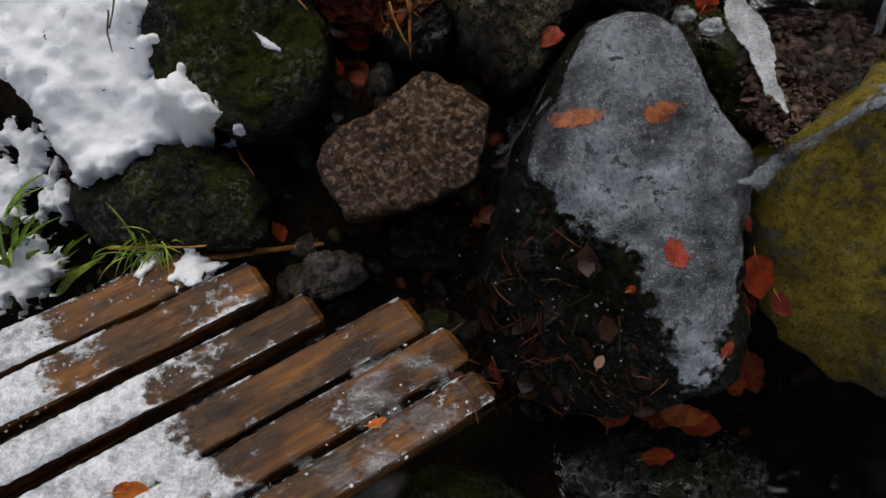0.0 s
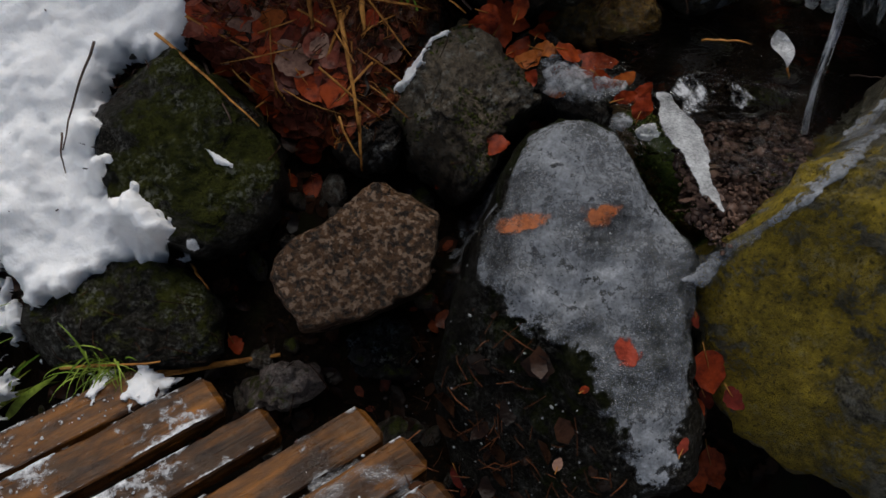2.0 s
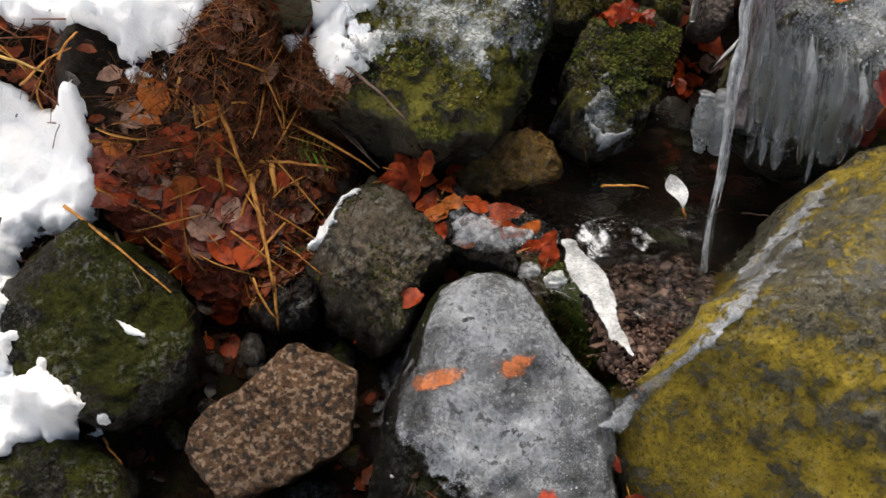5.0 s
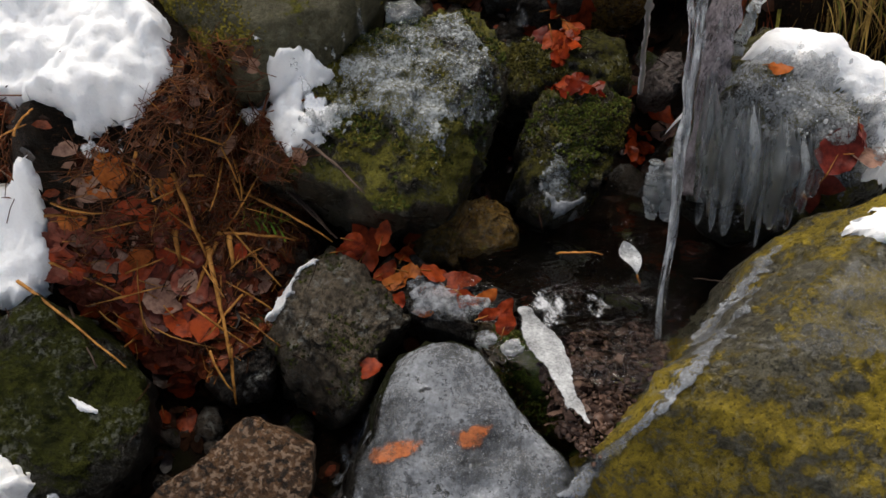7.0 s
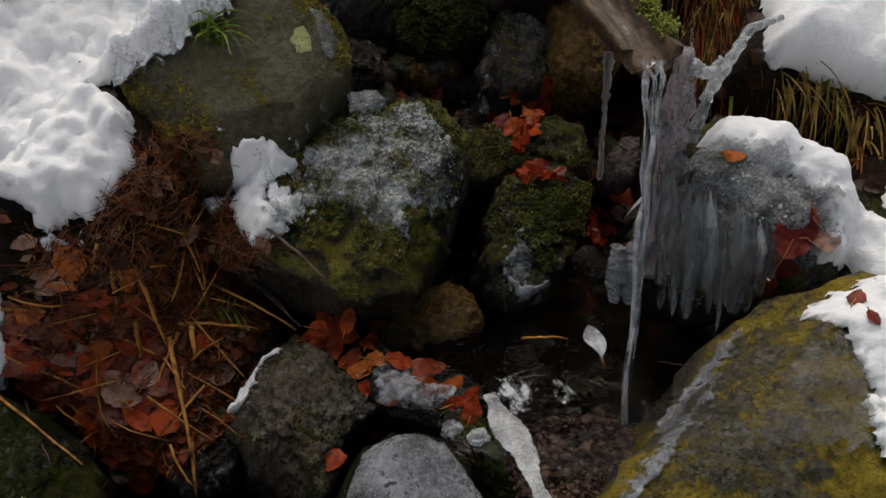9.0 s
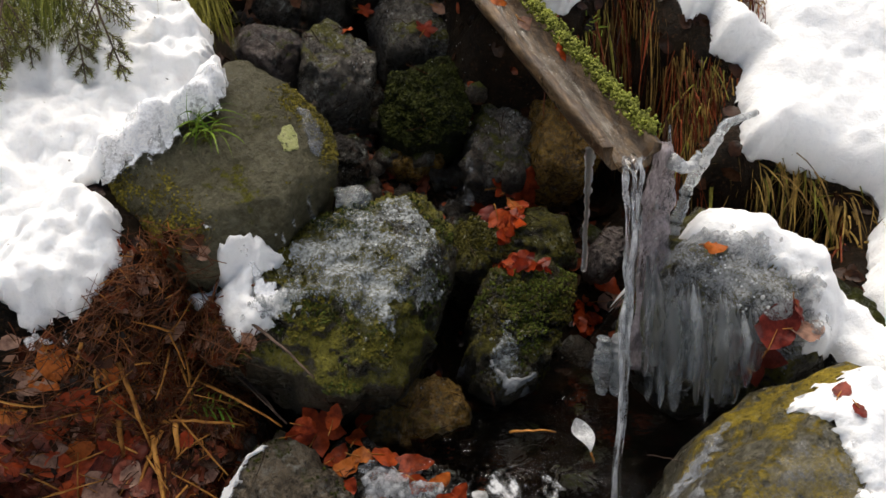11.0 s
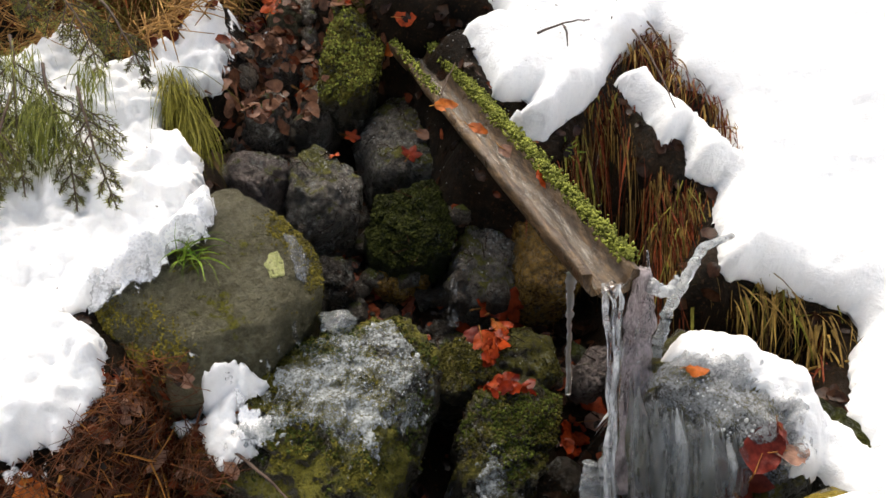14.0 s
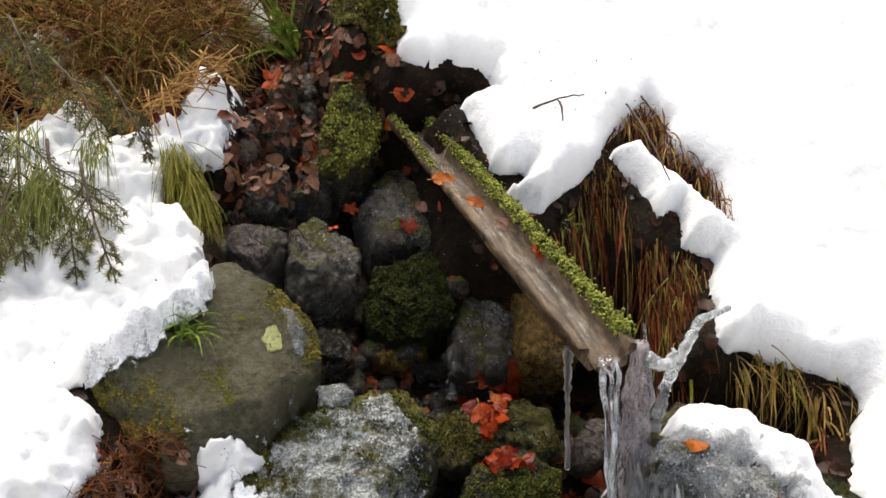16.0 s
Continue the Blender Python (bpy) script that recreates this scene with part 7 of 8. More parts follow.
scatter("straw_litter", ROOT_BED, 70, straw_stem, BROWN_LITTER, "long red-brown stems over the dark slope", "stems", 116, 0.012, limit=0.1)
scatter("straw_litter", ROOT_BED, 16, straw_stem, STALK, "long orange straw on the dark slope", "stems", 117, 0.014, limit=0.1)


FLANK = ((0.02, 0.02), (0.12, 0.10), (0.24, -0.02), (0.32, -0.18), (0.42, -0.27), (0.40, -0.36), (0.12, -0.36), (0.00, -0.20))
scatter("leaf_litter", FLANK, 40, scrap, DARK_LITTER, "black wet scraps stuck to the boulder's flank", "leaf litter", 261, only=SUPPORTS)
scatter("needle_litter", FLANK, 120, needle, BROWN_LITTER, "brown needles stuck to the boulder's flank", "needles", 262, only=SUPPORTS)
scatter("frost_crumbs", FLANK, 90, crumb, FROST, "specks of ice on the boulder's flank", "ice", 263, 0.001, only=SUPPORTS)


def speck_of_litter(rnd):
    v, f = crumb(rnd)
    return [Vector((p.x * 1.4, p.y * 0.5, p.z * 0.5)) for p in v], f


for zone, n, seed in ((SNOW_LEFT_LOW, 24, 271), (SNOW_LEFT_HIGH, 60, 272), (((0.8, 1.6), (1.1, 1.75), (1.3, 1.95), (1.5, 1.6), (1.4, 2.1), (0.9, 2.1)), 40, 273)):
    scatter("litter_crumbs", zone, n, speck_of_litter, DARK_LITTER, "dark crumbs of litter on the snow", "litter", seed, 0.001, only=SUPPORTS)


# ---- blades and tufts ----
def ribbon(path, width, rnd):
    """A folded grass blade along a path."""
    v, f = [], []
    pts = [Vector(p) for p in path]
    side = (pts[-1] - pts[0]).cross(Vector((rnd.uniform(-1, 1), rnd.uniform(-1, 1), rnd.uniform(-1, 1)))).normalized()
    n = len(pts)
    for k, p in enumerate(pts):
        w = width * (1 - (k / (n - 1)) ** 2 * 0.85) * (0.6 + 0.4 * min(1, k))
        d = (pts[min(k + 1, n - 1)] - pts[max(k - 1, 0)]).normalized()
        v += [p - side * w, p + d.cross(side) * w * 0.5, p + side * w]
    for k in range(n - 1):
        a = 3 * k
        f += [(a, a + 1, a + 4, a + 3), (a + 1, a + 2, a + 5, a + 4)]
    return v, f


def tuft(name, bases, count, length, width, out, material, label, category, seed, fall=1.0, spread=0.25, jitter=0.015):
    """Blades that start along bases, grow along out and bend down by gravity (slope axes)."""
    rnd = random.Random(seed)
    verts, faces = [], []
    for _ in range(count):
        k = rnd.uniform(0, len(bases) - 1.0001)
        a = Vector(bases[int(k)]).lerp(Vector(bases[int(k) + 1]), k % 1) if len(bases) > 1 else Vector(bases[0])
        a = a + Vector((rnd.gauss(0, jitter), rnd.gauss(0, jitter), rnd.gauss(0, 0.008)))
        L = length * rnd.uniform(0.45, 1.15)
        d = (Vector(out) + Vector((rnd.gauss(0, spread), rnd.gauss(0, spread), rnd.gauss(0, spread)))).normalized()
        path, p = [a], a.copy()
        steps = 7
        for s in range(steps):
            d = (d + DOWN * fall * 0.28 + Vector((rnd.gauss(0, 0.05), rnd.gauss(0, 0.05), rnd.gauss(0, 0.05)))).normalized()
            p = p + d * L / steps
            path.append(p.copy())
        rv, rf = ribbon(path, width * rnd.uniform(0.5, 1.3), rnd)
        i0 = len(verts)
        verts += rv
        faces += [tuple(i0 + i for i in q) for q in rf]
    c = Vector(bases[0])
    ob = link(name, [p - c for p in verts], faces, material, origin=tuple(c))
    return tagged(ob, label, category, kind="stuff")


tuft("grass_tuft", [(-0.868, -0.033, -0.144), (-0.864, -0.093, -0.219)], 14, 0.20, 0.008, (0.2, 0.7, 0.5), GRASS, "bright green grass blades in thin snow", "grass", 71, 0.3)
tuft("grass_tuft", [(-0.809, -0.069, -0.214), (-0.864, -0.093, -0.219)], 9, 0.20, 0.009, (0.5, 0.7, 0.4), GRASS, "bright green grass blades beside the planks", "grass", 72, 0.3)
tuft("grass_tuft", [(-0.805, 0.103, -0.050), (-0.868, -0.033, -0.144)], 9, 0.14, 0.007, (0.2, 0.4, 0.5), GRASS, "green grass blades in thin snow", "grass", 73, 0.4)
tuft("grass_tuft", [(-0.576, 0.006, -0.051), (-0.515, 0.001, -0.044)], 90, 0.10, 0.0016, (-0.2, 0.1, 0.5), GRASS, "fine yellow-green grass behind the planks", "grass", 74, 0.8, 0.7)
tuft("grass_tuft", [(0.418, 2.542, -0.089), (0.347, 2.581, -0.108)], 34, 0.34, 0.008, (-0.15, 0.6, 0.6), GRASS, "tall bright green blades at the stream head", "grass", 75, 0.5)
tuft("grass_tuft", [(-0.01, 1.90, 0.10), (0.03, 1.84, 0.08), (0.06, 1.76, 0.04)], 420, 0.19, 0.0015, (0.12, -0.62, 0.05), OLIVE_GRASS, "yellow-green grass hanging over the snow edge", "grass", 76, 0.8, 0.20, 0.02)
tuft("grass_tuft", [(0.041, 1.196, 0.241)], 40, 0.10, 0.002, (0.1, 0.2, 0.8), GRASS, "green moss sprig on the olive boulder", "moss", 77, 0.8, 0.5)
tuft("grass_tuft", [(0.035, 2.468, -0.062)], 50, 0.10, 0.003, (0.0, 0.2, 0.7), GRASS, "green leaves under dead bracken", "grass", 78, 0.6, 0.6)
for p, n in (((0.025, 0.720, -0.062), 40), ((-0.005, 0.727, -0.049), 40), ((-0.026, 0.916, 0.033), 14), ((0.975, 1.526, 0.160), 30)):
    tuft("moss_sprig", [p], n, 0.035, 0.003, (0, 0.2, 0.8), GRASS, "small bright green moss sprig", "moss", 79 + n, 0.3, 0.6)
# straw hanging from the overhung bank
RIM_A = [(0.94, 1.56, 0.17), (1.05, 1.66, 0.19), (1.17, 1.75, 0.20), (1.20, 1.62, 0.19)]
RIM_B = [(1.18, 1.55, 0.19), (1.25, 1.48, 0.19), (1.27, 1.36, 0.19), (1.20, 1.26, 0.18), (1.16, 1.16, 0.16)]
RIM_C = [(1.24, 1.10, 0.18), (1.34, 1.08, 0.19), (1.43, 1.03, 0.19), (1.49, 0.97, 0.19)]
RIM_D = [(1.47, 0.94, 0.17), (1.42, 0.84, 0.17), (1.34, 0.72, 0.15)]
HANG = (0.0, -0.62, -0.45)
for rim, long, n, seed in ((RIM_A, 0.42, 340, 81), (RIM_B, 0.36, 320, 82)):
    tuft("dry_grass", rim, n, long, 0.0024, HANG, STRAW, "dry straw hanging straight down the snowy bank", "grass", seed, 0.9, 0.13, 0.035)
    tuft("dead_grass", rim, n, long * 0.95, 0.0024, HANG, LITTER, "reddish dead stems hanging down the bank", "stems", seed + 4, 0.9, 0.16, 0.035)
    tuft("dead_grass", rim, n // 2, long, 0.0030, HANG, DARK_LITTER, "dark dead stems hanging down the bank", "stems", seed + 104, 0.9, 0.16, 0.035)
    tuft("grass_tuft", rim, 24, long * 0.8, 0.0050, (-0.05, -0.62, -0.2), OLIVE_GRASS, "broad yellow-green blades hanging from the bank", "grass", seed + 204, 1.0, 0.22, 0.04)
tuft("dry_grass", RIM_C, 90, 0.22, 0.0046, (-0.1, -0.62, -0.1), STRAW, "broad yellow straw under the snow rim", "grass", 83, 0.8, 0.35, 0.03)
tuft("dry_grass", RIM_C, 110, 0.18, 0.0022, (0.0, -0.5, 0.05), STRAW, "fine dry straw under the snow rim", "grass", 383, 0.9, 0.5, 0.03)
tuft("grass_tuft", RIM_C, 60, 0.15, 0.0026, (0.0, -0.4, 0.2), OLIVE_GRASS, "yellow-green grass under the snow rim", "grass", 183, 1.3, 0.5, 0.03)
tuft("dead_grass", RIM_C, 70, 0.20, 0.0035, HANG, DARK_LITTER, "dark dead stems under the snow rim", "stems", 89, 1.0, 0.3)
tuft("dry_grass", RIM_D, 70, 0.15, 0.0040, (-0.3, -0.5, 0.1), STRAW, "dry yellow straw under the snow rim", "grass", 84, 1.0, 0.45, 0.025)
tuft("dead_grass", RIM_D, 60, 0.14, 0.0030, (-0.3, -0.5, 0.1), LITTER, "reddish dead stems under the snow rim", "stems", 384, 1.0, 0.5, 0.025)
NOTCH = [(1.20, 1.80, 0.235), (1.30, 1.89, 0.245), (1.35, 1.82, 0.245), (1.34, 1.73, 0.240), (1.40, 1.63, 0.245), (1.405, 1.47, 0.250)]
tuft("dry_grass", NOTCH, 130, 0.13, 0.0024, (-0.12, -0.62, -0.15), STRAW, "brown grass breaking through the snow", "grass", 86, 1.2, 0.4, 0.02)
tuft("dead_grass", NOTCH, 190, 0.14, 0.0022, (-0.12, -0.62, -0.15), LITTER, "reddish dead stems breaking through the snow", "stems", 87, 1.2, 0.5, 0.02)
# bracken above the snow
for k, (a, b) in enumerate((((-0.421, 2.609, -0.025), (-0.271, 2.569, -0.035)), ((-0.271, 2.569, -0.035), (-0.102, 2.491, -0.060)), ((-0.102, 2.491, -0.060), (0.037, 2.578, -0.033)), ((0.037, 2.578, -0.033), (0.161, 2.562, -0.040)), ((-0.185, 2.388, -0.090), (-0.102, 2.491, -0.060)))):
    tuft("dead_bracken", [a, b], 240, 0.34, 0.0018, (0.22, -0.35, 0.45), BRACKEN, "tangle of dead brown bracken", "bracken", 91 + k, 0.45, 0.75, 0.05)
    tuft("dead_bracken", [a, b], 120, 0.28, 0.0024, (0.1, -0.2, 0.5), LITTER, "dark dead stems in the bracken", "bracken", 191 + k, 0.4, 0.8, 0.05)
    tuft("grass_tuft", [a, b], 220, 0.28, 0.0016, (0.18, -0.35, 0.40), OLIVE_GRASS, "yellow-green shoots in the bracken", "grass", 291 + k, 0.5, 0.6, 0.05)


for k, (a, b) in enumerate((((-0.75, 2.85, -0.02), (-0.35, 2.85, -0.02)), ((-0.35, 2.85, -0.02), (0.0, 2.85, 0.0)), ((0.0, 2.85, 0.0), (0.3, 2.8, 0.0)))):
    tuft("dead_bracken", [a, b], 300, 0.36, 0.0018, (0.22, -0.35, 0.45), BRACKEN, "tangle of dead brown bracken", "bracken", 391 + k, 0.45, 0.75, 0.06)


# ---- spruce twigs ----
def spruce(a, direction, length, seed):
    rnd = random.Random(seed)
    branch = tagged(new("spruce_branch"), "hanging spruce twig with green needles over the snow", "branch", "spruce twigs")
    branch.matrix_basis = SLOPE @ Matrix.Translation(a)
    sv, sf, nv, nf = [], [], [], []

    def grow(p, d, L, level):
        pts, steps = [p.copy()], 9
        for _ in range(steps):
            d = (d + DOWN * 0.10 + Vector((rnd.gauss(0, 0.06), rnd.gauss(0, 0.06), rnd.gauss(0, 0.06)))).normalized()
            p = p + d * L / steps
            pts.append(p.copy())
        r = (0.004, 0.002, 0.0013)[level]
        v, f = tube(pts, [r * (1.1 - 0.7 * k / steps) for k in range(steps + 1)], 5)
        i0 = len(sv)
        sv.extend(v)
        sf.extend(tuple(i0 + i for i in q) for q in f)
        for k in range(int(L * 520)):
            t = rnd.random() * steps * 0.999
            b = pts[int(t)].lerp(pts[int(t) + 1], t % 1)
            ax = (pts[int(t) + 1] - pts[int(t)]).normalized()
            o = Vector((rnd.gauss(0, 1), rnd.gauss(0, 1), rnd.gauss(0, 1)))
            o = (o - ax * o.dot(ax)).normalized()
            n = (ax * 0.8 + o).normalized()
            s = n.cross(o.cross(ax)).normalized() * 0.0008
            e = b + n * rnd.uniform(0.008, 0.016)
            j = len(nv)
            nv.extend((b - s, b + s, e, b + n * 0.006 + o * 0.0012))
            nf.extend(((j, j + 1, j + 3), (j, j + 3, j + 2), (j + 1, j + 2, j + 3)))
        if level < 2:
            for k in range(2, steps):
                for side in (-1, 1):
                    if rnd.random() < 0.8:
                        ax = (pts[k + 1] - pts[k]).normalized()
                        s = ax.cross(Vector((0, 0, 1))).normalized() * side
                        grow(pts[k], (ax * 0.75 + s * 0.8).normalized(), L * 0.42 * (1.1 - k / steps), level + 1)

    grow(Vector((0, 0, 0)), Vector(direction).normalized(), length, 0)
    link("stem", sv, sf, TWIG, parent=branch)
    link("needles", nv, nf, NEEDLE, parent=branch)["label"] = "green spruce needles"


for k, (u, v, du, length) in enumerate(((-0.36, 1.92, 0.1, 0.46), (-0.44, 1.86, 0.1, 0.48), (-0.28, 1.82, 0.1, 0.40), (-0.20, 1.74, 0.15, 0.34), (-0.34, 1.72, 0.0, 0.36), (-0.56, 2.25, 0.2, 0.45), (-0.42, 2.32, 0.35, 0.34), (-0.5, 2.05, 0.1, 0.5), (-0.30, 2.14, 0.5, 0.36), (-0.50, 2.45, 0.3, 0.3), (-0.16, 2.06, 0.5, 0.30))):
    spruce((u, v, 0.20), (du, -0.75, 0.12), length, k + 1)


for p, n, long, seed in (((-0.285, 1.70, 0.20), 150, 0.24, 401), ((-0.255, 1.66, 0.20), 110, 0.20, 402), ((-0.36, 1.60, 0.18), 60, 0.10, 403), ((-0.17, 1.80, 0.20), 70, 0.18, 404), ((-0.33, 1.86, 0.20), 70, 0.20, 405)):
    tuft("hanging_moss", [p], n, long * 0.8, 0.0012, (0.0, -0.6, 0.0), NEEDLE, "feathery green moss hanging over the snow", "moss", seed, 0.6, 0.22, 0.022)


# ---- icicles and hanging ice ----
def icicle(name, path, widths, material, label, seed, sides=12, knobs=0.25):
    rnd = random.Random(seed)
    pts = [Vector(p) for p in path]
    fine, wide = [], []
    n = 40
    for i in range(n + 1):
        t = i / n * (len(pts) - 1)
        k = min(int(t), len(pts) - 2)
        fine.append(pts[k].lerp(pts[k + 1], t - k) + Vector((noise.noise((t * 2, seed, 0)), noise.noise((t * 2, seed, 9)), 0)) * 0.004)
        wide.append((widths[k] * (1 - t + k) + widths[k + 1] * (t - k)) * (1 + knobs * noise.noise((i * 0.55, seed, 3))))
    v, f = tube(fine, wide, sides)
    v = [p + Vector((noise.noise(p * 90), noise.noise(p * 90 + Vector((5, 0, 0))), 0)) * 0.0025 for p in v]
    c = fine[0]
    return tagged(link(name, [p - c for p in v], f, material, matrix=Matrix.Translation(c)), label, "ice")


icicle("icicle", [(0.770, 1.55, 0.965), (0.772, 1.55, 0.84), (0.774, 1.55, 0.71)], [0.010, 0.005, 0.006], ICICLE, "beaded clear icicle hanging under the trough", 3, knobs=0.5)


def ice_column():
    """Icicles and dead stems frozen into one upright bundle."""
    column = tagged(new("ice_column"), "column of clear ice grown round dead reddish stems", "ice")
    column.matrix_basis = Matrix.Translation((0.895, 1.49, 0.50))
    rnd = random.Random(23)
    for i in range(15):
        ang, out = rnd.uniform(0, 6.28), rnd.uniform(0.004, 0.034)
        top = rnd.uniform(0.22, 0.44) if i else 0.52
        stem = i % 3 == 2
        pts, wid = [], []
        for k in range(15):
            t = k / 14
            lean = out * (1.15 - 0.75 * t)
            pts.append((lean * math.cos(ang) + 0.006 * noise.noise((t * 4, i, 0)) - 0.008 * t, lean * math.sin(ang) * 0.7 + 0.006 * noise.noise((t * 4, i, 7)), top * t))
            wid.append((0.0018 if stem else 0.0135 * (1.1 - t)) * (1 + 0.4 * noise.noise((t * 10, i, 3))) + 0.001)
        v, f = tube(pts, wid, 6 if stem else 10)
        link("stem" if stem else "icicle", v, f, DARK_LITTER if stem else (ICE if i % 2 else ICICLE), parent=column)
    pts, wid = [], []
    for k in range(41):
        t = k / 40
        pts.append((0.010 * noise.noise((t * 5, 2, 0)), 0.004, 0.02 + 0.46 * t))
        wid.append((0.046 - 0.030 * t) * (1 + 0.45 * noise.noise((t * 11, 4, 3))) + 0.003)
    v, f = tube(pts, wid, 22)
    v = [p + Vector((noise.noise(p * 45), noise.noise(p * 45 + Vector((5, 0, 0))), 0)) * 0.012 for p in v]
    link("ice_sheath", v, f, SHEATH, parent=column)["label"] = "frosted pinkish ice crust"


ice_column()
icicle("ice_coated_branch", [(1.169, 1.62, 1.005), (1.078, 1.58, 0.995), (1.018, 1.54, 0.943), (0.955, 1.50, 0.878), (0.928, 1.48, 0.80)], [0.006, 0.010, 0.011, 0.012, 0.013], ICE, "bent branch sheathed in white ice", 7, 14, 0.3)
icicle("ice_hook", [(0.90, 1.47, 0.955), (0.93, 1.47, 0.938), (0.95, 1.47, 0.945), (0.954, 1.47, 0.97)], [0.016, 0.012, 0.010, 0.004], FROST, "small hook of ice on the column", 9, 12, 0.3)
icicle("icicle", [(0.79, 1.46, 0.60), (0.788, 1.45, 0.54), (0.786, 1.45, 0.48)], [0.014, 0.022, 0.010], ICE, "rounded ice drip above the pool", 11, 12, 0.5)
icicle("icicle", [(0.822, 1.46, 0.60), (0.822, 1.45, 0.54), (0.822, 1.45, 0.475)], [0.014, 0.024, 0.014], ICE, "rounded ice drip above the pool", 13, 12, 0.5)


def ice_curtain():
    """A row of icicles grown together down the face of the boulder."""
    curtain = tagged(new("ice_curtain"), "curtain of clear ribbed icicles on the boulder", "ice")
    tops = [Vector(p) for p in ((0.833, 1.370, 0.765), (0.878, 1.330, 0.733), (0.945, 1.310, 0.707), (1.032, 1.300, 0.662))]
    feet = [Vector(p) for p in ((0.826, 1.350, 0.541), (0.872, 1.310, 0.513), (0.940, 1.290, 0.495), (1.009, 1.280, 0.557))]
    curtain.matrix_basis = Matrix.Translation(tops[0])
    rnd = random.Random(17)
    n = 22
    for i in range(n):
        k = i / (n - 1) * 2.999
        a = tops[int(k)].lerp(tops[int(k) + 1], k % 1) - tops[0]
        b = feet[int(k)].lerp(feet[int(k) + 1], k % 1) - tops[0]
        b = a.lerp(b, rnd.uniform(0.66, 1.10))
        a = a + Vector((0, 0.03, 0.03))
        r = rnd.choice((0.005, 0.007, 0.009, 0.013, 0.015))
        pts, wid = [], []
        for s in range(15):
            t = s / 14
            pts.append(a.lerp(b, t) + Vector((0.005 * noise.noise((t * 3, i, 0)), 0.006 * noise.noise((t * 3, i, 5)) - 0.006 * math.sin(t * 3.1), 0)))
            wid.append(r * min(1, 0.08 + 3.5 * t) * (0.5 + 0.7 * min(1, 2.2 * t) - 0.6 * t ** 5) * (1 + 0.25 * noise.noise((t * 9, i, 2))))
        wid[-1] *= 0.5
        v, f = tube(pts, wid, 12)
        # every third icicle carries the painted highlights
        link("icicle", v, f, RIB if i % 3 == 1 else ICICLE, parent=curtain)


ice_curtain()


def lump(name, at, size, material, label, category, seed, parent=None):
    """A rounded irregular lump, in the slope's axes."""
    rnd = random.Random(seed)
    v, f = [], []
    R, A = 12, 20
    for j in range(R + 1):
        for i in range(A):
            ph, th = math.pi * j / R, 2 * math.pi * i / A
            p = Vector((math.sin(ph) * math.cos(th), math.sin(ph) * math.sin(th), math.cos(ph)))
            p *= 1 + 0.45 * noise.noise(p * 1.7 + Vector((seed, 0, 0))) + 0.15 * noise.noise(p * 5 + Vector((seed, 3, 0)))
            v.append((p.x * size[0], p.y * size[1], p.z * size[2]))
    for j in range(R):
        for i in range(A):
            a, b = j * A + i, j * A + (i + 1) % A
            f.append((a, a + A, b + A, b))
    return tagged(link(name, v, f, material, origin=at), label, category)


lump("ice_block", (0.338, 1.089, 0.120), (0.045, 0.03, 0.02), ICE, "small clear block of ice on the stones", "ice", 3)
lump("ice_lump", (0.350, 0.499, 0.020), (0.05, 0.035, 0.018), FALL, "frosted ice lump round wet leaves", "ice", 5)
lump("ice_lump", (0.330, 0.514, 0.018), (0.035, 0.03, 0.016), FALL, "frosted ice lump round wet leaves", "ice", 7)
lump("ice_lump", (0.388, 0.462, 0.101), (0.04, 0.022, 0.014), FALL, "frosted ice lump at the pool edge", "ice", 9)
lump("ice_lump", (0.394, 0.381, 0.172), (0.018, 0.018, 0.012), FALL, "small frosted ice lump at the pool edge", "ice", 11)
lump("ice_lump", (0.322, 0.538, 0.016), (0.03, 0.02, 0.012), FALL, "frosted ice lump round wet leaves", "ice", 13)
lump("ice_lump", (0.432, 0.356, 0.192), (0.02, 0.015, 0.012), FROST, "small frosted ice lump at the boulder's tip", "ice", 15)


# ---- ice shelf and painted ripple reflections on the pool ----
def shelf(name, outline, z, thick, material, label, category, seed, res=0.004, slope=0.0):
    o = np.array(outline)
    lo, hi = o.min(0) - 0.02, o.max(0) + 0.02
    U, V = np.meshgrid(np.arange(lo[0], hi[0], res), np.arange(lo[1], hi[1], res))
    flat = np.stack([U.ravel(), V.ravel(), 0 * U.ravel()], 1)
    sd = edge_distance(U, V, outline) + (rumple(flat, 25, 3, seed) * 0.006).reshape(U.shape)
    W = z + thick * np.sqrt(np.clip(1 - (1 - np.clip(sd / 0.02, 0, 1)) ** 2, 0, 1)) + (rumple(flat, 22, 4, seed + 3) * 0.004).reshape(U.shape) * (sd > 0) - 0.004 * (sd < 0)
    verts, faces = sheet(U, V, sd, res, W)
    ob = link(name, verts, faces, material, matrix=Matrix())
    cover_rim(ob, np.clip(sd / 0.010, 0, 1)[sd > -1.45 * res])
    return tagged(ob, label, category)


shelf("ice_shelf", ((0.469, 1.292), (0.461, 1.233), (0.454, 1.187), (0.468, 1.122), (0.476, 1.062), (0.478, 1.015), (0.495, 0.965), (0.520, 0.915), (0.512, 0.970), (0.506, 1.030), (0.520, 1.096), (0.528, 1.167), (0.520, 1.204), (0.510, 1.236), (0.503, 1.290), (0.488, 1.300)), 0.402, 0.003, SHELF_ICE, "white ice shelf along the pool edge", "ice", 3)


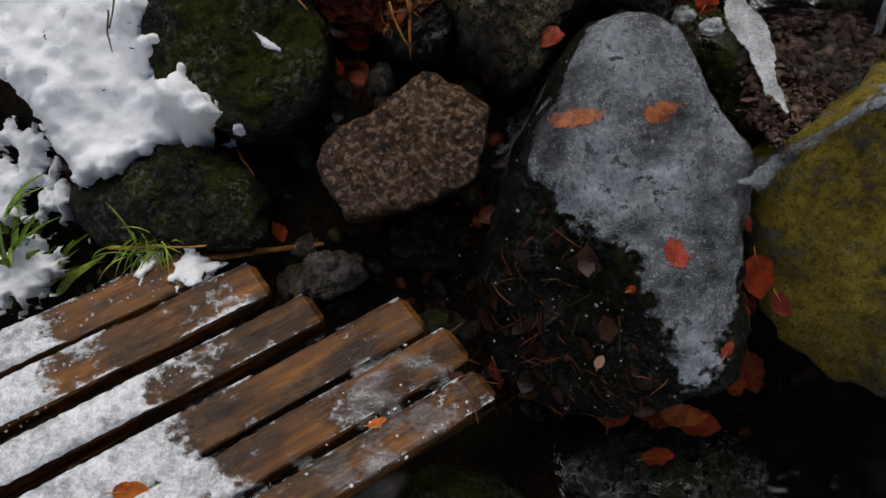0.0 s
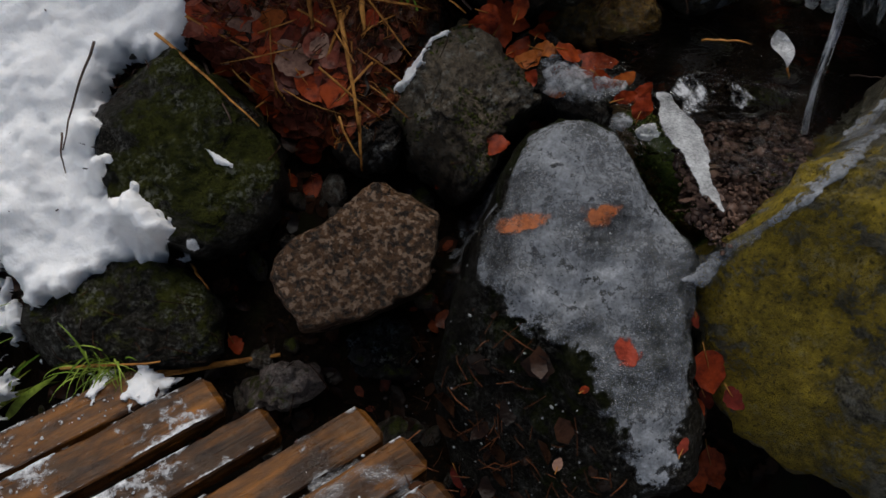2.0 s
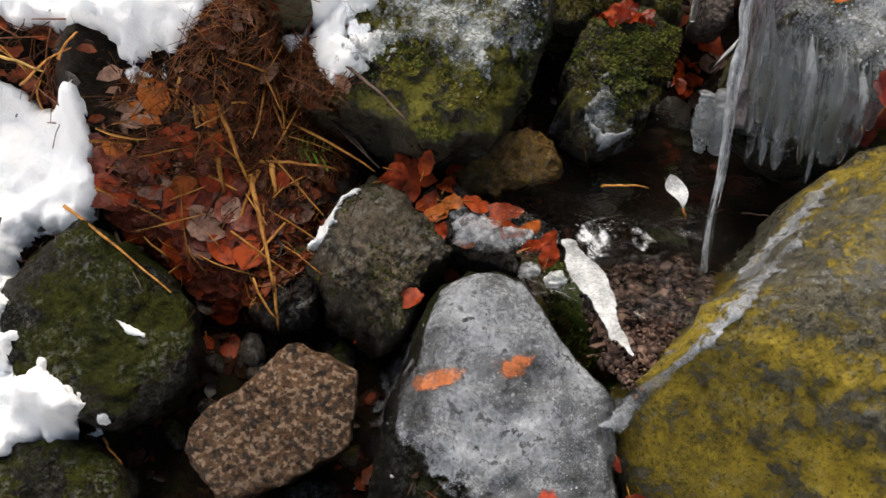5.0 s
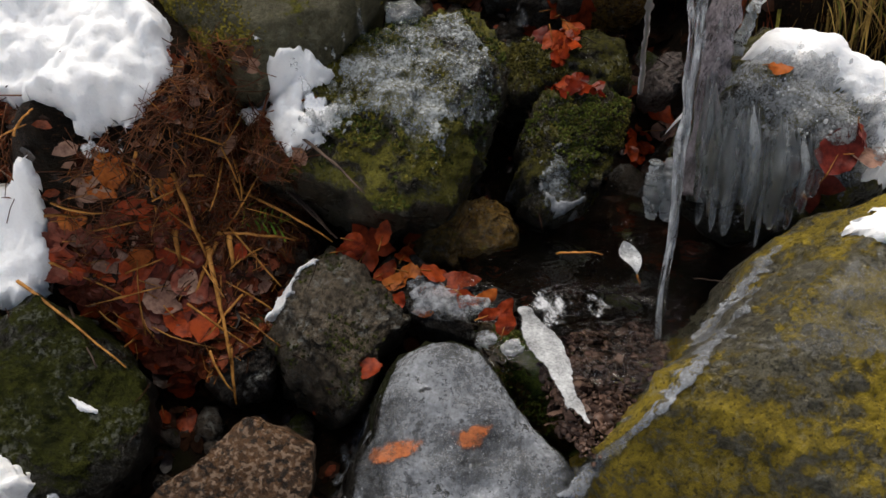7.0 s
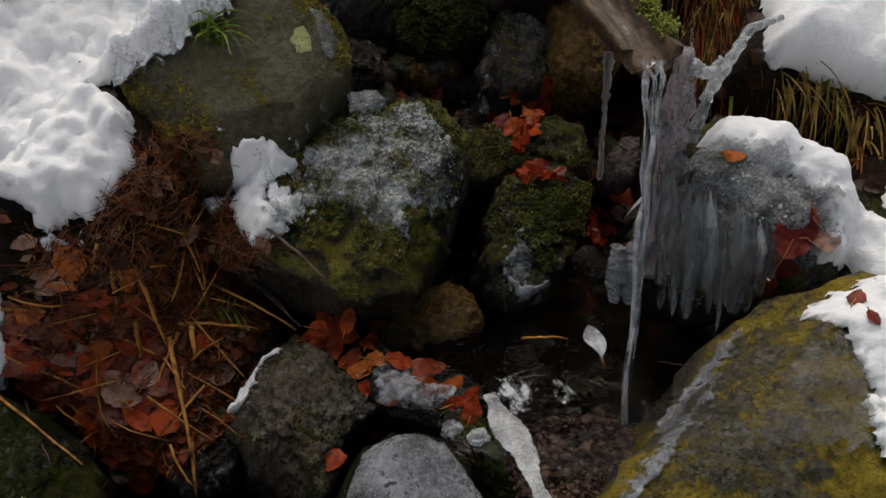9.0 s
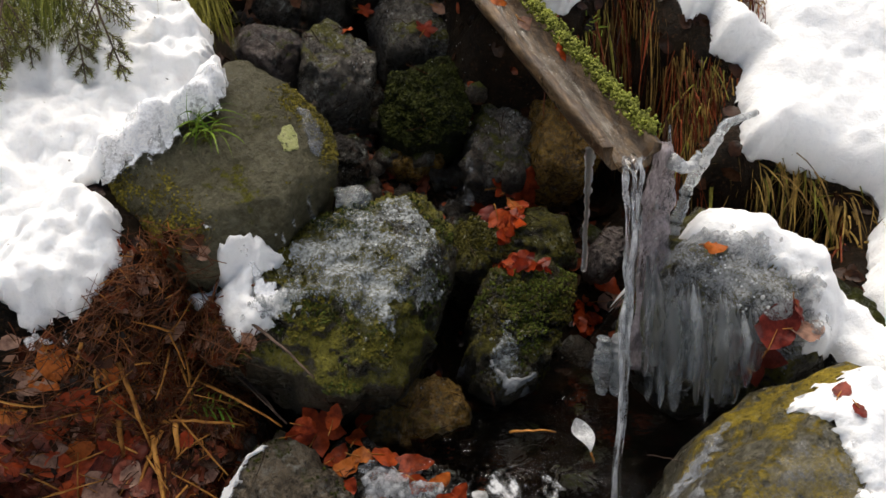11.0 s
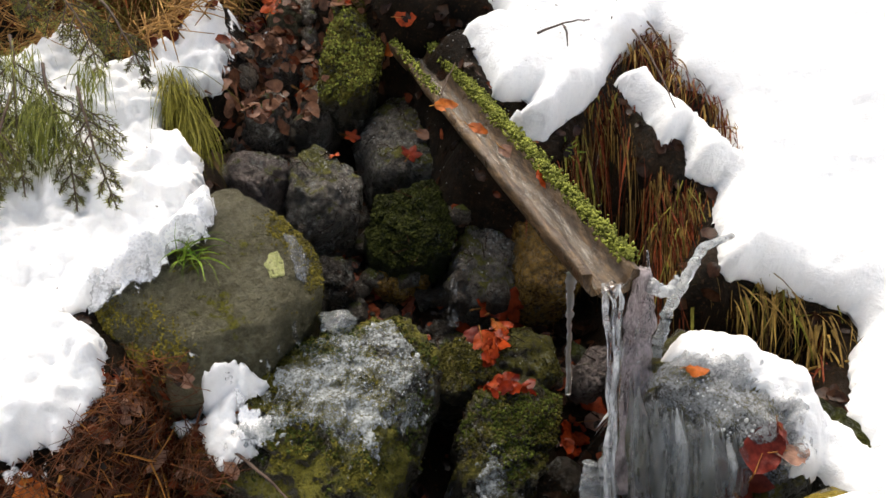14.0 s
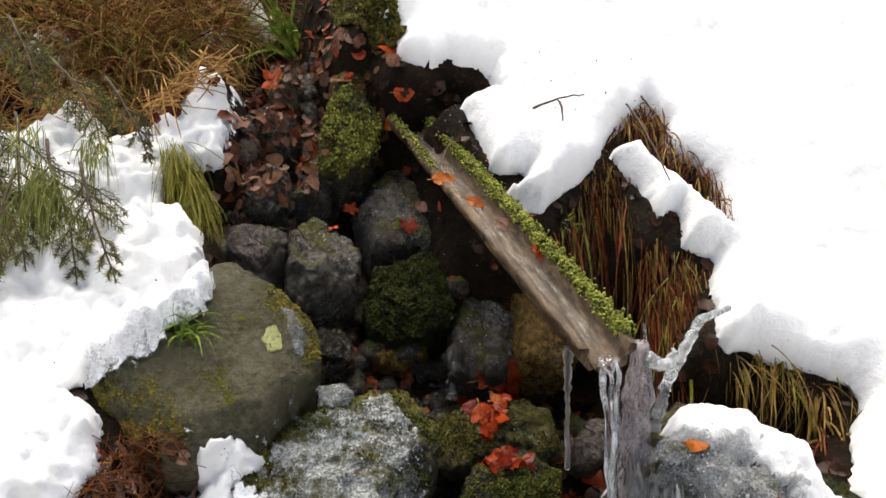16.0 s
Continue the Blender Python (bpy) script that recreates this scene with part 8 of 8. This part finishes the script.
# white streaks that paint the sky's reflection in the pool's ripples
CURL = film_material("curling_glint", -0.8, 1.0, (0.40, 0.41, 0.43), 15.0, 0.42, 0.62, (0.1, 0.4), 0.5, (1.6, 0.8, 1), cover=True, grain=0.12, soft=2.0)
shelf("foam", ((0.485, 1.215), (0.495, 1.30), (0.53, 1.345), (0.58, 1.355), (0.64, 1.30), (0.645, 1.20), (0.60, 1.17), (0.54, 1.20)), 0.406, 0.002, CURL, "curls of sky reflection painted white on the dark pool", "ice", 7)


def frozen_leaf():
    at = Vector((0.725, 1.385, 0.43))
    v, f = [], []
    for i in range(15):
        k = i / 14
        half = 0.030 * math.sin(math.pi * k ** 1.3) ** 0.8 + 0.0006
        for j in range(-3, 4):
            v.append((half * j / 3, (k - 0.5) * 0.085, 0.006 * math.sin(k * 7) + 0.3 * abs(j / 3) * half))
    for i in range(14):
        for j in range(6):
            a = i * 7 + j
            f.append((a, a + 7, a + 8, a + 1))
    ob = link("frosted_leaf", v, f, FOAM, matrix=Matrix.Translation(at) @ pose(0, 0, 0, 40, 8, 22) @ Matrix.Scale(0.85, 4))
    tagged(ob, "white frosted leaf standing in the dark pool", "leaf")
    sv, sf = tube([(0, -0.042, 0.0), (0.004, -0.060, -0.008), (0.006, -0.075, -0.02)], [0.003, 0.003, 0.002], 6)
    link("leaf_stem", sv, sf, STALK, parent=ob)


frozen_leaf()


# ---- trickles down the stones ----
TRICKLE = film_material("thin_trickle", -0.35, 0.45, (0.40, 0.41, 0.43), 16.0, 0.38, 0.62, (0.03, 0.12), 1.0, (3, 3, 0.7))


def trickle(points, widths, label, seed):
    pts = [Vector(p) for p in points]
    v, f = [], []
    n, m = 40, 7
    for i in range(n + 1):
        t = i / n * (len(pts) - 1)
        k = min(int(t), len(pts) - 2)
        p, w = pts[k].lerp(pts[k + 1], t - k), widths[k] * (1 - t + k) + widths[k + 1] * (t - k)
        for j in range(m):
            s = j / (m - 1) * 2 - 1
            v.append(p + Vector((s * w * (1 + 0.3 * noise.noise((t * 4, seed, j))), -0.010 * (1 - s * s) + 0.006 * noise.noise((t * 6, j * 0.9, seed)), 0)))
    for i in range(n):
        for j in range(m - 1):
            a = i * m + j
            f.append((a, a + 1, a + m + 1, a + m))
    tagged(link("trickle", v, f, TRICKLE, matrix=Matrix()), label, "water")


trickle([(0.672, 2.05, 0.915), (0.66, 2.01, 0.85), (0.652, 1.985, 0.79), (0.645, 1.96, 0.73)], [0.004, 0.009, 0.013, 0.020], "thin sheet of water sliding over dark stones", 3)
